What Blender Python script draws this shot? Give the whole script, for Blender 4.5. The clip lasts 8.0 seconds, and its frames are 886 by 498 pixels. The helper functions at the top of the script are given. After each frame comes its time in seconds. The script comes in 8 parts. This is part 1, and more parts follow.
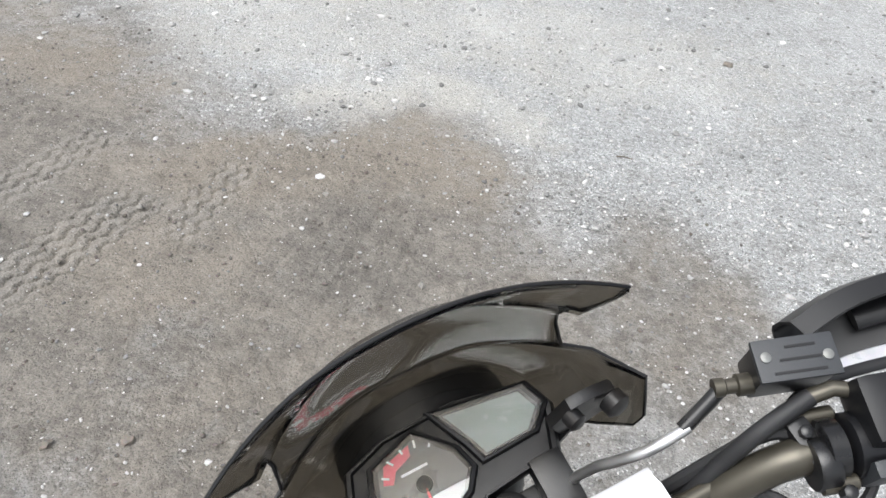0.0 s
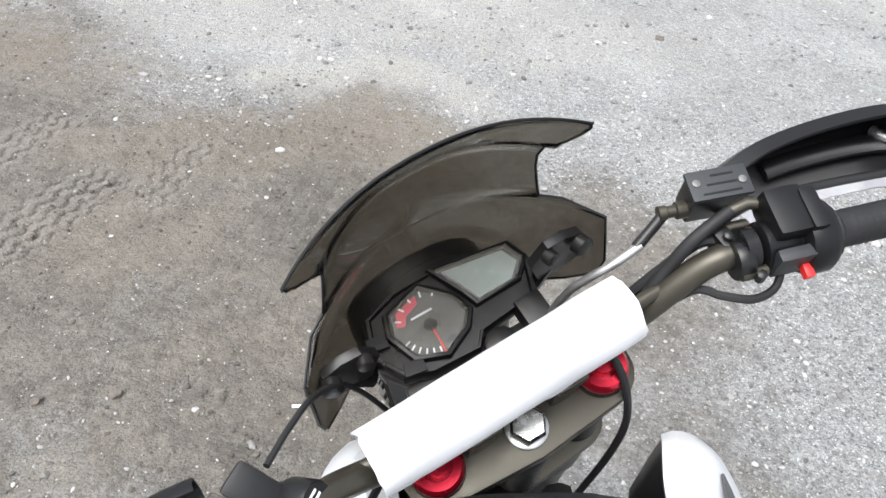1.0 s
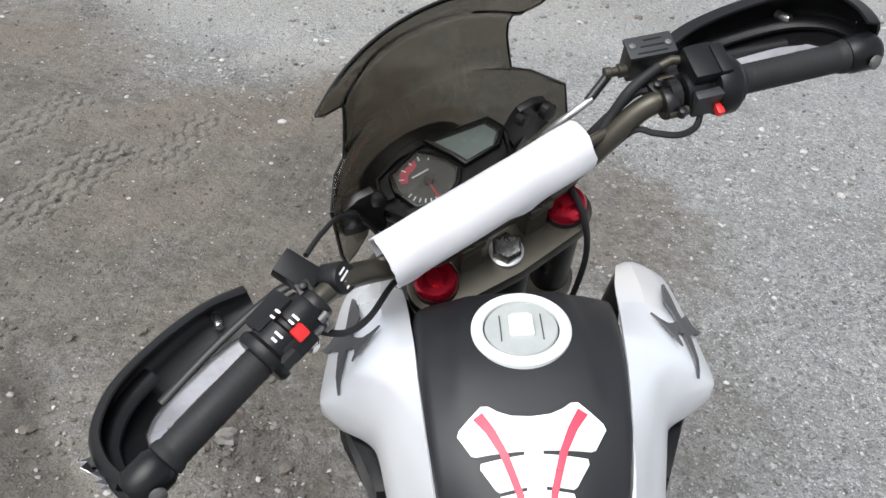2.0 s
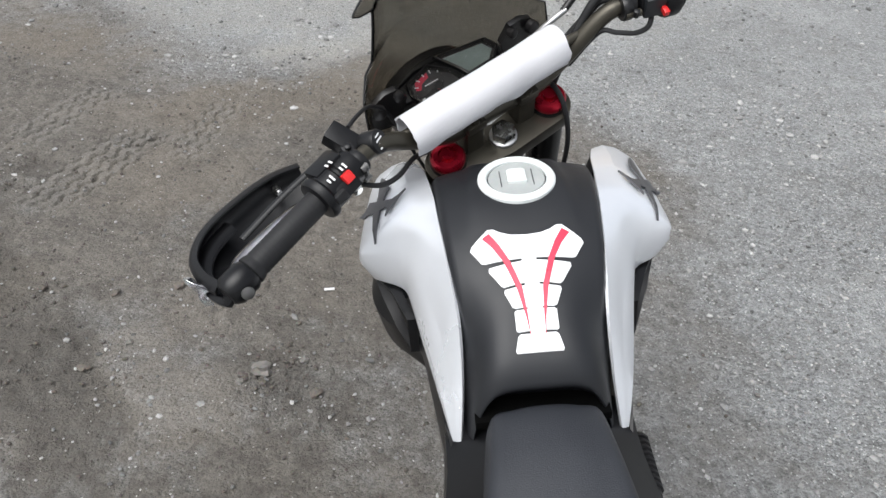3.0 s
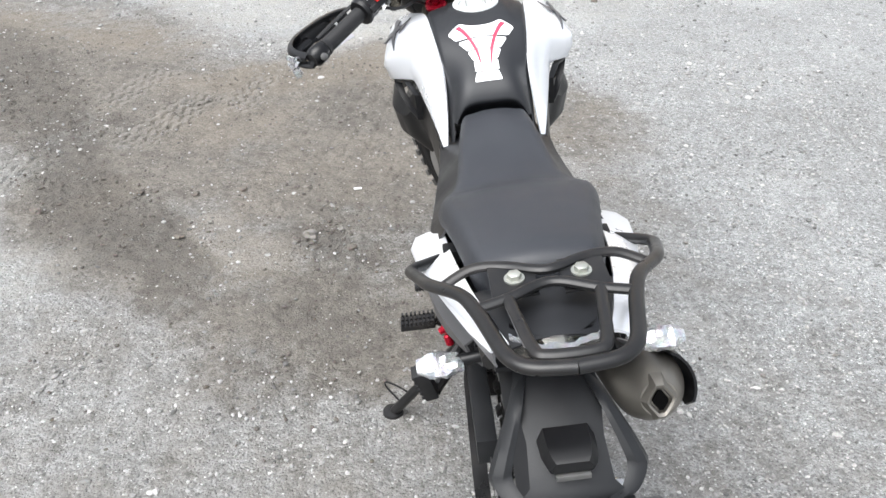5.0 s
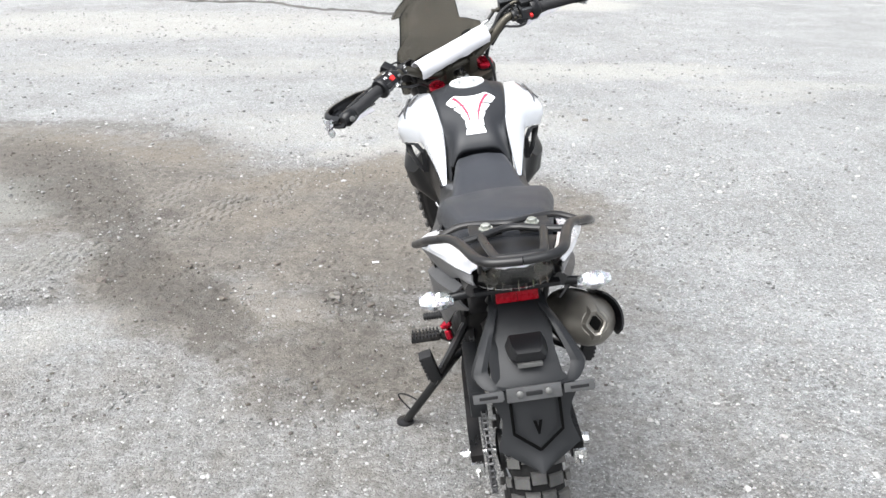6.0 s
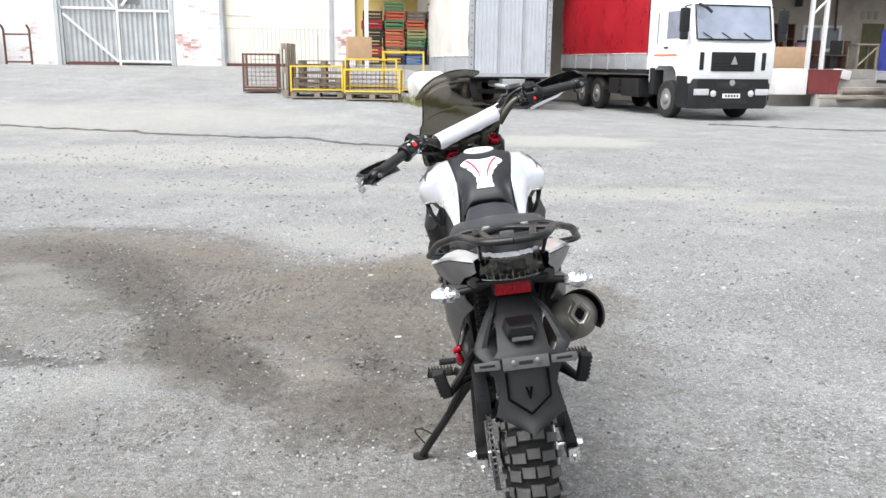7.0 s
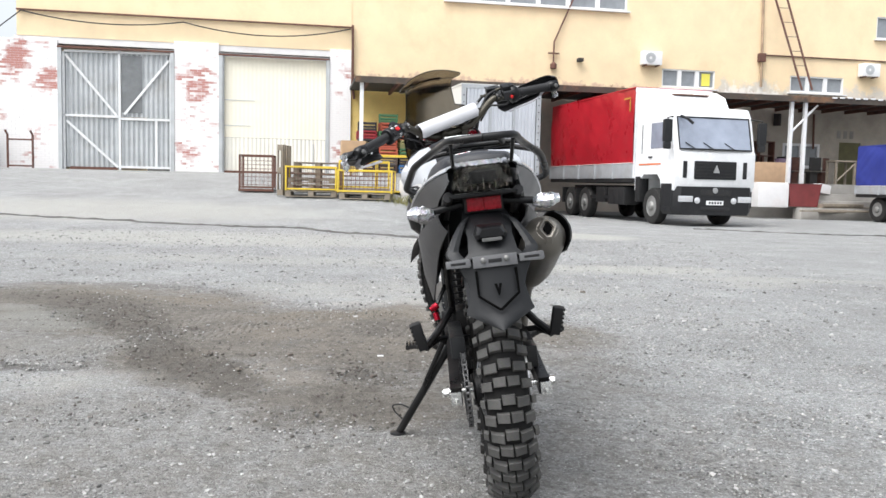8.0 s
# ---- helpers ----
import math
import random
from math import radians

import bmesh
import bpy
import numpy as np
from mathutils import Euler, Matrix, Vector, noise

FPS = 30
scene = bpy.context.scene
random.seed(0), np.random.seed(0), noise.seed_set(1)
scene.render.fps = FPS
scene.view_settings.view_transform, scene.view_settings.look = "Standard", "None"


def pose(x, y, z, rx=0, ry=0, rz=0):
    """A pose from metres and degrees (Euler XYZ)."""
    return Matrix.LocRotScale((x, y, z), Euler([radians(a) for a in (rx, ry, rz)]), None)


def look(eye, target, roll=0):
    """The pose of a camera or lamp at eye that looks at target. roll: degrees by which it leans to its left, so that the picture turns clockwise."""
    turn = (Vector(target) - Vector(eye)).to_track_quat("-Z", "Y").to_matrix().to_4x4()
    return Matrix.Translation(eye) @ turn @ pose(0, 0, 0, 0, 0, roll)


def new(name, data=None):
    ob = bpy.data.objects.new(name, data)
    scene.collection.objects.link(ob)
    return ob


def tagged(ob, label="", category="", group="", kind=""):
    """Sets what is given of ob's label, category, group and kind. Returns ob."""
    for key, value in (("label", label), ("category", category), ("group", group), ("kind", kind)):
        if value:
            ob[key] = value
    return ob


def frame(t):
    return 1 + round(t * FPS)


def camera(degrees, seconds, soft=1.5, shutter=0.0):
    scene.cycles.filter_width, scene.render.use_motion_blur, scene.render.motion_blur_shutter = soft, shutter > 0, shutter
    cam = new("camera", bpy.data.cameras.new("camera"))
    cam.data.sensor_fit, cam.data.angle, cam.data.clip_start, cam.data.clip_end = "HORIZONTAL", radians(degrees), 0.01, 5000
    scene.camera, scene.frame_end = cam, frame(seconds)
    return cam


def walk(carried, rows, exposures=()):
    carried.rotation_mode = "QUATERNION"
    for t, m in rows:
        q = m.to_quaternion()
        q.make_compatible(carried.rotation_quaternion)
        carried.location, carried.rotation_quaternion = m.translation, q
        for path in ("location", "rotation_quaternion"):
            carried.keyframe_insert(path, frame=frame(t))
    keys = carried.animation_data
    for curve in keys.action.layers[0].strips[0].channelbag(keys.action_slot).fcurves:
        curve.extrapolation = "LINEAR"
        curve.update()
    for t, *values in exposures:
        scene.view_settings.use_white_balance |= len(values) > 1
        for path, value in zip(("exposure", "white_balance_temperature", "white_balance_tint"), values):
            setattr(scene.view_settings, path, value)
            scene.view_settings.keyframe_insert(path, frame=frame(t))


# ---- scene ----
cam = camera(57.6, 8.0)
PATH = [
    (0.0, -0.2461, 0.6577, 1.5722, 51.47, -6.18, 4.14),
    (0.5, -0.2715, 0.5740, 1.5687, 51.82, -6.88, 1.64),
    (1.0, -0.2867, 0.4707, 1.5692, 51.71, -6.66, -0.50),
    (1.5, -0.2886, 0.3508, 1.5645, 51.73, -6.33, -1.34),
    (3.0, -0.3171, -0.0793, 1.5476, 53.55, -4.08, -2.90),
    (3.5, -0.3373, -0.2523, 1.5445, 53.20, -3.59, -4.15),
    (4.0, -0.3349, -0.4695, 1.5311, 53.68, -2.90, -4.18),
    (4.5, -0.3348, -0.6930, 1.5247, 54.41, -2.26, -3.80),
    (6.0, -0.3263, -1.5193, 1.4831, 66.84, -0.52, -2.82),
    (6.5, -0.3220, -1.7252, 1.4241, 72.81, -0.55, -1.79),
    (7.0, -0.2997, -1.9162, 1.2944, 77.05, -0.57, -0.80),
    (7.5, -0.2729, -2.0443, 1.0224, 81.10, -0.99, 0.08),
    (8.0, -0.2549, -2.0860, 0.8382, 85.50, -1.31, -1.31),
]
EXPO = [(0.0, 1.20), (1.0, 1.24), (1.7, 0.84), (3.0, 0.53), (3.5, 0.62), (4.5, 1.1), (6.0, 1.36), (6.5, 1.22), (7.0, 1.08), (8.0, 0.93)]
walk(cam, [(r[0], pose(*r[1:])) for r in PATH], EXPO)

# ---- light: bright overcast evening, soft sun from behind the camera and above ----
SUN_EL, SUN_AZ = 60.0, 228.0
world = bpy.data.worlds.new("world")
scene.world = world
world.use_nodes = True
wn, wl = world.node_tree.nodes, world.node_tree.links
sky = wn.new("ShaderNodeTexSky")
sky.sky_type = "NISHITA"
sky.sun_disc = False
sky.sun_elevation, sky.sun_rotation = radians(SUN_EL), radians(SUN_AZ)
sky.air_density, sky.dust_density, sky.ozone_density = 1.0, 4.0, 1.0
soft_sky = wn.new("ShaderNodeHueSaturation")
soft_sky.inputs["Saturation"].default_value = 0.32
wl.new(sky.outputs[0], soft_sky.inputs["Color"])
wl.new(soft_sky.outputs[0], wn["Background"].inputs[0])
wn["Background"].inputs[1].default_value = 0.15
sun = new("sun", bpy.data.lights.new("sun", "SUN"))
sun.data.energy, sun.data.angle, sun.data.color = 1.75, radians(60), (0.94, 0.975, 1.0)
sun.matrix_world = look((0, 0, 30), Vector((0, 0, 30)) - Vector((math.sin(radians(SUN_AZ)) * math.cos(radians(SUN_EL)), math.cos(radians(SUN_AZ)) * math.cos(radians(SUN_EL)), math.sin(radians(SUN_EL)))))


# ---- materials ----
def node(nt, kind, **values):
    n = nt.nodes.new("ShaderNode" + kind)
    for key, value in values.items():
        n.inputs[key.replace("_", " ")].default_value = value
    return n


def rgb(c, k=1.0):
    return (*(min(1.0, v * k) for v in c), 1.0)


def mat(name, base, rough=0.5, metal=0.0, var=0.12, scale=12.0, bump=0.15, grain=160.0, dirt=None, dirt_amount=0.3, rough_var=0.12, spec=0.5, coat=0.0):
    """A surface with colour variation at two scales, uneven gloss and a fine grain."""
    m = bpy.data.materials.new(name)
    m.use_nodes = True
    nt = m.node_tree
    b = nt.nodes["Principled BSDF"]
    co = node(nt, "TexCoord")
    big = node(nt, "TexNoise", Scale=scale, Detail=5.0, Roughness=0.6)
    fine = node(nt, "TexNoise", Scale=grain, Detail=3.0, Roughness=0.6)
    for n in (big, fine):
        nt.links.new(co.outputs["Object"], n.inputs["Vector"])
    mix = node(nt, "MixRGB")
    mix.inputs[1].default_value, mix.inputs[2].default_value = rgb(base, 1 - var), rgb(base, 1 + var)
    ramp = node(nt, "MapRange", From_Min=0.3, From_Max=0.7)
    nt.links.new(big.outputs["Fac"], ramp.inputs["Value"])
    nt.links.new(ramp.outputs[0], mix.inputs[0])
    speck = node(nt, "MixRGB")
    speck.blend_type = "MULTIPLY"
    speck.inputs[0].default_value = min(1.0, var * 1.5)
    nt.links.new(mix.outputs[0], speck.inputs[1])
    nt.links.new(fine.outputs["Color"], speck.inputs[2])
    out = speck
    tint = node(nt, "MixRGB")
    grey = node(nt, "MapRange", From_Min=0.52, From_Max=0.72, To_Max=dirt_amount)
    if dirt:
        patch = node(nt, "TexNoise", Scale=scale * 0.45, Detail=9.0, Roughness=0.7)
        nt.links.new(co.outputs["Object"], patch.inputs["Vector"])
        nt.links.new(patch.outputs["Fac"], grey.inputs["Value"])
        nt.links.new(grey.outputs[0], tint.inputs[0])
        nt.links.new(out.outputs[0], tint.inputs[1])
        tint.inputs[2].default_value = rgb(dirt)
        out = tint
    nt.links.new(out.outputs[0], b.inputs["Base Color"])
    gloss = node(nt, "MapRange", From_Min=0.25, From_Max=0.75, To_Min=max(0.02, rough - rough_var), To_Max=min(1.0, rough + rough_var))
    nt.links.new(big.outputs["Fac"], gloss.inputs["Value"])
    nt.links.new(gloss.outputs[0], b.inputs["Roughness"])
    b.inputs["Metallic"].default_value = metal
    b.inputs["Specular IOR Level"].default_value = spec
    b.inputs["Coat Weight"].default_value = coat
    if bump:
        bp = node(nt, "Bump", Strength=bump, Distance=0.002)
        nt.links.new(fine.outputs["Fac"], bp.inputs["Height"])
        nt.links.new(bp.outputs[0], b.inputs["Normal"])
    return m


def glass(name, colour, rough=0.03, ior=1.45):
    m = bpy.data.materials.new(name)
    m.use_nodes = True
    b = m.node_tree.nodes["Principled BSDF"]
    b.inputs["Base Color"].default_value = rgb(colour)
    b.inputs["Transmission Weight"].default_value = 1.0
    b.inputs["Roughness"].default_value, b.inputs["IOR"].default_value = rough, ior
    return m


BLACK_PLASTIC = mat("black plastic", (0.0065, 0.0066, 0.0075), 0.36, var=0.2, scale=9, bump=0.06, grain=900, dirt=(0.035, 0.033, 0.030), dirt_amount=0.15, spec=0.28)
TANK_BLACK = mat("matt black tank plastic", (0.0150, 0.0160, 0.0185), 0.44, var=0.12, scale=7, bump=0.10, grain=1100, spec=0.36)
SEAT_VINYL = mat("black seat vinyl", (0.0250, 0.0272, 0.0325), 0.46, var=0.10, scale=8, bump=0.30, grain=620, spec=0.38)
RUBBER = mat("black rubber", (0.014, 0.014, 0.015), 0.62, var=0.25, scale=25, bump=0.15, grain=400, spec=0.35)
TYRE_GAP = mat("dark tyre rubber", (0.018, 0.0175, 0.017), 0.85, var=0.3, scale=18, bump=0.3, grain=300, spec=0.2)
TYRE = mat("dusty tyre rubber", (0.088, 0.086, 0.082), 0.8, var=0.30, scale=18, bump=0.3, grain=300, dirt=(0.15, 0.138, 0.122), dirt_amount=0.6, spec=0.3)
SILVER = mat("silver white paint", (0.86, 0.88, 0.915), 0.33, metal=0.6, var=0.02, scale=5, bump=0.02, grain=1200, coat=0.3)
GREY_PANEL = mat("grey plastic side panel", (0.075, 0.075, 0.078), 0.42, var=0.1, scale=8, bump=0.06, grain=800, dirt=(0.2, 0.19, 0.17), dirt_amount=0.2, spec=0.4)
# shaded copy of the silver, for tail faces that turn down
SHADED_SILVER = mat("silver paint darkened for shade", (0.17, 0.17, 0.175), 0.4, metal=0.5, var=0.05, scale=6, bump=0.03, grain=900, dirt=(0.2, 0.19, 0.17), dirt_amount=0.2)
WHITE_PAPER = mat("white foam sheet", (0.55, 0.55, 0.57), 0.75, var=0.03, scale=14, bump=0.12, grain=260)
BRONZE = mat("dark bronze anodised metal", (0.066, 0.060, 0.047), 0.38, metal=0.65, var=0.1, scale=30, bump=0.04, grain=600)
STEEL_BLACK = mat("black painted steel", (0.010, 0.010, 0.0105), 0.34, metal=0.0, var=0.25, scale=14, bump=0.06, grain=520, dirt=(0.06, 0.05, 0.043), dirt_amount=0.25, spec=0.36)
CHROME = mat("zinc plated steel", (0.72, 0.72, 0.70), 0.25, metal=1.0, var=0.1, scale=60, bump=0.08, grain=500)
ZINC = mat("dull zinc plated steel", (0.42, 0.43, 0.39), 0.42, metal=0.7, var=0.15, scale=60, bump=0.1, grain=500)
ALUMINIUM = mat("raw aluminium", (0.52, 0.52, 0.52), 0.38, metal=0.9, var=0.1, scale=40, bump=0.1, grain=500)
EXHAUST = mat("dark stainless exhaust", (0.23, 0.215, 0.19), 0.42, metal=0.8, var=0.15, scale=12, bump=0.12, grain=700)
RED_METAL = mat("red anodised metal", (0.40, 0.008, 0.026), 0.28, metal=0.7, var=0.1, scale=40, bump=0.05, grain=400)
RED_PLASTIC = mat("red plastic", (0.65, 0.02, 0.02), 0.35, var=0.08, scale=40, bump=0.05)
RED_LENS = mat("red reflector", (0.33, 0.003, 0.012), 0.28, var=0.3, scale=90, bump=0.5, grain=320, spec=0.25)
CAP_WHITE = mat("white filler ring", (0.66, 0.69, 0.68), 0.4, var=0.04, scale=20, bump=0.05)
CAP_GREY = mat("brushed filler lid", (0.40, 0.42, 0.41), 0.42, metal=0.15, var=0.08, scale=30, bump=0.1)
PAD_WHITE = mat("white tank pad", (0.84, 0.85, 0.85), 0.35, var=0.03, scale=20, bump=0.05, coat=0.3)
PAD_RED = mat("red stripe film", (0.62, 0.03, 0.07), 0.35, var=0.05, scale=30, bump=0.05)
DECAL_DARK = mat("dark grey decal", (0.06, 0.06, 0.065), 0.4, var=0.1, scale=30, bump=0.05)
DIAL_DARK = mat("dark dial face", (0.03, 0.03, 0.032), 0.3, var=0.1, scale=30, bump=0.0)
LCD = mat("grey green display", (0.24, 0.29, 0.27), 0.25, var=0.06, scale=30, bump=0.0)
PRINT_WHITE = mat("white print", (0.8, 0.8, 0.8), 0.5, var=0.03, scale=60, bump=0.0)
SMOKY_LENS = glass("smoky lamp lens", (0.62, 0.62, 0.60), 0.04, 1.4)
FILM_BAND = mat("pale protective film", (0.34, 0.34, 0.37), 0.35, var=0.15, scale=30, bump=0.4, grain=120)
LAMP_MIRROR = mat("dark chromed lamp mirror", (0.36, 0.33, 0.28), 0.22, metal=0.85, var=0.5, scale=60, bump=0.8, grain=70)
LID_GREY = mat("dull grey lid plastic", (0.018, 0.020, 0.023), 0.55, var=0.15, scale=30, bump=0.1, grain=400)
BRACKET = mat("dark plated bracket steel", (0.12, 0.12, 0.122), 0.34, metal=0.6, var=0.15, scale=20, bump=0.08, grain=300)
GUARD_BLACK = mat("grained black guard plastic", (0.013, 0.0138, 0.0152), 0.46, var=0.15, scale=8, bump=0.2, grain=700, spec=0.32)
SCREW = mat("dull screw", (0.15, 0.15, 0.145), 0.45, metal=0.6, var=0.1, scale=60, bump=0.0)
SMOKED = glass("smoked windscreen plastic", (0.20, 0.185, 0.158), 0.06, 1.2)
CLEAR = glass("clear cover plastic", (0.95, 0.96, 0.97), 0.03, 1.45)
FILM = mat("crumpled clear film", (0.74, 0.75, 0.78), 0.13, metal=0.75, var=0.25, scale=60, bump=1.0, grain=90, coat=0.6)
# near black: deep shade of gaps, grooves and the outlet put into colour
SLOT_BLACK = mat("black recess shade", (0.002, 0.002, 0.002), 0.95, var=0.2, scale=40, bump=0.3, spec=0.05)
STONE = mat("brown clod", (0.15, 0.13, 0.112), 0.95, var=0.3, scale=40, bump=0.9, grain=120)
STONE_PALE = mat("grey pebble", (0.20, 0.188, 0.172), 0.9, var=0.25, scale=50, bump=0.6, grain=150)


# ---- mesh helpers ----
def tidy(bm):
    bmesh.ops.remove_doubles(bm, verts=bm.verts, dist=1e-6)
    bmesh.ops.recalc_face_normals(bm, faces=bm.faces)
    return bm


def mesh_of(name, bm, material, angle=38, smooth=True):
    me = bpy.data.meshes.new(name)
    tidy(bm)
    bm.to_mesh(me)
    bm.free()
    me.materials.append(material)
    if smooth:
        me.polygons.foreach_set("use_smooth", [True] * len(me.polygons))
        me.set_sharp_from_angle(angle=radians(angle))
    return me


def part(name, bm, material, parent, label="", angle=38, smooth=True):
    ob = new(name, mesh_of(name, bm, material, angle, smooth))
    ob.parent = parent
    return tagged(ob, label)


def thing(name, label, category, m=Matrix(), group="", kind=""):
    ob = new(name)
    ob.matrix_world = m
    ob.empty_display_size = 0.1
    return tagged(ob, label, category, group, kind)


def solid(name, bm, material, label, category, m=Matrix(), group="", kind="", angle=38, smooth=True):
    ob = new(name, mesh_of(name, bm, material, angle, smooth))
    ob.matrix_world = m
    return tagged(ob, label, category, group, kind)


def box(bm, c, s, bevel=0.0, m=None):
    r = bmesh.ops.create_cube(bm, size=1.0, matrix=(m or Matrix()) @ Matrix.Translation(c) @ Matrix.Diagonal((*s, 1)))
    if bevel:
        edges = list({e for v in r["verts"] for e in v.link_edges})
        bmesh.ops.bevel(bm, geom=edges, offset=bevel, segments=2, profile=0.7, affect="EDGES")
    return bm


def catmull(pts, n=6, closed=False):
    pts = [Vector(p) for p in pts]
    out = []
    k = len(pts)
    for i in range(k if closed else k - 1):
        p0 = pts[(i - 1) % k] if closed or i > 0 else pts[0]
        p1, p2 = pts[i], pts[(i + 1) % k]
        p3 = pts[(i + 2) % k] if closed or i + 2 < k else pts[-1]
        for j in range(n):
            t = j / n
            out.append(0.5 * (2 * p1 + (p2 - p0) * t + (2 * p0 - 5 * p1 + 4 * p2 - p3) * t * t + (3 * p1 - p0 - 3 * p2 + p3) * t ** 3))
    if not closed:
        out.append(pts[-1])
    return out


def tube(bm, pts, r, seg=10, closed=False, flat=1.0, up=None, m=None):
    """A tube along pts. r: one radius or one a point; flat: height over width of the section."""
    pts = [Vector(p) for p in pts]
    n = len(pts)
    rings = []
    side = None
    for i, p in enumerate(pts):
        a = pts[(i - 1) % n] if closed or i else p
        b = pts[(i + 1) % n] if closed or i < n - 1 else p
        d = (b - a).normalized()
        if up is not None:
            side = d.cross(Vector(up))
        elif side is None:
            side = d.orthogonal()
        side = (side - d * side.dot(d)).normalized()
        top = side.cross(d)
        rr = r[i] if isinstance(r, (list, tuple)) else r
        ring = []
        for k in range(seg):
            w = 2 * math.pi * (k + 0.5) / seg
            v = p + side * (rr * math.cos(w)) + top * (rr * flat * math.sin(w))
            ring.append(bm.verts.new(m @ v if m else v))
        rings.append(ring)
    for i in range(n if closed else n - 1):
        a, b = rings[i], rings[(i + 1) % n]
        for k in range(seg):
            bm.faces.new((a[k], a[(k + 1) % seg], b[(k + 1) % seg], b[k]))
    if not closed:
        bm.faces.new(rings[0])
        bm.faces.new(rings[-1])
    return bm


def bend(pts, r, n=4):
    """A line with rounded corners."""
    pts = [Vector(p) for p in pts]
    out = [pts[0]]
    for a, b, c in zip(pts, pts[1:], pts[2:]):
        u, v = (a - b), (c - b)
        p, q = b + u * min(0.45, r / u.length), b + v * min(0.45, r / v.length)
        out += [p.lerp(b, k / n).lerp(b.lerp(q, k / n), k / n) for k in range(n + 1)]
    return out + [pts[-1]]


def lathe(bm, profile, seg=32, m=None, closed=False):
    """Turns (radius, height) pairs round the z axis of m."""
    rings = []
    for r, h in profile:
        rings.append([bm.verts.new((m or Matrix()) @ Vector((r * math.cos(2 * math.pi * k / seg), r * math.sin(2 * math.pi * k / seg), h))) for k in range(seg)])
    for i in range(len(rings) if closed else len(rings) - 1):
        a, b = rings[i], rings[(i + 1) % len(rings)]
        for k in range(seg):
            bm.faces.new((a[k], a[(k + 1) % seg], b[(k + 1) % seg], b[k]))
    if not closed:
        bm.faces.new(rings[0])
        bm.faces.new(rings[-1])
    return bm


def grid(bm, rows, closed=False):
    vs = [[bm.verts.new(p) for p in row] for row in rows]
    for a, b in zip(vs, vs[1:]):
        n = len(a)
        for k in range(n if closed else n - 1):
            bm.faces.new((a[k], a[(k + 1) % n], b[(k + 1) % n], b[k]))
    return vs


def loft(bm, rows):
    """Closed rings joined and capped."""
    vs = grid(bm, rows, True)
    bm.faces.new(vs[0])
    bm.faces.new(vs[-1])
    return bm


def shell(bm, thickness):
    bmesh.ops.recalc_face_normals(bm, faces=bm.faces)
    bmesh.ops.solidify(bm, geom=list(bm.faces), thickness=thickness)
    return bm


def plate(bm, outline, depth, m=None, bevel=0.0):
    """An outline in the xy plane of m, extruded by depth along its z."""
    m = m or Matrix()
    lo = [bm.verts.new(m @ Vector((x, y, 0))) for x, y in outline]
    hi = [bm.verts.new(m @ Vector((x, y, depth))) for x, y in outline]
    n = len(outline)
    faces = [bm.faces.new(lo), bm.faces.new(hi)]
    for k in range(n):
        faces.append(bm.faces.new((lo[k], lo[(k + 1) % n], hi[(k + 1) % n], hi[k])))
    if bevel:
        bmesh.ops.recalc_face_normals(bm, faces=faces)
        bmesh.ops.bevel(bm, geom=list({e for f in faces[:2] for e in f.edges}), offset=bevel, segments=2, profile=0.7, affect="EDGES")
    return bm


def axis_pose(p, d, spin=None):
    """A pose at p whose z axis points along d."""
    return Matrix.Translation(p) @ Vector(d).to_track_quat("Z", "Y").to_matrix().to_4x4()


def B():
    return bmesh.new()


def ease(v, a, b):
    t = min(1.0, max(0.0, (v - a) / (b - a)))
    return t * t * (3 - 2 * t)


# ---- ground: one sheet, flat round the motorcycle, rising to the gates ----
def ground_z(x, y):
    up = 1.12 * ease(y, 9.0, 27.0) * ease(-x, -1.6, 1.4)
    return up - 0.13 * ease(x, 1.5, 5.0) * ease(y, 9.0, 19.0)


def stroke(points, n=4):
    """Blobs strung along a line of (x, y, radius, weight)."""
    out = []
    for p, q in zip(points, points[1:]):
        for k in range(n):
            x, y, r, w = (u + (v - u) * k / n for u, v in zip(p, q))
            out.append((x, y, r, r, w))
    return out


DIRT = [(-2.75, 3.35, 0.85, 0.85, 1.0), (-1.9, 2.95, 0.8, 0.9, 1.0), (-1.1, 2.65, 0.8, 0.62, 1.0), (-0.5, 2.6, 0.6, 0.75, 1.0), (-0.55, 1.95, 0.65, 0.5, 1.0), (-1.3, 1.95, 0.5, 0.55, 1.0), (-0.05, 2.3, 0.42, 0.55, 0.85),
        (-0.25, 1.4, 0.4, 0.5, 0.75), (0.5, 2.45, 0.32, 0.45, 0.85), (0.45, 1.85, 0.28, 0.4, 0.58), (0.42, 1.4, 0.22, 0.55, 0.42), (-0.85, 1.5, 0.55, 0.3, 0.75), (-2.5, 1.9, 0.7, 0.35, 0.6), (-0.9, 0.3, 1.6, 0.9, 0.46), (-0.5, 1.0, 0.55, 0.32, 1.0)]
DIRT += stroke([(-1.55, 1.85, 0.33, 1.0), (-1.27, 1.4, 0.25, 1.0), (-1.06, 1.1, 0.18, 0.9), (-0.92, 0.85, 0.12, 0.7)])
DARKER = stroke([(-2.95, 3.70, 0.22, 0.7), (-2.6, 3.56, 0.26, 0.85), (-2.2, 2.97, 0.24, 0.9), (-1.82, 2.34, 0.20, 1.0), (-1.57, 1.9, 0.18, 1.0), (-1.29, 1.47, 0.15, 1.05), (-1.10, 1.19, 0.12, 0.9), (-0.96, 0.93, 0.09, 0.7)])
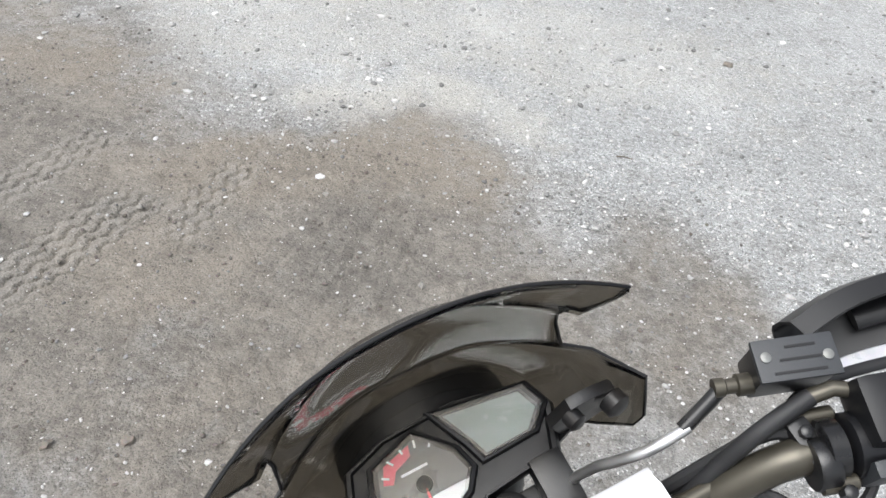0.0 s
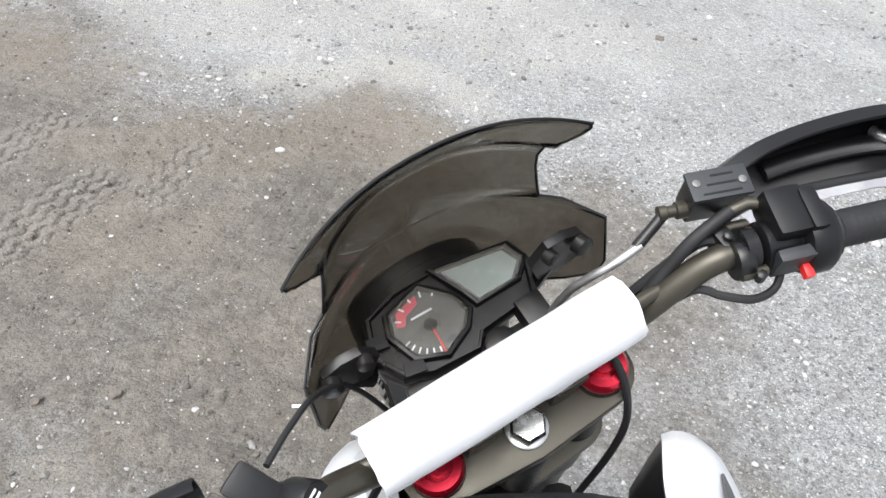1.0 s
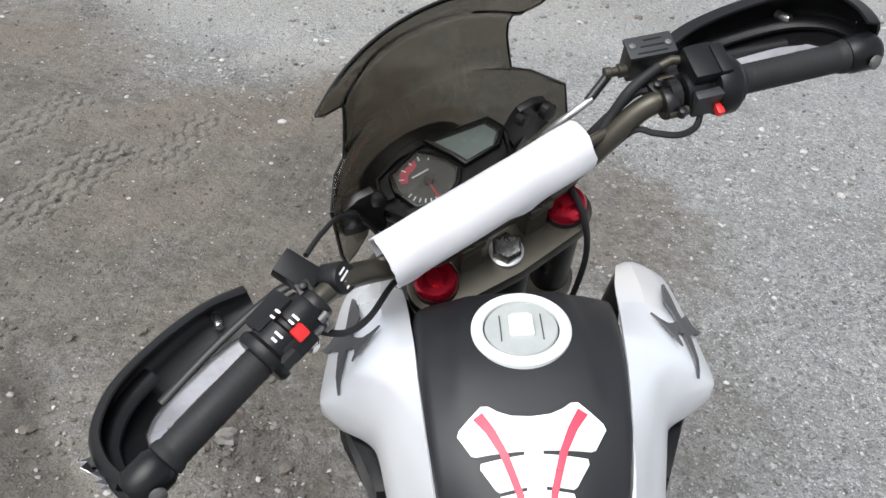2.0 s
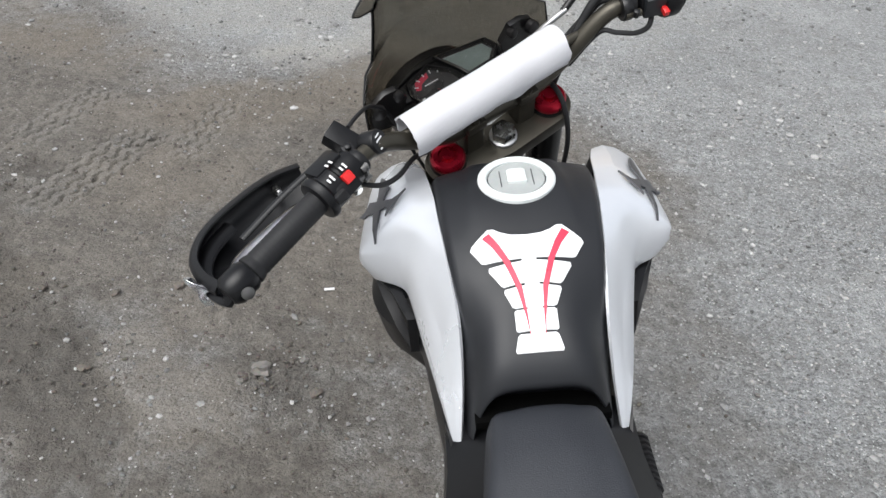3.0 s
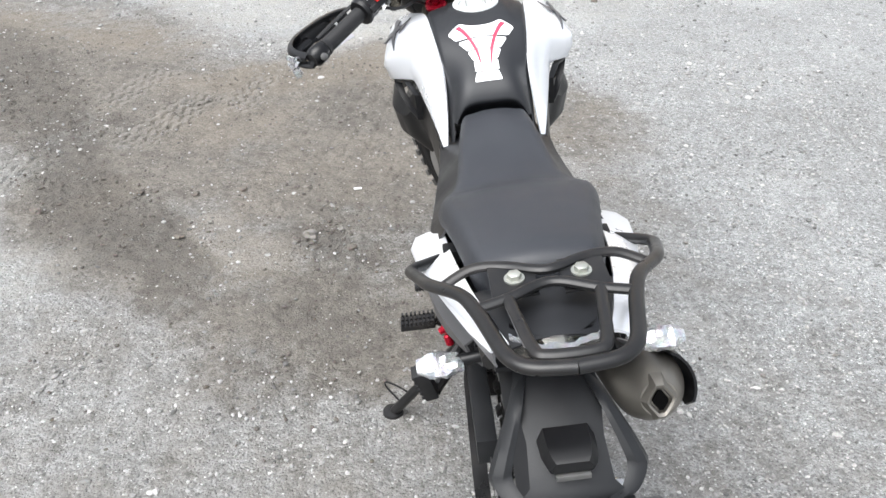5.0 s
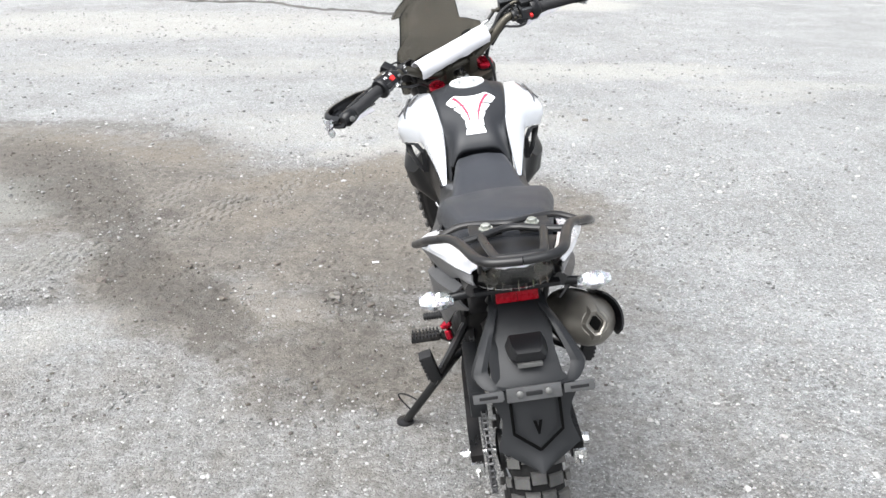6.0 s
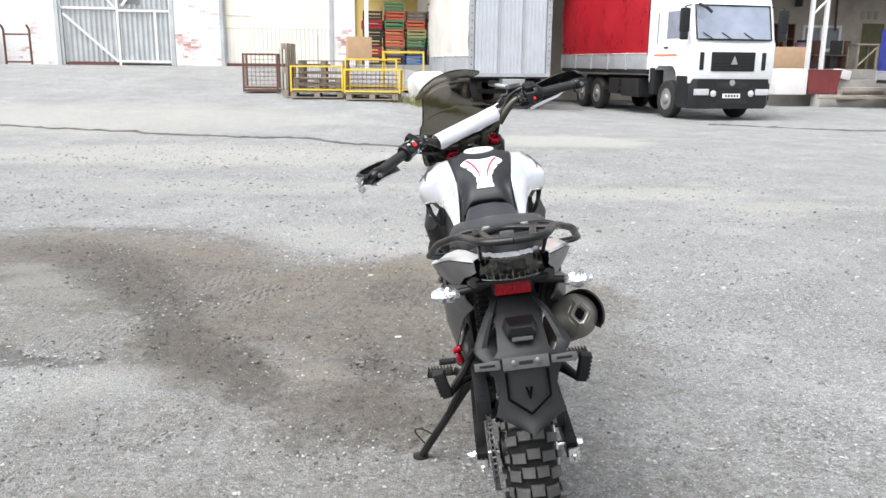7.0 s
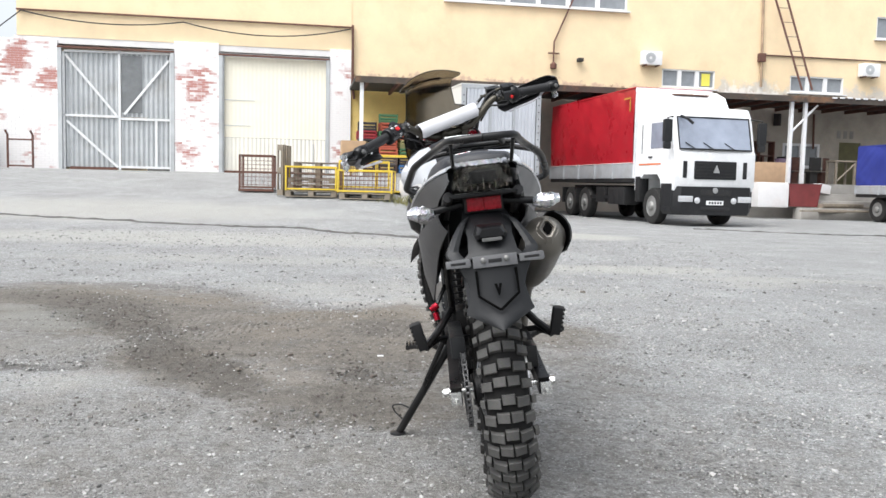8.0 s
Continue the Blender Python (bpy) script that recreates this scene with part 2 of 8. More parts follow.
DARKER += stroke([(-3.3, 3.5, 0.3, 0.6), (-3.6, 4.15, 0.2, 0.6), (-2.9, 4.35, 0.14, 0.75), (-2.2, 4.2, 0.12, 0.75), (-1.5, 3.72, 0.10, 0.6)])
# last three: dark dirt left of the bike, its soft contact shade painted in
DARKER += [(-0.75, 3.0, 0.4, 0.16, 0.5), (-0.45, 2.6, 0.22, 0.35, 0.6), (-0.58, 1.48, 0.16, 0.13, 1.0), (-0.38, 1.42, 0.13, 0.13, 0.8), (-0.45, 1.27, 0.12, 0.12, 0.7), (-0.6, 1.0, 0.12, 0.1, 0.8), (-1.5, 2.42, 0.1, 0.08, 0.9), (-1.75, 3.12, 0.3, 0.10, 0.5), (-2.3, 1.56, 0.55, 0.09, 1.1), (-0.9, 2.1, 0.3, 0.10, 0.45), (-0.55, 0.75, 0.3, 0.12, 0.5), (-0.55, 1.2, 0.22, 0.2, 0.55), (-0.42, 1.75, 0.3, 0.3, 0.5), (-0.45, 0.95, 0.2, 0.2, 0.55)]
RUSTY = [(-0.80, 3.0, 0.45, 0.22, 1.0), (-0.40, 3.05, 0.4, 0.25, 1.0), (-0.98, 2.45, 0.3, 0.25, 0.7), (-0.87, 1.33, 0.2, 0.22, 0.7), (-2.5, 3.85, 0.4, 0.22, 0.7), (-1.82, 3.5, 0.5, 0.22, 0.8), (-3.1, 4.15, 0.4, 0.2, 0.6), (-1.4, 1.75, 0.12, 0.2, 0.8), (-0.5, 2.0, 0.4, 0.3, 0.5), (-1.25, 2.9, 0.35, 0.2, 0.5)]
DUSTY = [(-2.55, 2.85, 0.28, 0.22, 1.0), (-2.3, 2.55, 0.22, 0.18, 0.9), (-2.85, 3.15, 0.22, 0.16, 0.9), (-1.95, 1.95, 0.35, 0.2, 0.5)]
PALE = [(-0.86, 1.38, 0.2, 0.2, 0.34), (-0.7, 1.2, 0.2, 0.16, 0.22), (1.6, 6.3, 1.6, 0.45, 0.8), (-0.3, 4.3, 1.8, 0.6, 0.6), (-0.4, 3.5, 0.55, 0.22, 0.75), (-0.92, 1.3, 0.26, 0.3, 0.30), (2.8, 5.2, 0.7, 0.25, 0.6), (-1.9, 1.2, 0.7, 0.3, 0.5), (3.2, 5.6, 1.0, 0.3, 0.7), (2.1, 12.2, 1.3, 1.0, 1.3), (-3.5, 9.5, 4.0, 1.2, 0.8), (-7.0, 14.0, 5.0, 2.0, 0.8), (-2.0, 6.6, 2.5, 0.6, 0.6)]


def blobs(items, x, y):
    w = 0.0
    for cx, cy, rx, ry, k in items:
        d = ((x - cx) / rx) ** 2 + ((y - cy) / ry) ** 2
        if d < 6:
            w = max(w, k * math.exp(-d * d * 0.5))
    return w


def field(items, x, y):
    """The same as blobs, for many places at once."""
    w = np.zeros(len(x))
    for cx, cy, rx, ry, k in items:
        d = ((x - cx) / rx) ** 2 + ((y - cy) / ry) ** 2
        w = np.maximum(w, np.where(d < 6, k * np.exp(-np.minimum(d, 6) ** 2 * 0.5), 0.0))
    return w


def steps(a, b, fine, far, grow):
    mid = list(np.arange(a, b + 1e-6, fine))
    lo, hi, d = [], [], fine
    while d < far:
        d *= grow
        lo.append((lo[-1] if lo else a) - d)
        hi.append((hi[-1] if hi else b) + d)
    return lo[::-1] + mid + hi


def finer(vals, a, b):
    return sorted(vals + [(u + v) / 2 for u, v in zip(vals, vals[1:]) if a < u < b])


# tread prints of heavy tyres in the dirt: x, y, bearing, half width, half length, pitch, depth
PRINTS = [(-1.31, 2.46, 66, 0.115, 0.36, 0.046, 0.013), (-1.53, 2.84, 68, 0.10, 0.30, 0.046, 0.011), (-1.86, 1.88, 60, 0.12, 0.30, 0.046, 0.011), (-0.99, 2.76, 76, 0.085, 0.30, 0.046, 0.010), (-0.42, 2.46, 78, 0.15, 0.46, 0.075, 0.006), (-0.72, 2.36, 74, 0.12, 0.3, 0.06, 0.004)]


def print_depth(x, y):
    for cx, cy, deg, half, length, pitch, depth in PRINTS:
        c, s = math.cos(radians(deg)), math.sin(radians(deg))
        u, v = (x - cx) * c + (y - cy) * s, (y - cy) * c - (x - cx) * s
        if abs(u) < length and abs(v) < half:
            zig = abs((u / 0.042) % 2 - 1)
            wave = math.sin(2 * math.pi * (v + (0.017 if pitch < 0.05 else 0.004) * ease(zig, 0.25, 0.75)) / pitch)
            fade = ease(half - abs(v), 0, 0.03) * ease(length - abs(u), 0, 0.12) * ease(noise.noise(Vector((x * 6, y * 6, 4))), -0.75, -0.15)
            return -0.75 * depth * ease(wave, 0.45, 0.85) * fade, fade * (1 - ease(wave, 0.30, 0.65)) * (pitch < 0.05)
    return 0.0, 0.0


def build_ground():
    xs, ys = finer(steps(-2.1, 1.0, 0.0125, 60, 1.07), -2.05, -0.3), finer(steps(0.6, 3.3, 0.0125, 60, 1.07), 1.65, 3.1)
    qs = [Vector((x, y, 0)) for y in ys for x in xs]
    px, py = np.array([q.x for q in qs]), np.array([q.y for q in qs])
    far1, far2 = Vector((7, 3, 1)), Vector((3, 9, 2))
    wob = np.array([noise.noise(q * 1.3) * 0.16 + noise.noise(q * 4.1) * 0.09 + noise.noise(q * 11.0) * 0.035 for q in qs])
    wob2 = np.array([noise.noise(q * 1.3 + far1) * 0.16 + noise.noise(q * 4.1 + far2) * 0.09 + noise.noise(q * 11.0 + far1) * 0.035 for q in qs])
    dirt, dark, pale = field(DIRT, px + wob, py + wob2), field(DARKER, px + wob, py + wob2), field(PALE, px + wob * 1.5, py + wob2 * 1.5)
    rusty, dusty = field(RUSTY, px + wob, py + wob2), field(DUSTY, px + wob, py + wob2)
    verts, trod = [], np.zeros(len(qs))
    for i, (q, d, k) in enumerate(zip(qs, dirt, dark)):
        x, y = q.x, q.y
        z = ground_z(x, y)
        near = ease(-abs(y - 2), -6, -3) * ease(-abs(x), -5, -3)
        if near > 0:
            clod = max(0.0, noise.noise(q * 21.0)) ** 1.5 * 0.010 + max(0.0, noise.noise(q * 43.0)) ** 1.5 * 0.006
            z += near * (0.006 * noise.noise(q * 2.2) + 0.004 * noise.noise(q * 7.0) * (0.3 + d) + clod * (0.35 + 0.5 * d + 1.6 * k) - 0.006 * k)
            dip, trod[i] = print_depth(x, y)
            z += dip
        verts.append((x, y, z))
    n = len(xs)
    faces = [(j * n + i, j * n + i + 1, (j + 1) * n + i + 1, (j + 1) * n + i) for j in range(len(ys) - 1) for i in range(n - 1)]
    me = bpy.data.meshes.new("ground")
    me.from_pydata(verts, [], faces)
    me.polygons.foreach_set("use_smooth", [True] * len(me.polygons))
    for name, data in (("dirt", dirt), ("pale", pale), ("dark", dark), ("rusty", rusty), ("dusty", dusty), ("trod", trod)):
        me.attributes.new(name, "FLOAT", "POINT").data.foreach_set("value", data)
    me.materials.append(ground_material())
    tagged(new("ground", me), "worn grey gravelly asphalt yard with brown dirt patches", "ground", kind="structure")


def ground_material():
    m = bpy.data.materials.new("gravelly asphalt and dirt")
    m.use_nodes = True
    nt = m.node_tree
    L = nt.links.new
    b = nt.nodes["Principled BSDF"]
    b.inputs["Specular IOR Level"].default_value = 0.3
    co = node(nt, "TexCoord")
    pos = co.outputs["Object"]

    def tex(kind, **k):
        n = node(nt, kind, **k)
        L(pos, n.inputs["Vector"])
        return n

    def mixed(fac, a, c, blend="MIX"):
        n = node(nt, "MixRGB")
        n.blend_type = blend
        for i, v in enumerate((fac, a, c)):
            if isinstance(v, (float, int)):
                n.inputs[i].default_value = v
            elif isinstance(v, tuple):
                n.inputs[i].default_value = v
            else:
                L(v, n.inputs[i])
        return n.outputs[0]

    def rng(v, a, c, lo=0.0, hi=1.0):
        n = node(nt, "MapRange", From_Min=a, From_Max=c, To_Min=lo, To_Max=hi)
        L(v, n.inputs["Value"])
        return n.outputs[0]

    def calc(op, a, c=0.0):
        n = node(nt, "Math")
        n.operation = op
        for i, v in enumerate((a, c)):
            if isinstance(v, (float, int)):
                n.inputs[i].default_value = v
            else:
                L(v, n.inputs[i])
        return n.outputs[0]

    def attr(name):
        n = node(nt, "Attribute")
        n.attribute_name = name
        return n.outputs["Fac"]

    wide = tex("TexNoise", Scale=0.7, Detail=6.0, Roughness=0.65)
    mid = tex("TexNoise", Scale=5.0, Detail=6.0, Roughness=0.7)
    grit = tex("TexNoise", Scale=140.0, Detail=4.0, Roughness=0.75)
    chips = tex("TexVoronoi", Scale=120.0, Randomness=1.0)
    chips2 = tex("TexVoronoi", Scale=240.0, Randomness=1.0)
    shade = node(nt, "SeparateColor")
    L(chips.outputs["Color"], shade.inputs[0])
    shade2 = node(nt, "SeparateColor")
    L(chips2.outputs["Color"], shade2.inputs[0])
    grains = tex("TexNoise", Scale=48.0, Detail=4.0, Roughness=0.7)
    patchy = tex("TexNoise", Scale=15.0, Detail=6.0, Roughness=0.75)
    broad = tex("TexNoise", Scale=1.9, Detail=7.0, Roughness=0.72)
    grey = mixed(rng(shade.outputs[0], 0.0, 1.0), (0.15, 0.15, 0.15, 1), (0.41, 0.41, 0.408, 1))
    grey = mixed(0.45, grey, mixed(rng(shade2.outputs[0], 0.0, 1.0), (0.11, 0.11, 0.11, 1), (0.50, 0.50, 0.495, 1)))
    grey = mixed(rng(mid.outputs["Fac"], 0.42, 0.70, 0.0, 0.6), grey, (0.232, 0.226, 0.217, 1))
    grey = mixed(rng(wide.outputs["Fac"], 0.38, 0.62, 0.0, 0.55), grey, (0.395, 0.394, 0.39, 1))
    grey = mixed(rng(broad.outputs["Fac"], 0.52, 0.68, 0.0, 0.55), grey, (0.205, 0.198, 0.188, 1))
    grey = mixed(rng(broad.outputs["Fac"], 0.46, 0.34, 0.0, 0.6), grey, (0.44, 0.437, 0.43, 1))
    grey = mixed(rng(patchy.outputs["Fac"], 0.46, 0.64, 0.0, 0.40), grey, (0.185, 0.181, 0.176, 1))
    grey = mixed(rng(grains.outputs["Fac"], 0.53, 0.63, 0.0, 0.46), grey, (0.105, 0.103, 0.10, 1))
    grey = mixed(rng(grains.outputs["Fac"], 0.46, 0.35, 0.0, 0.42), grey, (0.56, 0.557, 0.55, 1))
    grey = mixed(rng(shade2.outputs[1], 0.972, 0.985), grey, (0.66, 0.655, 0.645, 1))
    earth = mixed(rng(mid.outputs["Fac"], 0.34, 0.66), (0.104, 0.093, 0.080, 1), (0.210, 0.187, 0.161, 1))
    earth = mixed(rng(grit.outputs["Fac"], 0.35, 0.7, 0.0, 0.5), earth, (0.170, 0.149, 0.126, 1))
    earth = mixed(rng(broad.outputs["Fac"], 0.5, 0.66, 0.0, 0.5), earth, (0.226, 0.196, 0.164, 1))
    earth = mixed(0.18, earth, mixed(rng(shade2.outputs[0], 0.0, 1.0), (0.06, 0.053, 0.046, 1), (0.30, 0.272, 0.24, 1)))
    earth = mixed(rng(patchy.outputs["Fac"], 0.47, 0.62, 0.0, 0.65), earth, (0.090, 0.079, 0.068, 1))
    earth = mixed(rng(grains.outputs["Fac"], 0.55, 0.66, 0.0, 0.6), earth, (0.075, 0.067, 0.058, 1))
    earth = mixed(rng(grains.outputs["Fac"], 0.43, 0.33, 0.0, 0.45), earth, (0.27, 0.25, 0.225, 1))
    earth = mixed(rng(shade2.outputs[1], 0.996, 0.999), earth, (0.55, 0.53, 0.50, 1))

    def ragged(name, amount):
        rough = calc("ADD", calc("MULTIPLY", calc("SUBTRACT", mid.outputs["Fac"], 0.5), amount), calc("MULTIPLY", calc("SUBTRACT", patchy.outputs["Fac"], 0.5), amount))
        return calc("ADD", attr(name), rough)

    dirt = rng(ragged("dirt", 0.85), 0.03, 0.90, 0.0, 0.95)
    dark = rng(ragged("dark", 0.9), 0.30, 1.05, 0.0, 0.62)
    sand = mixed(rng(grit.outputs["Fac"], 0.3, 0.7), (0.34, 0.325, 0.297, 1), (0.52, 0.50, 0.46, 1))
    col = mixed(dirt, grey, earth)
    col = mixed(rng(ragged("rusty", 0.9), 0.25, 1.0, 0.0, 0.48), col, mixed(rng(grit.outputs["Fac"], 0.3, 0.7), (0.150, 0.126, 0.100, 1), (0.290, 0.246, 0.196, 1)))
    col = mixed(rng(ragged("dusty", 0.9), 0.25, 1.0, 0.0, 0.6), col, mixed(rng(grit.outputs["Fac"], 0.3, 0.7), (0.20, 0.20, 0.183, 1), (0.335, 0.338, 0.312, 1)))
    col = mixed(rng(ragged("pale", 0.9), 0.3, 0.9, 0.0, 0.7), col, sand)
    col = mixed(dark, col, mixed(rng(grains.outputs["Fac"], 0.36, 0.64), (0.052, 0.047, 0.042, 1), (0.120, 0.107, 0.094, 1)))
    col = mixed(rng(grit.outputs["Fac"], 0.32, 0.46, 0.55, 0.0), col, (0.05, 0.047, 0.043, 1))
    col = mixed(rng(attr("trod"), 0.0, 1.0, 0.0, 0.30), col, mixed(rng(grit.outputs["Fac"], 0.3, 0.7), (0.21, 0.195, 0.175, 1), (0.34, 0.32, 0.29, 1)))
    col = mixed(1.0, col, (0.978, 0.998, 1.0, 1), "MULTIPLY")
    L(col, b.inputs["Base Color"])
    b.inputs["Roughness"].default_value = 0.9
    stone = calc("MULTIPLY", rng(chips.outputs["Distance"], 0.0, 0.6, 1.0, 0.0), rng(dirt, 0.0, 1.0, 1.0, 0.35))
    fine = calc("ADD", calc("MULTIPLY", stone, 0.5), calc("MULTIPLY", grit.outputs["Fac"], 0.6))
    b1 = node(nt, "Bump", Strength=1.0, Distance=0.013)
    L(fine, b1.inputs["Height"])
    b3 = node(nt, "Bump", Strength=0.7, Distance=0.035)
    L(calc("ADD", mid.outputs["Fac"], calc("ADD", calc("MULTIPLY", patchy.outputs["Fac"], 0.6), calc("MULTIPLY", grains.outputs["Fac"], 0.35))), b3.inputs["Height"])
    L(b1.outputs[0], b3.inputs["Normal"])
    L(b3.outputs[0], b.inputs["Normal"])
    return m


build_ground()

# ---- motorcycle: leaning on its side stand, handlebar turned to its left ----
# bike frame: x to its right, y forward, z up in its own plane, origin where the rear tyre meets the ground
bike = thing("motorcycle", "silver and black dual-sport motorcycle leaning on its side stand", "motorcycle", pose(0, 0, 0, 0, -7.9, 0))
RAKE, STEER = radians(26), radians(30)
ax_a = Vector((0, -math.sin(RAKE), math.cos(RAKE)))
ax_s = Vector((math.cos(STEER), math.cos(RAKE) * math.sin(STEER), math.sin(RAKE) * math.sin(STEER)))
ax_f = ax_a.cross(ax_s)
STEM = Matrix.Translation((0.0, 0.951, 1.0)) @ Matrix((ax_s, ax_f, ax_a)).transposed().to_4x4()


def steer(bm):
    """From the steering frame (right, forward, up the steering axis) to the bike's."""
    bmesh.ops.transform(bm, matrix=STEM, verts=bm.verts)
    return bm


# wheels
def carcass(bm, R, half, m, knob):
    """The bare tyre under its tread blocks."""
    prof = []
    for k in range(15):
        w = -2.2 + 4.4 * k / 14
        prof.append((R - knob - half * 0.62 + half * 0.62 * math.cos(w), half * 0.93 * math.sin(max(-1.5, min(1.5, w))) * (1.0 if abs(w) < 1.6 else 0.86)))
    return lathe(bm, prof, 72, m, closed=True)


def tread_block(R, half, rows, knob, c, w, tilt):
    """One block of tread at angle nought, in the wheel's own frame."""
    bm = B()
    rings = []
    for k, h in ((1.0, -0.004), (0.96, knob - 0.0035), (0.84, knob)):
        ring = []
        for u, v in ((-1, -1), (1, -1), (1, 1), (-1, 1)):
            e = c + u * w * 0.5
            ang = v * 0.29 * 2 * math.pi / rows * (1.0 if abs(c) < 0.9 else 0.8) * k
            r = R - knob - half * 0.62 * (1 - math.cos(min(1.5, abs(e) * 1.25))) + h * (1 - 0.25 * tilt)
            x = half * (c + (e - c) * k) * 0.97 + (0.004 * tilt * (1 if c > 0 else -1) if h > 0 else 0)
            ring.append(Vector((r * math.cos(ang), r * math.sin(ang), x)))
        rings.append(ring)
    return mesh_of("tread_block", loft(bm, rings), TYRE, 30)


def wheel(name, centre, axle, R, half, rim_r, rows, label):
    m = axis_pose(centre, axle)
    root = new(name)
    root.parent = bike
    tagged(root, label)
    part("tyre", carcass(B(), R, half, m, 0.018), TYRE_GAP, root, "dusty knobby off-road tyre", 30)
    layout = (((-0.29, 0.54, 0.0), (0.29, 0.54, 0.0), (-0.82, 0.46, 0.3), (0.82, 0.46, 0.3)), ((-0.60, 0.56, 0.12), (0.0, 0.56, 0.0), (0.60, 0.56, 0.12), (-1.04, 0.20, 0.6), (1.04, 0.20, 0.6)))
    kinds = [[(tread_block(R, half, rows, 0.018, *b), 0.20 if abs(b[0]) > 0.4 else 0.0) for b in row] for row in layout]
    for i in range(rows):
        for me, late in kinds[i % 2]:
            ob = new("tread_block", me)
            ob.parent = root
            ob.matrix_basis = m @ Matrix.Rotation(2 * math.pi * (i + late) / rows, 4, "Z")
    bm = lathe(B(), [(rim_r, -0.030), (rim_r + 0.012, -0.036), (rim_r + 0.016, -0.030), (rim_r - 0.004, 0.0), (rim_r + 0.016, 0.030), (rim_r + 0.012, 0.036), (rim_r, 0.030), (rim_r - 0.014, 0.0)], 64, m, closed=True)
    part("rim", bm, STEEL_BLACK, root)
    part("hub", lathe(B(), [(0.018, -0.07), (0.05, -0.065), (0.05, -0.05), (0.028, -0.04), (0.028, 0.04), (0.05, 0.05), (0.05, 0.065), (0.018, 0.07)], 24, m), STEEL_BLACK, root)
    for i in range(28):
        w = 2 * math.pi * i / 28
        w2 = w + (0.5 if i % 4 < 2 else -0.5)
        z = 0.055 if i % 2 else -0.055
        bm = tube(B(), [m @ Vector((0.046 * math.cos(w), 0.046 * math.sin(w), z)), m @ Vector((rim_r * math.cos(w2), rim_r * math.sin(w2), z * 0.2))], 0.0018, 5)
        part("spoke", bm, ALUMINIUM, root)
    return root, m


AY = 0.045
AXLE = Vector((0, AY, 0.306))
rear_wheel, mr = wheel("rear_wheel", AXLE, (1, 0, 0), 0.306, 0.058, 0.225, 44, "black spoked rear wheel with knobby tyre")
f_axle = STEM @ Vector((0, 0.035, -0.74))
front_wheel, mf = wheel("front_wheel", f_axle, STEM.to_3x3() @ Vector((1, 0, 0)), 0.335, 0.044, 0.262, 46, "black spoked front wheel with knobby tyre")
part("brake_disc", lathe(B(), [(0.07, 0.070), (0.115, 0.070), (0.115, 0.074), (0.07, 0.074)], 40, mr, closed=True), ALUMINIUM, rear_wheel, "bare steel brake disc")
part("brake_disc", lathe(B(), [(0.09, -0.070), (0.13, -0.070), (0.13, -0.074), (0.09, -0.074)], 40, mf, closed=True), ALUMINIUM, front_wheel, "bare steel brake disc")

# sprocket and chain
CX = -0.088
bm = B()
teeth = []
for i in range(90):
    w = 2 * math.pi * i / 90
    teeth.append(((0.096 if i % 2 else 0.089) * math.cos(w), (0.096 if i % 2 else 0.089) * math.sin(w)))
plate(bm, teeth, 0.006, Matrix.Translation((CX - 0.003, AY, 0.306)) @ pose(0, 0, 0, 90, 0, 90))
part("sprocket", bm, STEEL_BLACK, bike)
chain = new("chain")
chain.parent = bike
tagged(chain, "oily steel drive chain round the sprocket")
loop = []
fs, fr = Vector((CX, 0.52, 0.37)), 0.034
for i in range(28):
    w = math.pi / 2 + math.pi * i / 27
    loop.append(Vector((CX, AY + 0.094 * math.cos(w), 0.306 + 0.094 * math.sin(w))))
for i in range(1, 24):
    t = i / 24
    loop.append(Vector((CX, AY + (0.52 - AY) * t, 0.212 + (0.336 - 0.212) * t - 0.012 * math.sin(math.pi * t))))
for i in range(9):
    w = -math.pi / 2 + math.pi * i / 8
    loop.append(fs + Vector((0, fr * math.cos(w), fr * math.sin(w))))
for i in range(1, 24):
    t = 1 - i / 24
    loop.append(Vector((CX, AY + (0.52 - AY) * t, 0.40 + (0.404 - 0.40) * t)))
total = sum((loop[i] - loop[i - 1]).length for i in range(len(loop)))
links = int(total / 0.0159)
pos_at, acc, k = [], 0.0, 0
for i in range(len(loop)):
    a, b = loop[i], loop[(i + 1) % len(loop)]
    while k * total / links < acc + (b - a).length and k < links:
        pos_at.append(a.lerp(b, (k * total / links - acc) / (b - a).length))
        k += 1
    acc += (b - a).length
link_mesh = []
for w in (0.009, 0.012):
    bm = B()
    for s in (-1, 1):
        box(bm, (s * w * 0.5, 0, 0), (0.0022, 0.0165, 0.0105), 0.0008)
    lathe(bm, [(0.0042, -0.006), (0.0042, 0.006)], 8, Matrix.Translation((0, 0.005, 0)) @ pose(0, 0, 0, 0, 90, 0))
    link_mesh.append(mesh_of("link", bm, BRACKET))
for i, p in enumerate(pos_at):
    q = pos_at[(i + 1) % len(pos_at)] - pos_at[i - 1]
    ob = new("link", link_mesh[i % 2])
    ob.parent = chain
    ob.matrix_basis = Matrix.Translation(p) @ pose(0, 0, 0, math.degrees(math.atan2(q.z, q.y)))

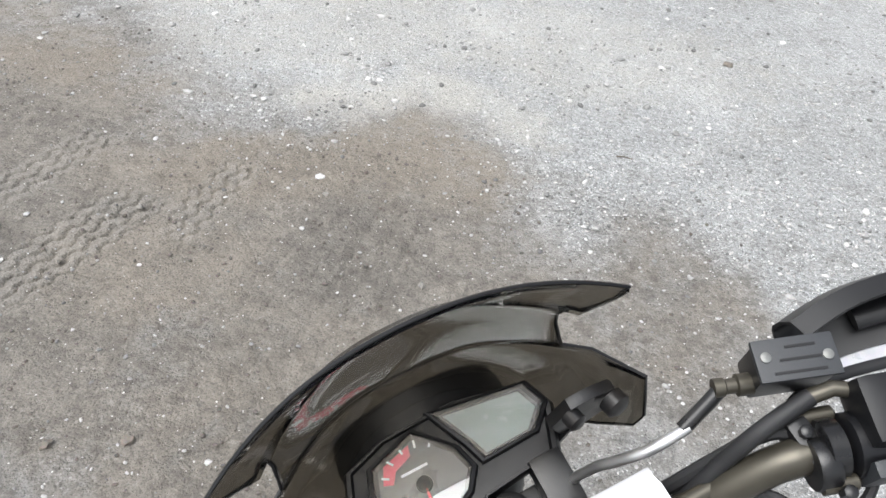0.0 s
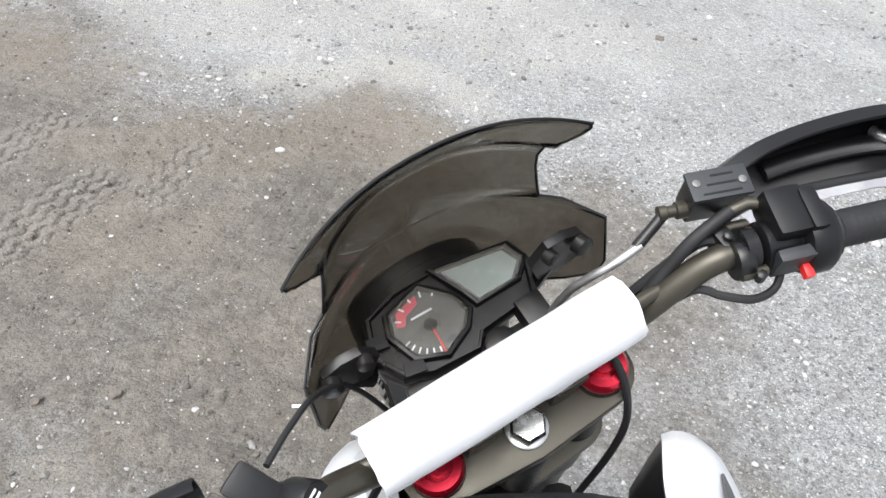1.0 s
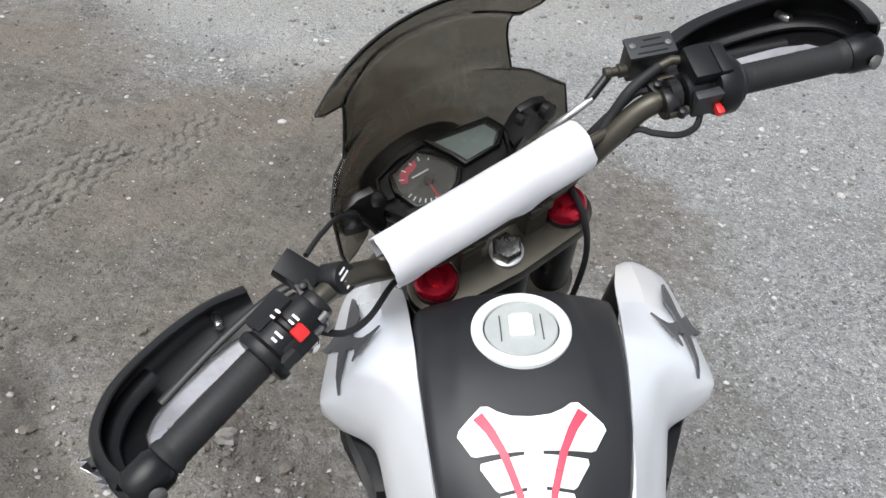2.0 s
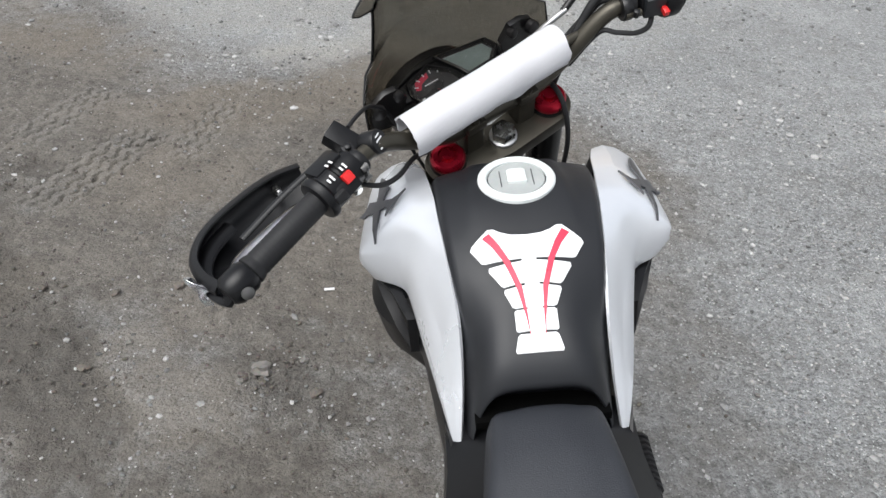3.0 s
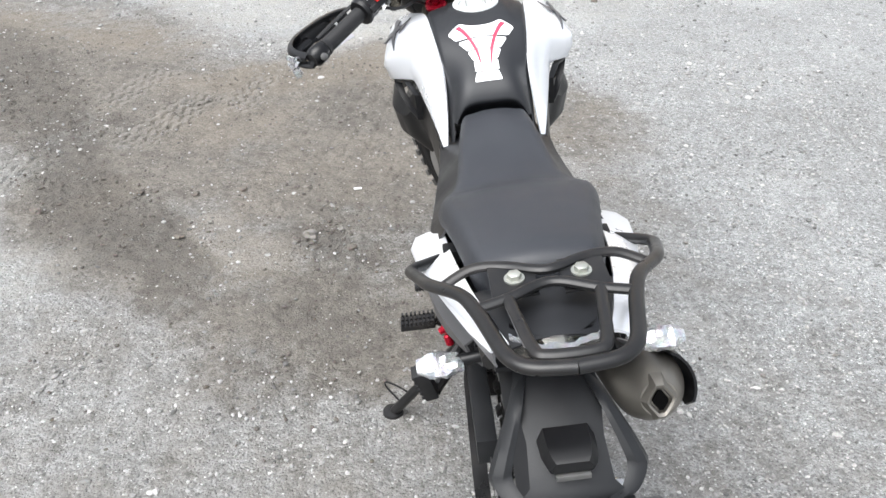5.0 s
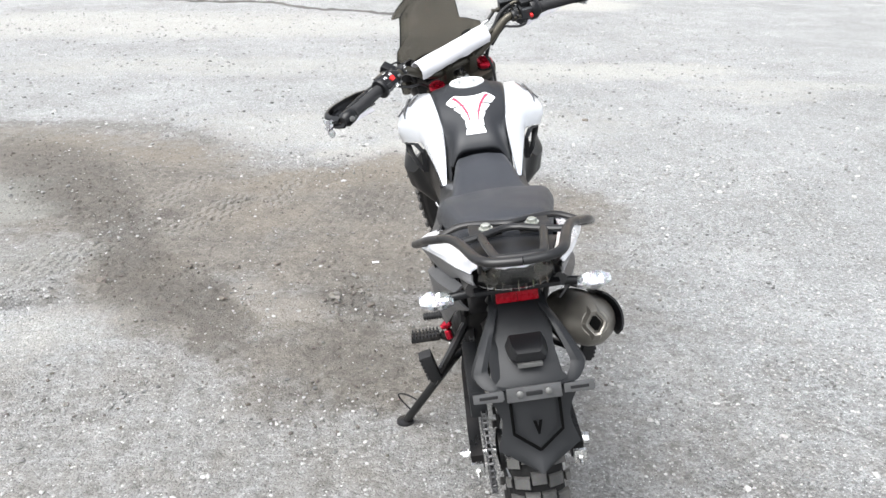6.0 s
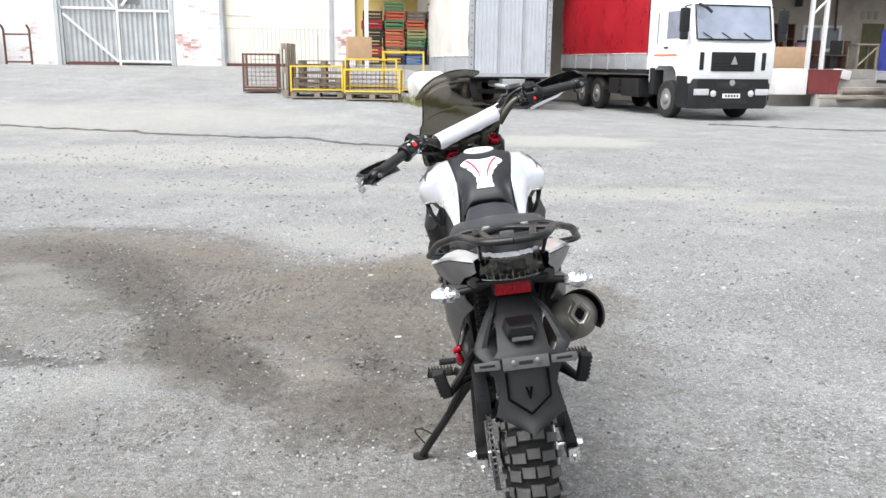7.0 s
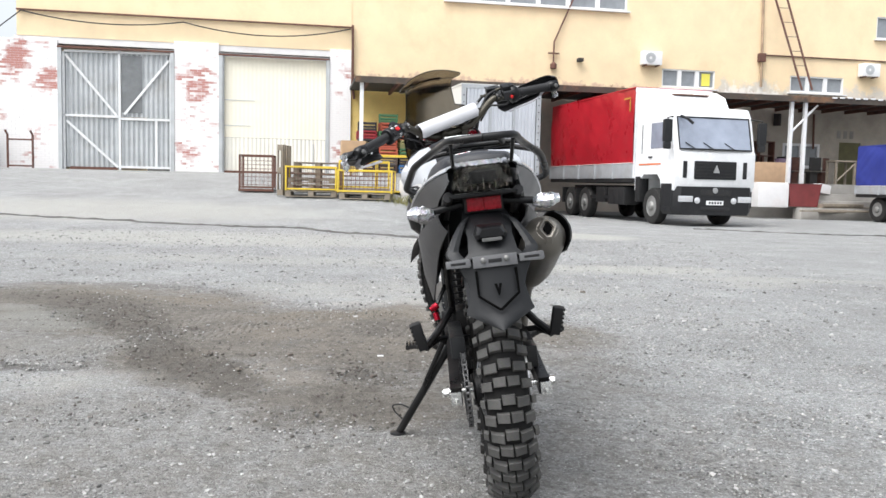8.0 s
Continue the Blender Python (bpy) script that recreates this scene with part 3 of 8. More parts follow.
# swing arm, axle, adjusters
bm = B()
for s in (-1, 1):
    tube(bm, [(s * 0.085, 0.50, 0.40), (s * 0.112, 0.30, 0.365), (s * 0.117, AY + 0.05, 0.315), (s * 0.117, AY - 0.035, 0.303)], 0.021, 4, flat=1.5, up=(0, 0, 1))
tube(bm, [(-0.095, 0.36, 0.375), (0.095, 0.36, 0.375)], 0.022, 8)
part("swing_arm", bm, STEEL_BLACK, bike)
part("axle", lathe(B(), [(0.008, -0.155), (0.008, 0.150)], 12, axis_pose(AXLE, (1, 0, 0))), CHROME, bike)
for s in (-1, 1):
    bm = box(B(), (s * 0.119, AY - 0.055, 0.300), (0.030, 0.010, 0.036), 0.003)
    lathe(bm, [(0.004, 0.0), (0.004, 0.038)], 8, axis_pose((s * 0.119, AY - 0.04, 0.298), (0, -1, -0.15)))
    lathe(bm, [(0.0085, 0.018), (0.0085, 0.026)], 6, axis_pose((s * 0.119, AY - 0.04, 0.298), (0, -1, -0.15)))
    part("chain_adjuster", bm, CHROME, bike, "bright zinc chain adjuster with bolt")
    bm = lathe(B(), [(0.013, 0.0), (0.013, 0.012)], 6, axis_pose((s * 0.138, AY, 0.306), (s, 0, 0)))
    lathe(bm, [(0.017, -0.003), (0.017, 0.0)], 16, axis_pose((s * 0.138, AY, 0.306), (s, 0, 0)))
    part("axle_nut", bm, CHROME, bike)
bm = box(B(), (-0.098, 0.20, 0.432), (0.040, 0.24, 0.035), 0.008)
box(bm, (-0.098, AY + 0.035, 0.418), (0.040, 0.03, 0.06), 0.006)
part("chain_guard", bm, GUARD_BLACK, bike, "black plastic chain guard")
bm = box(B(), (0.098, AY + 0.07, 0.37), (0.036, 0.09, 0.06), 0.008)
part("brake_caliper", bm, STEEL_BLACK, bike)

# frame, engine, sump guard
bm = B()
for s in (-1, 1):
    tube(bm, catmull([(s * 0.03, 0.93, 0.93), (s * 0.07, 0.85, 0.70), (s * 0.10, 0.78, 0.35), (s * 0.09, 0.66, 0.24), (s * 0.09, 0.48, 0.26)], 6), 0.016, 8)
    tube(bm, catmull([(s * 0.03, 0.90, 0.88), (s * 0.09, 0.72, 0.76), (s * 0.10, 0.52, 0.62), (s * 0.10, 0.46, 0.40), (s * 0.09, 0.48, 0.26)], 6), 0.018, 8)
    tube(bm, [(s * 0.095, 0.50, 0.62), (s * 0.10, 0.20, 0.74), (s * 0.085, -0.15, 0.83)], 0.013, 8)
    tube(bm, [(s * 0.095, 0.48, 0.44), (s * 0.10, 0.25, 0.64), (s * 0.095, 0.05, 0.76)], 0.011, 8)
part("frame", bm, STEEL_BLACK, bike)
bm = B()
box(bm, (0, 0.60, 0.36), (0.20, 0.30, 0.20), 0.03)
box(bm, (0, 0.70, 0.54), (0.14, 0.15, 0.22), 0.02, pose(0, 0, 0, 0, 0, 0))
lathe(bm, [(0.075, 0.0), (0.075, 0.035), (0.06, 0.045)], 24, axis_pose((0.10, 0.62, 0.36), (1, 0, 0)))
lathe(bm, [(0.075, 0.0), (0.075, 0.030), (0.06, 0.040)], 24, axis_pose((-0.10, 0.62, 0.36), (-1, 0, 0)))
engine = part("engine", bm, STEEL_BLACK, bike, "black finned single-cylinder engine")
for k in range(7):
    part("cooling_fin", box(B(), (0, 0.70, 0.47 + 0.022 * k), (0.17, 0.18, 0.006), 0.002), STEEL_BLACK, engine)
bm = B()
grid(bm, [[(x, y, z) for x in (-0.12, -0.06, 0, 0.06, 0.12)] for y, z in ((0.40, 0.235), (0.62, 0.225), (0.78, 0.26), (0.86, 0.36))])
part("sump_guard", shell(bm, 0.006), STEEL_BLACK, bike)
part("shock_absorber", lathe(B(), [(0.03, 0.0)] + [(0.042 if k % 2 else 0.033, 0.012 * k + 0.01) for k in range(18)] + [(0.02, 0.24)], 20, axis_pose((0, 0.34, 0.42), (0, 0.25, 1))), STEEL_BLACK, bike)

# side stand
stand = new("side_stand")
stand.parent = bike
tagged(stand, "black tubular side stand with a round foot and wire loop")
foot = Vector((-0.322, 0.580, 0.046))
topp = Vector((-0.118, 0.470, 0.345))
part("stand_leg", tube(B(), [topp, topp.lerp(foot, 0.15), foot], [0.015, 0.013, 0.013], 10), STEEL_BLACK, stand)
part("stand_foot", lathe(B(), [(0.010, 0.012), (0.026, 0.008), (0.028, 0.0), (0.026, -0.003)], 18, Matrix.Translation(foot + Vector((-0.002, 0.0, -0.002))) @ pose(0, 0, 0, 0, 7.9, 0)), STEEL_BLACK, stand)
mid_leg = topp.lerp(foot, 0.72)
part("wire_loop", tube(B(), catmull([mid_leg, mid_leg + Vector((-0.034, 0.020, 0.016)), mid_leg + Vector((-0.064, 0.046, 0.010)), mid_leg + Vector((-0.062, 0.044, -0.010)), topp.lerp(foot, 0.86)], 5), 0.0028, 6), STEEL_BLACK, stand)
part("stand_spring", tube(B(), [topp + Vector((-0.02, -0.03, 0.02)), topp.lerp(foot, 0.42) + Vector((-0.01, -0.014, 0))], 0.008, 8), STEEL_BLACK, stand)

# foot rests, levers
def foot_rest(c, out, label):
    root = new("foot_rest")
    root.parent = bike
    tagged(root, label)
    bm = box(B(), Vector(c) + Vector((out * 0.045, 0, 0)), (0.085, 0.045, 0.014), 0.003)
    for i in range(8):
        for j in (-1, 0, 1):
            box(bm, Vector(c) + Vector((out * (0.008 + 0.0105 * i), 0.017 * j, 0.011)), (0.005, 0.010, 0.010))
    part("tread_plate", bm, STEEL_BLACK, root)
    bm = tube(B(), [(out * 0.10, c[1] - 0.02, c[2] - 0.02), (out * 0.15, c[1], c[2] - 0.015), Vector(c)], 0.013, 8)
    part("hanger", bm, STEEL_BLACK, root)


foot_rest((-0.175, 0.575, 0.338), -1, "black toothed steel foot rest")
foot_rest((0.185, 0.60, 0.335), 1, "black toothed steel foot rest")
for s in (-1, 1):
    root = new("passenger_foot_rest")
    root.parent = bike
    tagged(root, "black rubber passenger foot rest folded up")
    bm = box(B(), (0, 0, 0.042), (0.030, 0.034, 0.085), 0.008)
    peg_m = Matrix.Translation((s * 0.195, 0.27, 0.385)) @ pose(0, 0, 0, 8, s * 12, 0)
    bmesh.ops.transform(bm, matrix=peg_m, verts=bm.verts)
    part("peg_rubber", bm, RUBBER, root)
    for k in range(6):
        part("rubber_rib", box(B(), (s * 0.016, 0, 0.014 + 0.013 * k), (0.006, 0.032, 0.006), 0.001, peg_m), RUBBER, root)
    bm = tube(B(), [(s * 0.10, 0.36, 0.48), (s * 0.15, 0.32, 0.42), (s * 0.19, 0.275, 0.385)], 0.012, 8)
    tube(bm, [(s * 0.10, 0.42, 0.38), (s * 0.15, 0.32, 0.40), (s * 0.19, 0.275, 0.385)], 0.009, 8)
    part("hanger", bm, STEEL_BLACK, root)
kick = new("kick_starter")
kick.parent = bike
tagged(kick, "black folded kick starter with a ribbed pedal")
part("kick_arm", tube(B(), catmull([(0.135, 0.56, 0.40), (0.150, 0.55, 0.48), (0.158, 0.555, 0.58), (0.158, 0.575, 0.642)], 4), 0.009, 8), STEEL_BLACK, kick)
ka, kb = Vector((0.157, 0.575, 0.642)), Vector((0.168, 0.705, 0.611))
part("kick_pedal", tube(B(), [ka, kb], 0.0095, 10), STEEL_BLACK, kick)
for k in range(9):
    part("pedal_rib", lathe(B(), [(0.0095, -0.003), (0.0135, -0.0025), (0.0135, 0.0025), (0.0095, 0.003)], 10, axis_pose(ka.lerp(kb, 0.12 + 0.1 * k), kb - ka)), RUBBER, kick)
bm = tube(B(), [(-0.12, 0.62, 0.33), (-0.15, 0.70, 0.31), (-0.165, 0.775, 0.297)], 0.008, 8)
part("gear_lever", bm, STEEL_BLACK, bike)
prof = [(0.009, 0.0)]
for k in range(7):
    prof += [(0.0125, 0.004 + 0.008 * k), (0.0125, 0.008 + 0.008 * k), (0.010, 0.009 + 0.008 * k), (0.010, 0.011 + 0.008 * k)]
part("gear_lever_rubber", lathe(B(), prof, 14, axis_pose((-0.168, 0.777, 0.296), (-1, 0, 0))), RUBBER, bike)
bm = lathe(B(), [(0.007, 0.0), (0.011, 0.003), (0.011, 0.018), (0.008, 0.022), (0.008, 0.028)], 14, axis_pose((-0.138, 0.345, 0.500), (-1, 0.0, -0.5)))
lathe(bm, [(0.006, 0.0), (0.009, 0.003), (0.009, 0.024)], 12, axis_pose((-0.150, 0.345, 0.478), (0.2, -0.2, -1)))
part("linkage_collar", bm, RED_METAL, bike, "red anodised collar")
part("linkage_rod", tube(B(), [(-0.11, 0.40, 0.55), (-0.148, 0.345, 0.49), (-0.13, 0.45, 0.36)], 0.007, 8), STEEL_BLACK, bike)

# tank cover
TANK = [(0.912, 0.062, 0.945), (0.902, 0.086, 0.972), (0.885, 0.100, 0.993), (0.865, 0.108, 1.006), (0.835, 0.107, 1.014), (0.80, 0.1045, 1.017), (0.76, 0.1025, 1.014), (0.735, 0.0985, 1.010), (0.705, 0.096, 1.000), (0.66, 0.091, 0.979),
        (0.62, 0.088, 0.955), (0.592, 0.087, 0.9375), (0.58, 0.087, 0.929), (0.568, 0.087, 0.918), (0.560, 0.086, 0.906), (0.558, 0.086, 0.901)]


def lerp_table(table, v, c):
    rows = sorted(table)
    if v <= rows[0][0]:
        return rows[0][c]
    for a, b in zip(rows, rows[1:]):
        if v <= b[0]:
            return a[c] + (b[c] - a[c]) * (v - a[0]) / (b[0] - a[0])
    return rows[-1][c]


def tank_z(x, y):
    hw, zt = lerp_table(TANK, y, 1), lerp_table(TANK, y, 2)
    k = 0.014 + 0.02 * ease(-y, -0.70, -0.62) + 0.06 * ease(-y, -0.66, -0.58)
    rise = 0.005 * (1 - ease(abs(x), 0.056 + 0.10 * (0.83 - y), 0.070 + 0.10 * (0.83 - y))) * ease(y, 0.715, 0.755) * ease(-y, -0.90, -0.87)
    return zt + rise - k * min(1.2, abs(x) / hw) ** (2.8 + 2.4 * ease(-y, -0.66, -0.58))


tank = new("fuel_tank")
tank.parent = bike
tagged(tank, "matt black fuel tank cover with a white pad")
bm = B()
ring = []
for y in [0.912, 0.907, 0.90, 0.893, 0.885, 0.875, 0.865, 0.85, 0.83, 0.80, 0.77, 0.74, 0.72, 0.705, 0.68, 0.66, 0.64, 0.62, 0.605, 0.595, 0.588, 0.580, 0.574, 0.568, 0.563, 0.560, 0.558]:
    hw = lerp_table(TANK, y, 1)
    row = [Vector((-hw * 1.05, y, tank_z(-hw, y) - 0.16)), Vector((-hw * 1.04, y, tank_z(-hw, y) - 0.03))]
    row += [Vector((hw * u / 20, y, tank_z(hw * u / 20, y) - (0.005 if abs(u) == 20 else 0))) for u in range(-20, 21)]
    row += [Vector((hw * 1.04, y, tank_z(hw, y) - 0.03)), Vector((hw * 1.05, y, tank_z(hw, y) - 0.16))]
    ring.append(row)
for dy, dz in ((-0.002, -0.004), (-0.002, -0.009), (0.004, -0.016), (0.020, -0.028), (0.036, -0.06)):
    ring.append([Vector((v.x, 0.558 + dy, v.z + dz)) for v in row])
loft(bm, ring)
part("tank_cover", bm, TANK_BLACK, tank, "", 50)
# added black strip for the shade between tank and seat
part("gap_shade", box(B(), (0, 0.578, 0.846), (0.16, 0.06, 0.012), 0.002), SLOT_BLACK, tank, "black strip standing in for the shaded gap behind the tank")
cap_m = Matrix.Translation((0.001, 0.801, 1.0215)) @ Matrix.Diagonal((0.865, 0.865, 1, 1)) @ pose(0, 0, 0, 2.0, 0, 0)
part("filler_ring", lathe(B(), [(0.0435, -0.004), (0.0445, 0.002), (0.047, 0.004), (0.055, 0.0035), (0.0580, 0.001), (0.059, -0.012), (0.0435, -0.012)], 56, cap_m, closed=True), CAP_WHITE, tank, "white filler ring")
part("filler_lid", lathe(B(), [(0.0424, -0.008), (0.0424, 0.000), (0.041, 0.0015), (0.001, 0.0015)], 48, cap_m), CAP_GREY, tank, "grey metal filler lid")
bm = plate(B(), [(-0.014, -0.014), (0.014, -0.014), (0.014, 0.016), (0.009, 0.020), (-0.009, 0.020), (-0.014, 0.016)], 0.004, cap_m @ Matrix.Translation((0, 0, 0.0012)), 0.001)
part("lock_flap", bm, CAP_WHITE, tank, "white lock flap")
for x in (-0.024, 0.024):
    part("lid_groove", box(B(), (x, 0, 0.0017), (0.0014, 0.040, 0.0012), 0, cap_m), DECAL_DARK, tank)


def drape(bm, outline, lift, depth=0.0012, cut=0.006):
    """A thin film with this outline laid on the tank cover."""
    f = bm.faces.new([bm.verts.new((x, y, 0)) for x, y in outline])
    f.normal_update()
    bmesh.ops.triangulate(bm, faces=[f])
    for _ in range(3):
        long = [e for e in bm.edges if e.calc_length() > cut * 2]
        if long:
            bmesh.ops.subdivide_edges(bm, edges=long, cuts=1)
            bmesh.ops.triangulate(bm, faces=list(bm.faces))
    for v in bm.verts:
        v.co.z = tank_z(v.co.x, v.co.y) + lift
    r = bmesh.ops.extrude_face_region(bm, geom=list(bm.faces))
    bmesh.ops.translate(bm, vec=(0, 0, depth), verts=[v for v in r["geom"] if isinstance(v, bmesh.types.BMVert)])
    return bm


pad = new("tank_pad")
pad.parent = tank
tagged(pad, "white tank pad with two red stripes")
PAD = [[(0.0, 0.705), (-0.018, 0.7065), (-0.030, 0.711), (-0.0385, 0.7165), (-0.0455, 0.717), (-0.0665, 0.6985), (-0.0685, 0.694), (-0.0565, 0.677), (-0.052, 0.6755), (-0.0085, 0.6768), (-0.0085, 0.5965), (0.0, 0.5965)],
       [(-0.0485, 0.6695), (-0.0085, 0.6735), (-0.0085, 0.6488), (-0.033, 0.6462), (-0.0365, 0.6485), (-0.049, 0.6655)],
       [(-0.0325, 0.6430), (-0.0085, 0.6458), (-0.0085, 0.6232), (-0.0225, 0.6222), (-0.0260, 0.6240), (-0.0335, 0.6400)],
       [(-0.0245, 0.6185), (-0.022, 0.6200), (-0.0085, 0.6205), (-0.0085, 0.5988), (-0.0225, 0.5980), (-0.0245, 0.5995)]]
for s in (1, -1):
    for o in PAD:
        part("pad_segment", drape(B(), [(x * s, y) for x, y in o], 0.001), PAD_WHITE, pad)
    stripe = [(-0.053, 0.7055), (-0.0445, 0.711), (-0.0335, 0.695), (-0.0235, 0.6755), (-0.012, 0.643), (-0.0095, 0.615), (-0.0085, 0.5905), (-0.0115, 0.612), (-0.0185, 0.6425), (-0.031, 0.675), (-0.042, 0.693)]
    part("red_stripe", drape(B(), [(x * s, y) for x, y in stripe], 0.0024, 0.0006), PAD_RED, pad, "red stripe")
part("pad_segment", drape(B(), [(-0.0205, 0.5955), (0.0205, 0.5955), (0.0235, 0.5930), (0.0275, 0.5800), (0.0265, 0.5780), (-0.0265, 0.5780), (-0.0275, 0.5800), (-0.0235, 0.5930)], 0.001), PAD_WHITE, pad)

# shrouds
SHROUD = [  # y, then x z pairs from the seam outwards and down; the fourth and fifth make the crease
    (0.985, (0.140, 0.945), (0.150, 0.950), (0.160, 0.949), (0.172, 0.943), (0.175, 0.937), (0.186, 0.905), (0.186, 0.865)),
    (0.955, (0.131, 0.966), (0.148, 0.970), (0.168, 0.963), (0.190, 0.946), (0.194, 0.939), (0.206, 0.900), (0.204, 0.850)),
    (0.905, (0.119, 0.982), (0.146, 0.984), (0.174, 0.970), (0.201, 0.939), (0.205, 0.931), (0.216, 0.893), (0.212, 0.845)),
    (0.868, (0.114, 0.991), (0.143, 0.990), (0.174, 0.972), (0.205, 0.936), (0.209, 0.928), (0.219, 0.893), (0.212, 0.850)),
    (0.840, (0.111, 0.996), (0.141, 0.991), (0.174, 0.970), (0.208, 0.932), (0.212, 0.924), (0.220, 0.893), (0.208, 0.858)),
    (0.815, (0.108, 0.998), (0.140, 0.991), (0.174, 0.967), (0.211, 0.926), (0.215, 0.918), (0.216, 0.895), (0.200, 0.866)),
    (0.803, (0.107, 0.998), (0.138, 0.990), (0.170, 0.965), (0.205, 0.925), (0.209, 0.917), (0.205, 0.895), (0.185, 0.868)),
    (0.790, (0.106, 0.997), (0.133, 0.987), (0.156, 0.966), (0.176, 0.930), (0.179, 0.922), (0.180, 0.898), (0.168, 0.870)),
    (0.770, (0.1045, 0.994), (0.126, 0.982), (0.141, 0.963), (0.151, 0.935), (0.154, 0.928), (0.158, 0.903), (0.155, 0.873)),
    (0.73, (0.1005, 0.985), (0.115, 0.972), (0.126, 0.953), (0.135, 0.930), (0.138, 0.923), (0.146, 0.895), (0.146, 0.868)),
    (0.68, (0.095, 0.966), (0.104, 0.951), (0.111, 0.934), (0.118, 0.913), (0.121, 0.907), (0.134, 0.880), (0.136, 0.857)),
    (0.63, (0.090, 0.925), (0.096, 0.913), (0.102, 0.900), (0.108, 0.885), (0.110, 0.880), (0.123, 0.858), (0.125, 0.842)),
    (0.59, (0.092, 0.858), (0.096, 0.853), (0.100, 0.848), (0.105, 0.842), (0.1065, 0.838), (0.114, 0.828), (0.115, 0.818)),
    (0.558, (0.1005, 0.786), (0.101, 0.785), (0.102, 0.784), (0.103, 0.783), (0.1035, 0.782), (0.104, 0.781), (0.104, 0.780)),
]


def side_skin(table, s, thick, n=4):
    """A panel lofted through stations along the bike."""
    rows = [[Vector((s * x, st[0], z)) for x, z in st[1:]] for st in table]
    cols = [catmull(c, n) for c in zip(*rows)]
    bm = B()
    grid(bm, [[c[i] for c in cols] for i in range(len(cols[0]))])
    return shell(bm, thick if s > 0 else thick)


for s in (1, -1):
    sh_ = new("tank_shroud")
    sh_.parent = bike
    tagged(sh_, "silver white plastic tank shroud with a dark emblem")
    part("shroud_panel", side_skin(SHROUD, s, 0.004), SILVER, sh_, "", 28)
    bm = B()
    grid(bm, [[Vector((s * x, y, z)), Vector((s * (x - 0.010 * k), y - 0.004 * k, z - 0.022)), Vector((s * (x - 0.026 * k), y - 0.010 * k, z - 0.070))] for x, y, z, k in ((0.141, 0.984, 0.940, 1.0), (0.132, 0.955, 0.961, 1.0), (0.121, 0.920, 0.974, 0.8), (0.116, 0.89, 0.982, 0.4), (0.114, 0.868, 0.986, 0.0))])
    part("inner_flange", shell(bm, 0.003), BLACK_PLASTIC, sh_, "black inner flange")
    # stroke emblem on the upper outer face
    strokes = ([(0.923, 0.181, 0.001), (0.900, 0.179, 0.005), (0.876, 0.177, 0.0085), (0.862, 0.182, 0.0075), (0.842, 0.188, 0.0055), (0.815, 0.191, 0.003), (0.798, 0.1915, 0.0006)],
               [(0.880, 0.2075, 0.0110), (0.868, 0.198, 0.0085), (0.852, 0.1868, 0.0065), (0.840, 0.174, 0.0058), (0.836, 0.168, 0.0062), (0.833, 0.1635, 0.012), (0.831, 0.1600, 0.021)])
    for line in strokes:
        bm = B()
        rows = []
        d = Vector((line[-1][0] - line[0][0], line[-1][1] - line[0][1])).normalized()
        for i in range(len(line) * 3 - 2):
            k, t = divmod(i, 3)
            y, x, w = (u + (v - u) * t / 3 for u, v in zip(line[k], line[min(k + 1, len(line) - 1)]))
            row = []
            for j in (-1, -0.5, 0, 0.5, 1):
                xx, yy = x + d.x * w * j, y - d.y * w * j
                pts = [(st[0], lerp_table(list(st[1:6]), xx, 1)) for st in SHROUD]
                row.append(Vector((s * xx, yy, lerp_table(pts, yy, 1) + 0.0055)))
            rows.append(row)
        grid(bm, rows)
        part("emblem_stroke", shell(bm, 0.0025), DECAL_DARK, sh_, "dark grey emblem stroke")
    # black intake and lower fairing below the silver
    low = [(0.975, (0.202, 0.83), (0.200, 0.79), (0.190, 0.74), (0.150, 0.70)), (0.93, (0.205, 0.81), (0.216, 0.775), (0.204, 0.72), (0.155, 0.67)), (0.88, (0.195, 0.805), (0.214, 0.765), (0.203, 0.71), (0.150, 0.66)),
           (0.83, (0.172, 0.810), (0.188, 0.765), (0.176, 0.71), (0.135, 0.66)), (0.79, (0.152, 0.845), (0.158, 0.80), (0.148, 0.745), (0.125, 0.69)), (0.73, (0.138, 0.85), (0.142, 0.80), (0.136, 0.745), (0.12, 0.70)),
           (0.66, (0.128, 0.84), (0.132, 0.79), (0.128, 0.74), (0.115, 0.70)), (0.60, (0.118, 0.815), (0.122, 0.775), (0.121, 0.73), (0.11, 0.70)), (0.54, (0.108, 0.785), (0.113, 0.75), (0.114, 0.71), (0.11, 0.68))]
    part("lower_fairing", side_skin(low, s, 0.004), BLACK_PLASTIC, sh_, "black plastic lower fairing", 28)
    bm = B()
    o = [(0.84, 0.856), (0.785, 0.866), (0.74, 0.85), (0.74, 0.79), (0.78, 0.80), (0.82, 0.825)]
    grid(bm, [[Vector((s * (0.186 - 0.42 * (0.84 - y)), y, z)) for y, z in o], [Vector((s * (0.202 - 0.45 * (0.84 - y)), y, z)) for y, z in o]], True)
    part("intake_lip", shell(bm, 0.003), BLACK_PLASTIC, sh_)

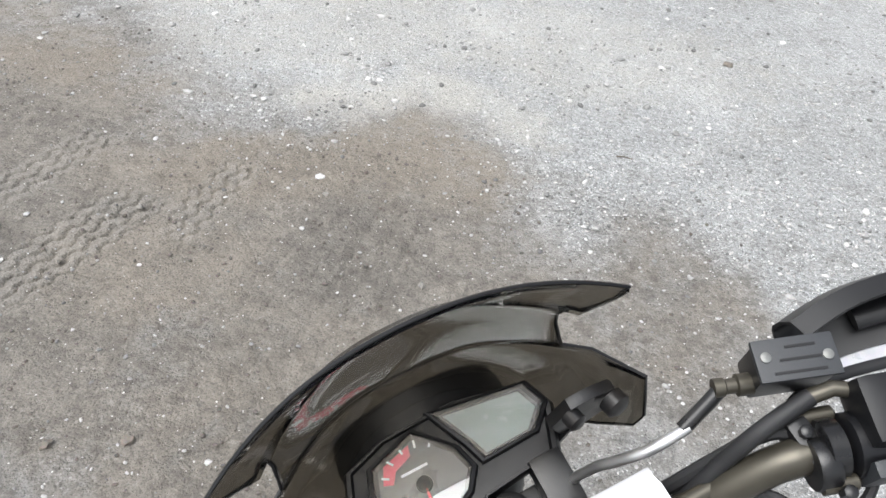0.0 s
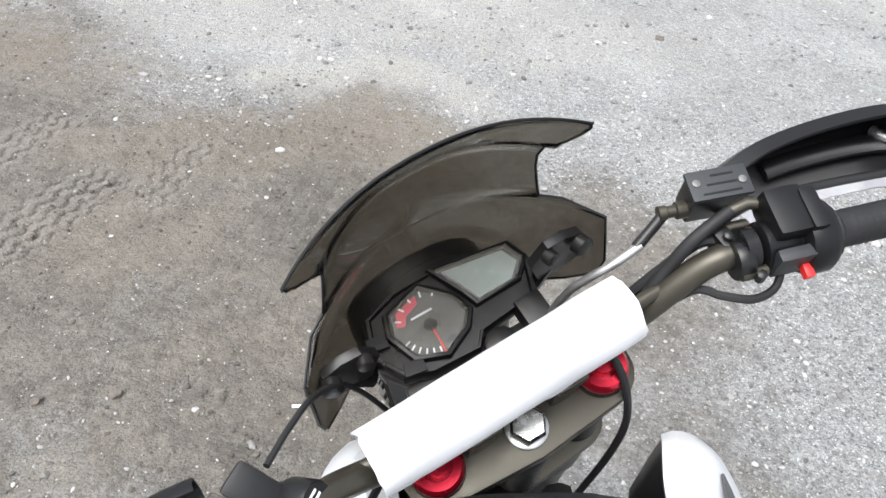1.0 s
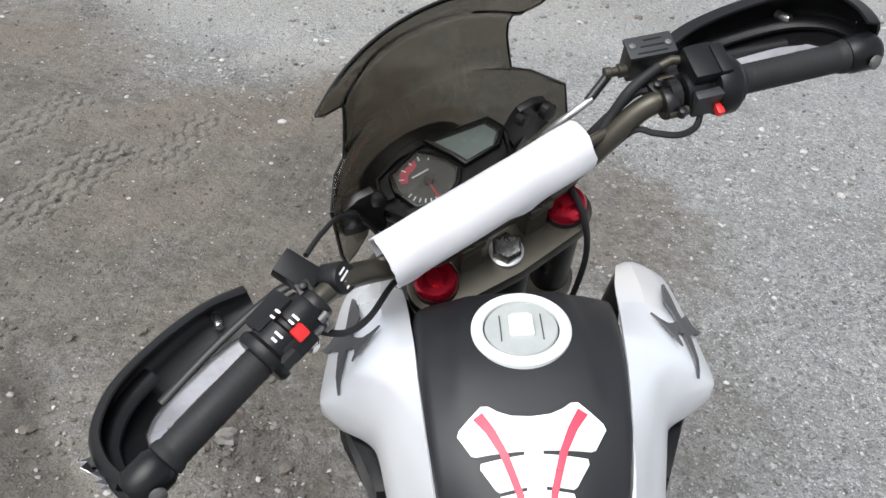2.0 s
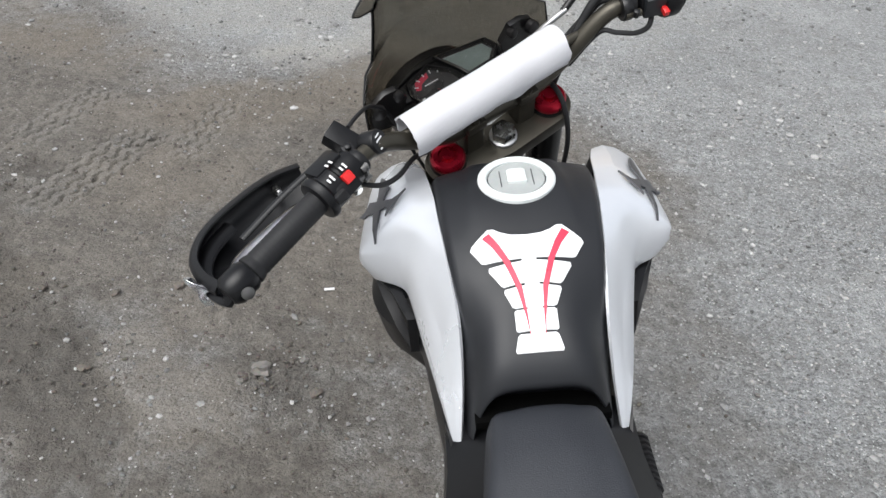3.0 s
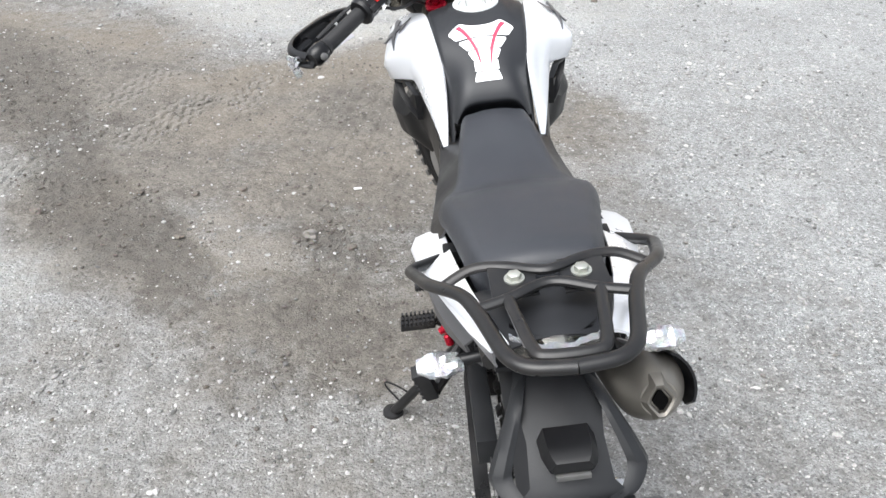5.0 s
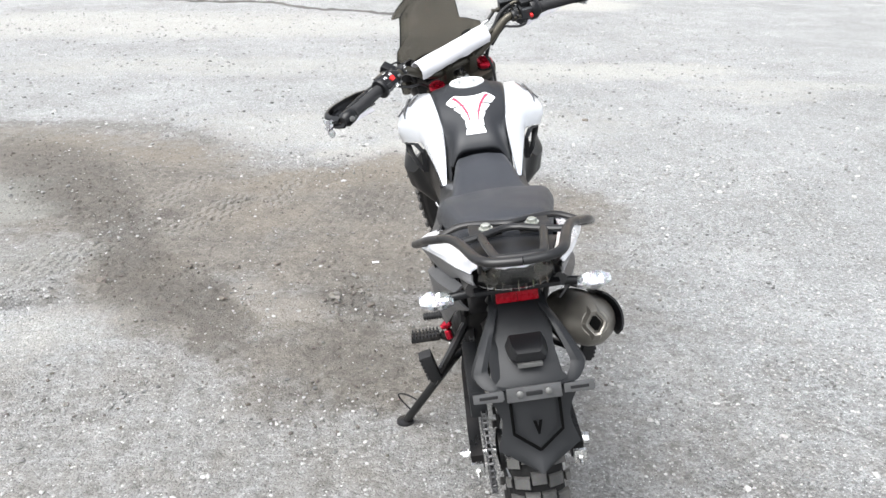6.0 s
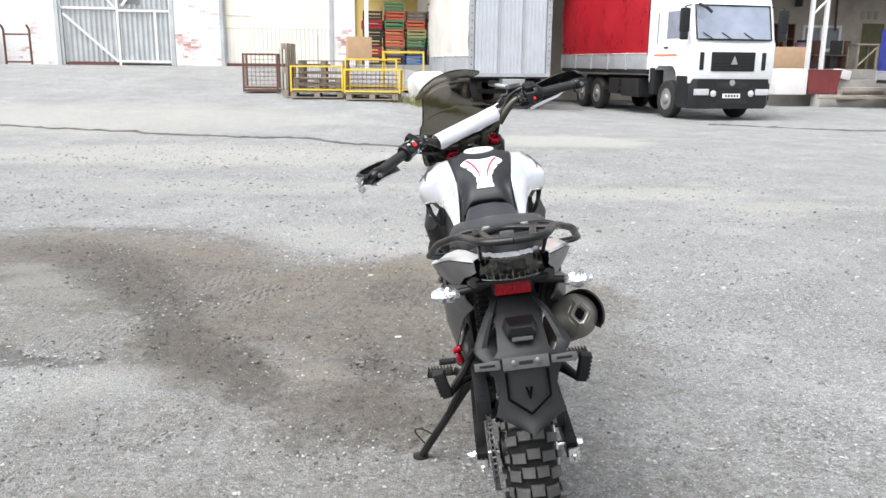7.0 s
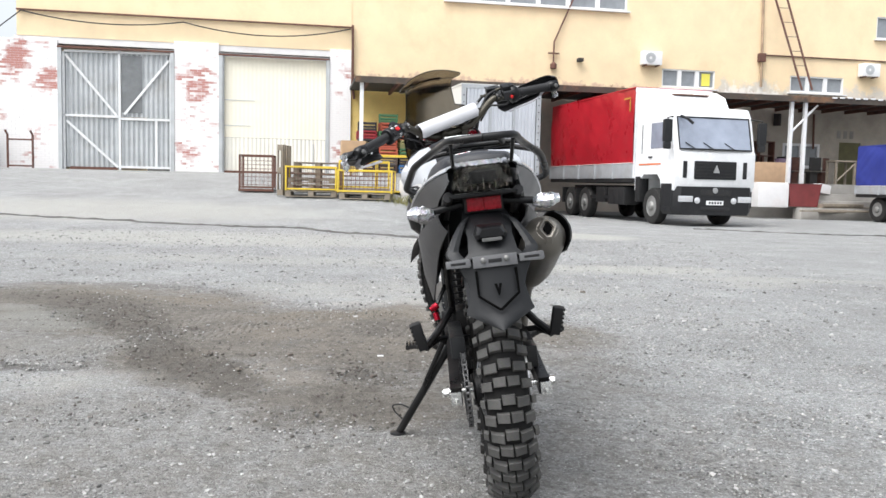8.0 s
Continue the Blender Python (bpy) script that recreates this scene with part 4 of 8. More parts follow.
# black filler below the seat between shroud tips, seat
SEATS = [(0.548, 0.048, 0.854, 0.022), (0.545, 0.061, 0.873, 0.026), (0.532, 0.069, 0.886, 0.032), (0.49, 0.075, 0.890, 0.036), (0.44, 0.081, 0.886, 0.034), (0.37, 0.090, 0.873, 0.03), (0.31, 0.100, 0.868, 0.03), (0.265, 0.117, 0.870, 0.03), (0.235, 0.128, 0.880, 0.03),
         (0.205, 0.133, 0.893, 0.032), (0.175, 0.131, 0.910, 0.034), (0.14, 0.126, 0.921, 0.034), (0.08, 0.115, 0.929, 0.034), (0.0, 0.102, 0.934, 0.034), (-0.035, 0.095, 0.934, 0.034), (-0.062, 0.086, 0.927, 0.03), (-0.078, 0.075, 0.905, 0.02)]
cols = []
for y, hw, zt, edge in SEATS:
    pts = [(-hw * 0.9, zt - 0.085), (-hw, zt - 0.055), (-hw * 0.98, zt - edge * 0.9), (-hw * 0.86, zt - edge * 0.28), (-hw * 0.6, zt - 0.004), (-hw * 0.3, zt), (0, zt + 0.001),
           (hw * 0.3, zt), (hw * 0.6, zt - 0.004), (hw * 0.86, zt - edge * 0.28), (hw * 0.98, zt - edge * 0.9), (hw, zt - 0.055), (hw * 0.9, zt - 0.085)]
    cols.append([Vector((x, y, z)) for x, z in pts])
cols = [catmull(c, 4) for c in zip(*cols)]
rows = [[c[i] for c in cols] for i in range(len(cols[0]))]
rows = [catmull(r, 3) for r in rows]
part("seat", loft(B(), rows), SEAT_VINYL, bike, "stepped black vinyl seat", 60)
for s in (1, -1):
    cover = [(0.62, (0.086, 0.80), (0.118, 0.80), (0.120, 0.74), (0.105, 0.68)), (0.53, (0.060, 0.832), (0.118, 0.79), (0.128, 0.72), (0.110, 0.62)), (0.43, (0.076, 0.840), (0.132, 0.78), (0.150, 0.70), (0.135, 0.56)),
             (0.34, (0.090, 0.830), (0.142, 0.785), (0.162, 0.71), (0.150, 0.575)), (0.25, (0.118, 0.835), (0.150, 0.80), (0.165, 0.73), (0.140, 0.62)), (0.16, (0.125, 0.85), (0.150, 0.815), (0.155, 0.75), (0.125, 0.68))]
    part("side_cover", side_skin(cover, s, 0.004), BLACK_PLASTIC, bike, "black plastic side cover", 28)
    grey = [(0.30, (0.140, 0.70), (0.172, 0.68), (0.168, 0.60), (0.150, 0.52)), (0.20, (0.138, 0.75), (0.172, 0.72), (0.160, 0.64), (0.138, 0.585)), (0.06, (0.125, 0.775), (0.150, 0.755), (0.140, 0.71), (0.12, 0.68)), (-0.06, (0.10, 0.80), (0.118, 0.785), (0.11, 0.76), (0.095, 0.74))]
    part("tail_underpanel", side_skin(grey, s, 0.004), GREY_PANEL, bike, "grey plastic panel under the tail", 28)
    tail = [(0.245, (0.128, 0.800), (0.158, 0.796), (0.179, 0.788), (0.182, 0.783), (0.150, 0.742)), (0.19, (0.128, 0.828), (0.160, 0.820), (0.185, 0.806), (0.188, 0.800), (0.148, 0.742)),
            (0.10, (0.122, 0.852), (0.150, 0.844), (0.173, 0.831), (0.176, 0.825), (0.136, 0.760)), (0.02, (0.113, 0.872), (0.137, 0.865), (0.156, 0.854), (0.159, 0.848), (0.120, 0.780)),
            (-0.07, (0.098, 0.890), (0.118, 0.885), (0.133, 0.876), (0.136, 0.870), (0.106, 0.822)), (-0.15, (0.080, 0.899), (0.096, 0.896), (0.108, 0.889), (0.111, 0.883), (0.091, 0.846)), (-0.205, (0.064, 0.905), (0.076, 0.902), (0.085, 0.897), (0.087, 0.891), (0.082, 0.866))]
    part("tail_panel", side_skin([st[:5] for st in tail], s, 0.004, 1), SILVER, bike, "silver white tail panel", 28)
    # same silver panel below the crease, its shade painted as darker grey
    part("tail_lower_panel", side_skin([(st[0], (st[4][0] - 0.003, st[4][1] - 0.004), ((st[4][0] + st[5][0]) / 2, (st[4][1] + st[5][1]) / 2 - 0.004), st[5]) for st in tail], s, 0.003, 1), SHADED_SILVER, bike, "lower face of the tail panel with shade in its grey", 28)

# dark tail centre under the rack, tail lamp
bm = B()
rows = []
for y, hw, z in ((-0.07, 0.098, 0.885), (-0.12, 0.086, 0.900), (-0.17, 0.072, 0.900), (-0.205, 0.060, 0.895)):
    rows.append([Vector((hw * u / 4, y, z + 0.012 * (1 - (u / 4) ** 2))) for u in range(-4, 5)])
grid(bm, rows)
part("tail_top", shell(bm, 0.004), TANK_BLACK, bike, "black tail cover")
part("tool_box", lathe(B(), [(0.046, -0.02), (0.046, 0.006), (0.039, 0.013), (0.020, 0.017), (0.001, 0.018)], 28, Matrix.Translation((0, -0.158, 0.882)) @ pose(0, 0, 0, 8, 0, 0)), TANK_BLACK, bike, "round black tail cover")
lamp = new("tail_lamp")
lamp.parent = bike
tagged(lamp, "clear tail lamp above a red reflector")
bm = B()
rows = []
for z, hw, y in ((0.906, 0.058, -0.205), (0.896, 0.064, -0.216), (0.870, 0.070, -0.212), (0.846, 0.075, -0.196), (0.834, 0.074, -0.178)):
    rows.append([Vector((hw * u / 6, y + 0.035 * (abs(u) / 6) ** 2.4, z)) for u in range(-6, 7)])
grid(bm, rows)
part("lamp_lens", shell(bm, 0.003), SMOKY_LENS, lamp, "smoky clear lens")
bm = B()
grid(bm, [[Vector((v.x * 0.95, v.y + 0.016, v.z)) for v in r] for r in rows])
for k in range(9):
    box(bm, (-0.056 + 0.014 * k, -0.196 + 0.02 * abs(k - 4) / 4, 0.866), (0.0018, 0.012, 0.05))
part("lamp_reflector", shell(bm, 0.002), LAMP_MIRROR, lamp, "dark chromed reflector")
bm = B()
grid(bm, [[Vector((0.062 * u / 8, -0.222 + 0.03 * (abs(u) / 8) ** 2.4 + 0.003 * math.sin(5 * u), z + 0.002 * math.sin(3 * u))) for u in range(-8, 9)] for z in (0.898, 0.903, 0.908)])
part("lens_film", shell(bm, 0.0008), FILM, lamp, "crumpled clear film over the lens edge", 20)
part("lamp_base", box(B(), (0, -0.125, 0.829), (0.164, 0.09, 0.009), 0.003), BLACK_PLASTIC, lamp)
bm = B()
for s in (-1, 1):
    box(bm, (s * 0.0207, -0.136, 0.805), (0.0412, 0.014, 0.031), 0.002, pose(0, 0, 0, 0, 0, 0))
part("reflector", bm, RED_LENS, lamp, "red rectangular reflector")
part("reflector_base", box(B(), (0, -0.115, 0.805), (0.096, 0.026, 0.042), 0.004), BLACK_PLASTIC, lamp)

# turn signals wrapped in film
for s in (-1, 1):
    sig = new("turn_signal")
    sig.parent = bike
    tagged(sig, "turn signal wrapped in crumpled clear film")
    part("stalk", tube(B(), [(s * 0.05, -0.105, 0.808), (s * 0.135, -0.105, 0.797)], 0.009, 10), BLACK_PLASTIC, sig)
    bm = B()
    random.seed(5 + s)
    rows = []
    for i in range(9):
        t = i / 8
        r = 0.0175 * (0.35 + 0.75 * math.sin(math.pi * (0.10 + 0.80 * t)))
        rows.append([Vector((s * (0.122 + 0.066 * t), -0.107 + r * 1.15 * math.cos(2 * math.pi * k / 14) * random.uniform(0.70, 1.18), 0.794 + 0.003 * t + r * math.sin(2 * math.pi * k / 14) * random.uniform(0.72, 1.16))) for k in range(14)])
    loft(bm, rows)
    part("wrapped_lens", bm, FILM, sig, "clear lens under crumpled film", 25)

# rack
rack = new("luggage_rack")
rack.parent = bike
tagged(rack, "black steel tubular luggage rack with worn edges")
for s in (-1, 1):
    rail = bend([(s * 0.120, 0.105, 0.836), (s * 0.188, 0.047, 0.856), (s * 0.158, -0.073, 0.912), (s * 0.112, -0.141, 0.938), (s * 0.095, -0.197, 0.946), (s * 0.074, -0.290, 0.955), (s * 0.052, -0.312, 0.955), (0, -0.317, 0.955)], 0.024)
    part("rail", tube(B(), rail, 0.0098, 12, flat=0.85, up=(0, 0, 1)), STEEL_BLACK, rack)
    part("rail_mount", box(B(), (s * 0.120, 0.102, 0.840), (0.026, 0.030, 0.026), 0.005), BLACK_PLASTIC, rack)
    part("foot_strut", tube(B(), [(s * 0.070, -0.288, 0.947), (s * 0.068, -0.222, 0.900)], 0.0045, 8), STEEL_BLACK, rack)
    bm = plate(B(), [(-0.030, -0.038), (0.030, -0.034), (0.030, 0.030), (-0.030, 0.034)], 0.004, Matrix.Translation((s * 0.046, -0.125, 0.936)), 0.001)
    part("mount_plate", bm, STEEL_BLACK, rack)
    bm = lathe(B(), [(0.0135, 0.0), (0.0135, 0.0025)], 24, Matrix.Translation((s * 0.0435, -0.124, 0.940)))
    lathe(bm, [(0.0095, 0.002), (0.0095, 0.009), (0.008, 0.010)], 6, Matrix.Translation((s * 0.0435, -0.124, 0.940)))
    part("mount_bolt", bm, ZINC, rack, "zinc hexagon bolt with washer")
part("cross_bar", tube(B(), catmull([(-0.140, -0.098, 0.921), (-0.097, -0.082, 0.934), (-0.052, -0.090, 0.938), (0, -0.114, 0.942), (0.052, -0.090, 0.938), (0.097, -0.082, 0.934), (0.140, -0.098, 0.921)], 6), 0.0080, 10, flat=0.8, up=(0, 0, 1)), STEEL_BLACK, rack)
part("cross_bar", tube(B(), catmull([(-0.098, -0.182, 0.944), (-0.056, -0.170, 0.946), (-0.014, -0.150, 0.947), (0.014, -0.150, 0.947), (0.056, -0.170, 0.946), (0.098, -0.182, 0.944)], 6), 0.0080, 10, flat=0.8, up=(0, 0, 1)), STEEL_BLACK, rack)
part("inner_hoop", tube(B(), catmull([(-0.058, -0.168, 0.946), (-0.053, -0.205, 0.948), (-0.042, -0.275, 0.951), (-0.026, -0.290, 0.952), (0.026, -0.290, 0.952), (0.042, -0.275, 0.951), (0.053, -0.205, 0.948), (0.058, -0.168, 0.946)], 5), 0.0080, 10, flat=0.8, up=(0, 0, 1)), STEEL_BLACK, rack)

# rear mudguard with plate holder
guard = new("rear_mudguard")
guard.parent = bike
tagged(guard, "black plastic rear mudguard with a plate holder bracket")
rows = []
for y, z, hw in ((-0.10, 0.79, 0.052), (-0.165, 0.765, 0.060), (-0.225, 0.735, 0.052), (-0.272, 0.700, 0.056), (-0.284, 0.676, 0.080), (-0.287, 0.666, 0.081), (-0.291, 0.645, 0.070), (-0.296, 0.622, 0.063), (-0.301, 0.600, 0.066), (-0.308, 0.566, 0.077), (-0.321, 0.547, 0.042), (-0.334, 0.527, 0.005)):
    rows.append([Vector((hw * u / 5, y + 0.010 * (abs(u) / 5) ** 2, z + 0.002 * (1 - abs(u) / 5))) for u in range(-5, 6)])
bm = B()
grid(bm, rows)
part("guard_panel", shell(bm, 0.005), GUARD_BLACK, guard, "", 30)
for s in (-1, 1):
    path = [(s * 0.052, -0.13, 0.772), (s * 0.070, -0.185, 0.760), (s * 0.098, -0.232, 0.715), (s * 0.103, -0.246, 0.696), (s * 0.085, -0.270, 0.682), (s * 0.060, -0.283, 0.684)]
    line = catmull(path, 4)
    bm = B()
    grid(bm, [[Vector((v.x * k, v.y - d, v.z + e)) for k, d, e in ((1.04, -0.012, -0.004), (1.0, 0.0, 0.0), (0.86, 0.004, 0.004), (0.74, -0.002, 0.006))] for v in line])
    part("side_fin", shell(bm, 0.006), GUARD_BLACK, guard)
    part("panel_groove", tube(B(), [(s * 0.045, -0.290, 0.660), (s * 0.045, -0.306, 0.605), (0.0, -0.318, 0.572)], 0.0032, 6), SLOT_BLACK, guard)
    o = [(-0.028, -0.008), (0.024, -0.010), (0.028, -0.006), (0.028, 0.008), (0.024, 0.011), (-0.028, 0.009)]
    bm = plate(B(), o, 0.003, Matrix.Translation((s * 0.083, -0.291, 0.680)) @ pose(0, 0, 0, 76, 0, 0), 0.0008)
    part("bracket_tab", bm, BRACKET, guard, "grey steel bracket tab")
    bm = box(B(), (s * 0.083, -0.2935, 0.681), (0.034, 0.0025, 0.006), 0.001, pose(0, 0, 0, 0, 0, 0))
    part("tab_slot", bm, RUBBER, guard)
    part("plate_screw", lathe(B(), [(0.0065, 0), (0.0065, 0.003), (0.003, 0.005)], 12, axis_pose((s * 0.026, -0.296, 0.683), (0, -1, 0.25))), SCREW, guard)
part("plate_bracket", plate(B(), [(-0.050, -0.014), (0.050, -0.014), (0.050, 0.013), (-0.050, 0.013)], 0.004, Matrix.Translation((0, -0.290, 0.680)) @ pose(0, 0, 0, 76, 0, 0), 0.001), BRACKET, guard, "grey steel plate bracket")
part("bracket_slot", box(B(), (0, -0.2955, 0.681), (0.030, 0.0025, 0.008), 0.001), RUBBER, guard)
part("arrow_mark", plate(B(), [(-0.0085, 0.012), (-0.0025, 0.012), (0.0, 0.001), (0.0025, 0.012), (0.0085, 0.012), (0.0015, -0.014), (-0.0015, -0.014)], 0.003, Matrix.Translation((0, -0.3095, 0.618)) @ pose(0, 0, 0, 73, 0, 0)), SLOT_BLACK, guard)
bm = loft(B(), [[Vector((x * k, -0.235 - d, 0.742 + z * k2)) for x, z in ((-0.030, -0.016), (0.030, -0.016), (0.034, -0.004), (0.026, 0.016), (-0.026, 0.016), (-0.034, -0.004))] for k, k2, d in ((1.15, 1.1, -0.02), (1.1, 1.0, 0.012), (0.95, 0.8, 0.030), (0.8, 0.55, 0.036))])
part("plate_light", bm, BLACK_PLASTIC, guard, "black plate light housing")
part("plate_light_lens", box(B(), (0, -0.272, 0.727), (0.046, 0.008, 0.008), 0.002), SCREW, guard)
rows = []
for i in range(12):
    w = math.radians(20 + 9 * i)
    rows.append([Vector((0.066 * u / 3, -0.335 * math.cos(w) * 1.0 + 0.02, 0.306 + 0.345 * math.sin(w) - 0.004 * u * u)) for u in range(-3, 4)])
bm = B()
grid(bm, rows[4:])
part("inner_guard", shell(bm, 0.004), BLACK_PLASTIC, guard)

# exhaust
pipe = new("exhaust")
pipe.parent = bike
tagged(pipe, "dark stainless exhaust silencer with a black heat shield")
e0, e1 = Vector((0.143, -0.130, 0.716)), Vector((0.132, 0.26, 0.555))
em = axis_pose(e0, e1 - e0)
part("silencer", lathe(B(), [(0.020, -0.026), (0.026, -0.026), (0.034, -0.016), (0.046, 0.004), (0.0525, 0.024), (0.054, 0.05), (0.054, 0.20), (0.050, 0.28), (0.040, 0.36), (0.024, 0.41)], 36, em), EXHAUST, pipe)
bm = B()
o = [(0.019, 0), (0.0165, 0.006), (0.005, 0.022), (-0.005, 0.022), (-0.0165, 0.006), (-0.019, 0), (-0.0165, -0.006), (-0.005, -0.022), (0.005, -0.022), (0.0165, -0.006)]
plate(bm, [(x * 0.60, y * 0.64) for x, y in o], 0.004, em @ Matrix.Translation((0, 0, -0.034)))
part("outlet", bm, SLOT_BLACK, pipe, "black diamond-shaped outlet")
bm = B()
rows = [[em @ Vector((x, y, -0.024 - d)) for x, y in [(a * k, b * k) for a, b in o]] for k, d in ((1.6, -0.008), (1.3, 0.006), (1.05, 0.013), (0.85, 0.011), (0.75, 0.0))]
grid(bm, rows, True)
part("outlet_collar", shell(bm, 0.002), EXHAUST, pipe)
bm = B()
rows = []
ev = (e1 - e0).normalized()
ex = Vector((1, 0, 0))
ex = (ex - ev * ex.dot(ev)).normalized()
ez = ex.cross(ev)
for h, lo, hi in ((0.0, -22, 62), (0.02, -34, 76), (0.06, -30, 84), (0.14, -10, 90), (0.24, 10, 90)):
    rows.append([e0 + ev * h + (ex * math.cos(math.radians(lo + (hi - lo) * k / 10)) + ez * math.sin(math.radians(lo + (hi - lo) * k / 10))) * 0.064 for k in range(11)])
grid(bm, rows)
part("heat_shield", shell(bm, 0.004), BLACK_PLASTIC, pipe, "black plastic heat shield")
part("header_pipe", tube(B(), catmull([em @ Vector((0, 0, 0.40)), (0.125, 0.42, 0.44), (0.12, 0.60, 0.30), (0.10, 0.84, 0.30), (0.05, 0.86, 0.45), (0.03, 0.80, 0.55)], 6), 0.018, 10), EXHAUST, pipe)

# ---- front end, in the steering frame: right, forward, up the steering axis ----
fork = new("front_fork")
fork.parent = bike
tagged(fork, "dark bronze fork with red anodised caps")
for s in (-1, 1):
    bm = lathe(B(), [(0.0255, 0.006), (0.0265, 0.0), (0.0265, -0.20), (0.029, -0.205), (0.029, -0.36), (0.024, -0.37), (0.024, -0.60), (0.030, -0.61), (0.030, -0.74), (0.022, -0.77)], 24, Matrix.Translation((s * 0.090, 0.010, 0.0)))
    part("fork_leg", steer(bm), STEEL_BLACK, fork)
    bm = lathe(B(), [(0.024, 0.004), (0.0255, 0.008), (0.0255, 0.016), (0.022, 0.021), (0.014, 0.021), (0.013, 0.017), (0.009, 0.017), (0.009, 0.024), (0.001, 0.024)], 28, Matrix.Translation((s * 0.090, 0.010, 0.0)))
    part("fork_cap", steer(bm), RED_METAL, fork, "red anodised fork cap")
for a, nm in ((-0.012, "top_clamp"), (-0.20, "lower_clamp")):
    o = []
    for s in (1, -1):
        for k in range(13):
            w = math.radians(-90 + 15 * k) if s > 0 else math.radians(90 + 15 * k)
            o.append((s * 0.090 + 0.034 * math.cos(w), 0.010 + 0.034 * math.sin(w)))
        o.append((0.0, 0.030) if s > 0 else (0.0, -0.030))
    part(nm, steer(plate(B(), o, 0.026, Matrix.Translation((0, 0, a - 0.014)), 0.003)), BRONZE, fork, "dark bronze fork clamp")
bm = lathe(B(), [(0.0205, -0.004), (0.0205, 0.006), (0.019, 0.007)], 24, Matrix())
part("stem_washer", steer(bm), ALUMINIUM, fork)
part("stem_nut", steer(lathe(B(), [(0.0185, 0.005), (0.0185, 0.018), (0.016, 0.021), (0.001, 0.021)], 6, Matrix())), CHROME, fork, "bright hexagonal stem nut")
part("steering_stem", steer(lathe(B(), [(0.026, -0.03), (0.03, -0.04), (0.03, -0.19), (0.026, -0.2)], 24, Matrix())), STEEL_BLACK, fork)
rows = []
for i in range(15):
    w = math.radians(15 + 10 * i)
    rows.append([Vector((0.055 * u / 3, 0.035 + 0.36 * math.cos(w), -0.74 + 0.37 * math.sin(w) - 0.003 * u * u)) for u in range(-3, 4)])
bm = B()
grid(bm, rows)
part("front_mudguard", steer(shell(bm, 0.004)), BLACK_PLASTIC, bike, "black plastic front mudguard")

# handlebar
bar = new("handlebar")
bar.parent = bike
tagged(bar, "dark bronze handlebar with black grips")
BAR = [(0.0, 0.022, 0.046), (0.055, 0.022, 0.046), (0.085, 0.022, 0.050), (0.125, 0.022, 0.072), (0.175, 0.020, 0.112), (0.205, 0.014, 0.125), (0.25, 0.000, 0.128), (0.43, -0.058, 0.128)]
half = catmull(BAR, 6)
full = [Vector((-p.x, p.y, p.z)) for p in half[::-1]] + half[1:]
part("bar_tube", steer(tube(B(), full, [0.014 if abs(p.x) < 0.09 else 0.0125 if abs(p.x) < 0.2 else 0.011 for p in full], 14)), BRONZE, bar)
part("cross_tube", steer(tube(B(), [(-0.158, 0.026, 0.096), (0.150, 0.026, 0.096)], 0.0065, 10)), BRONZE, bar)
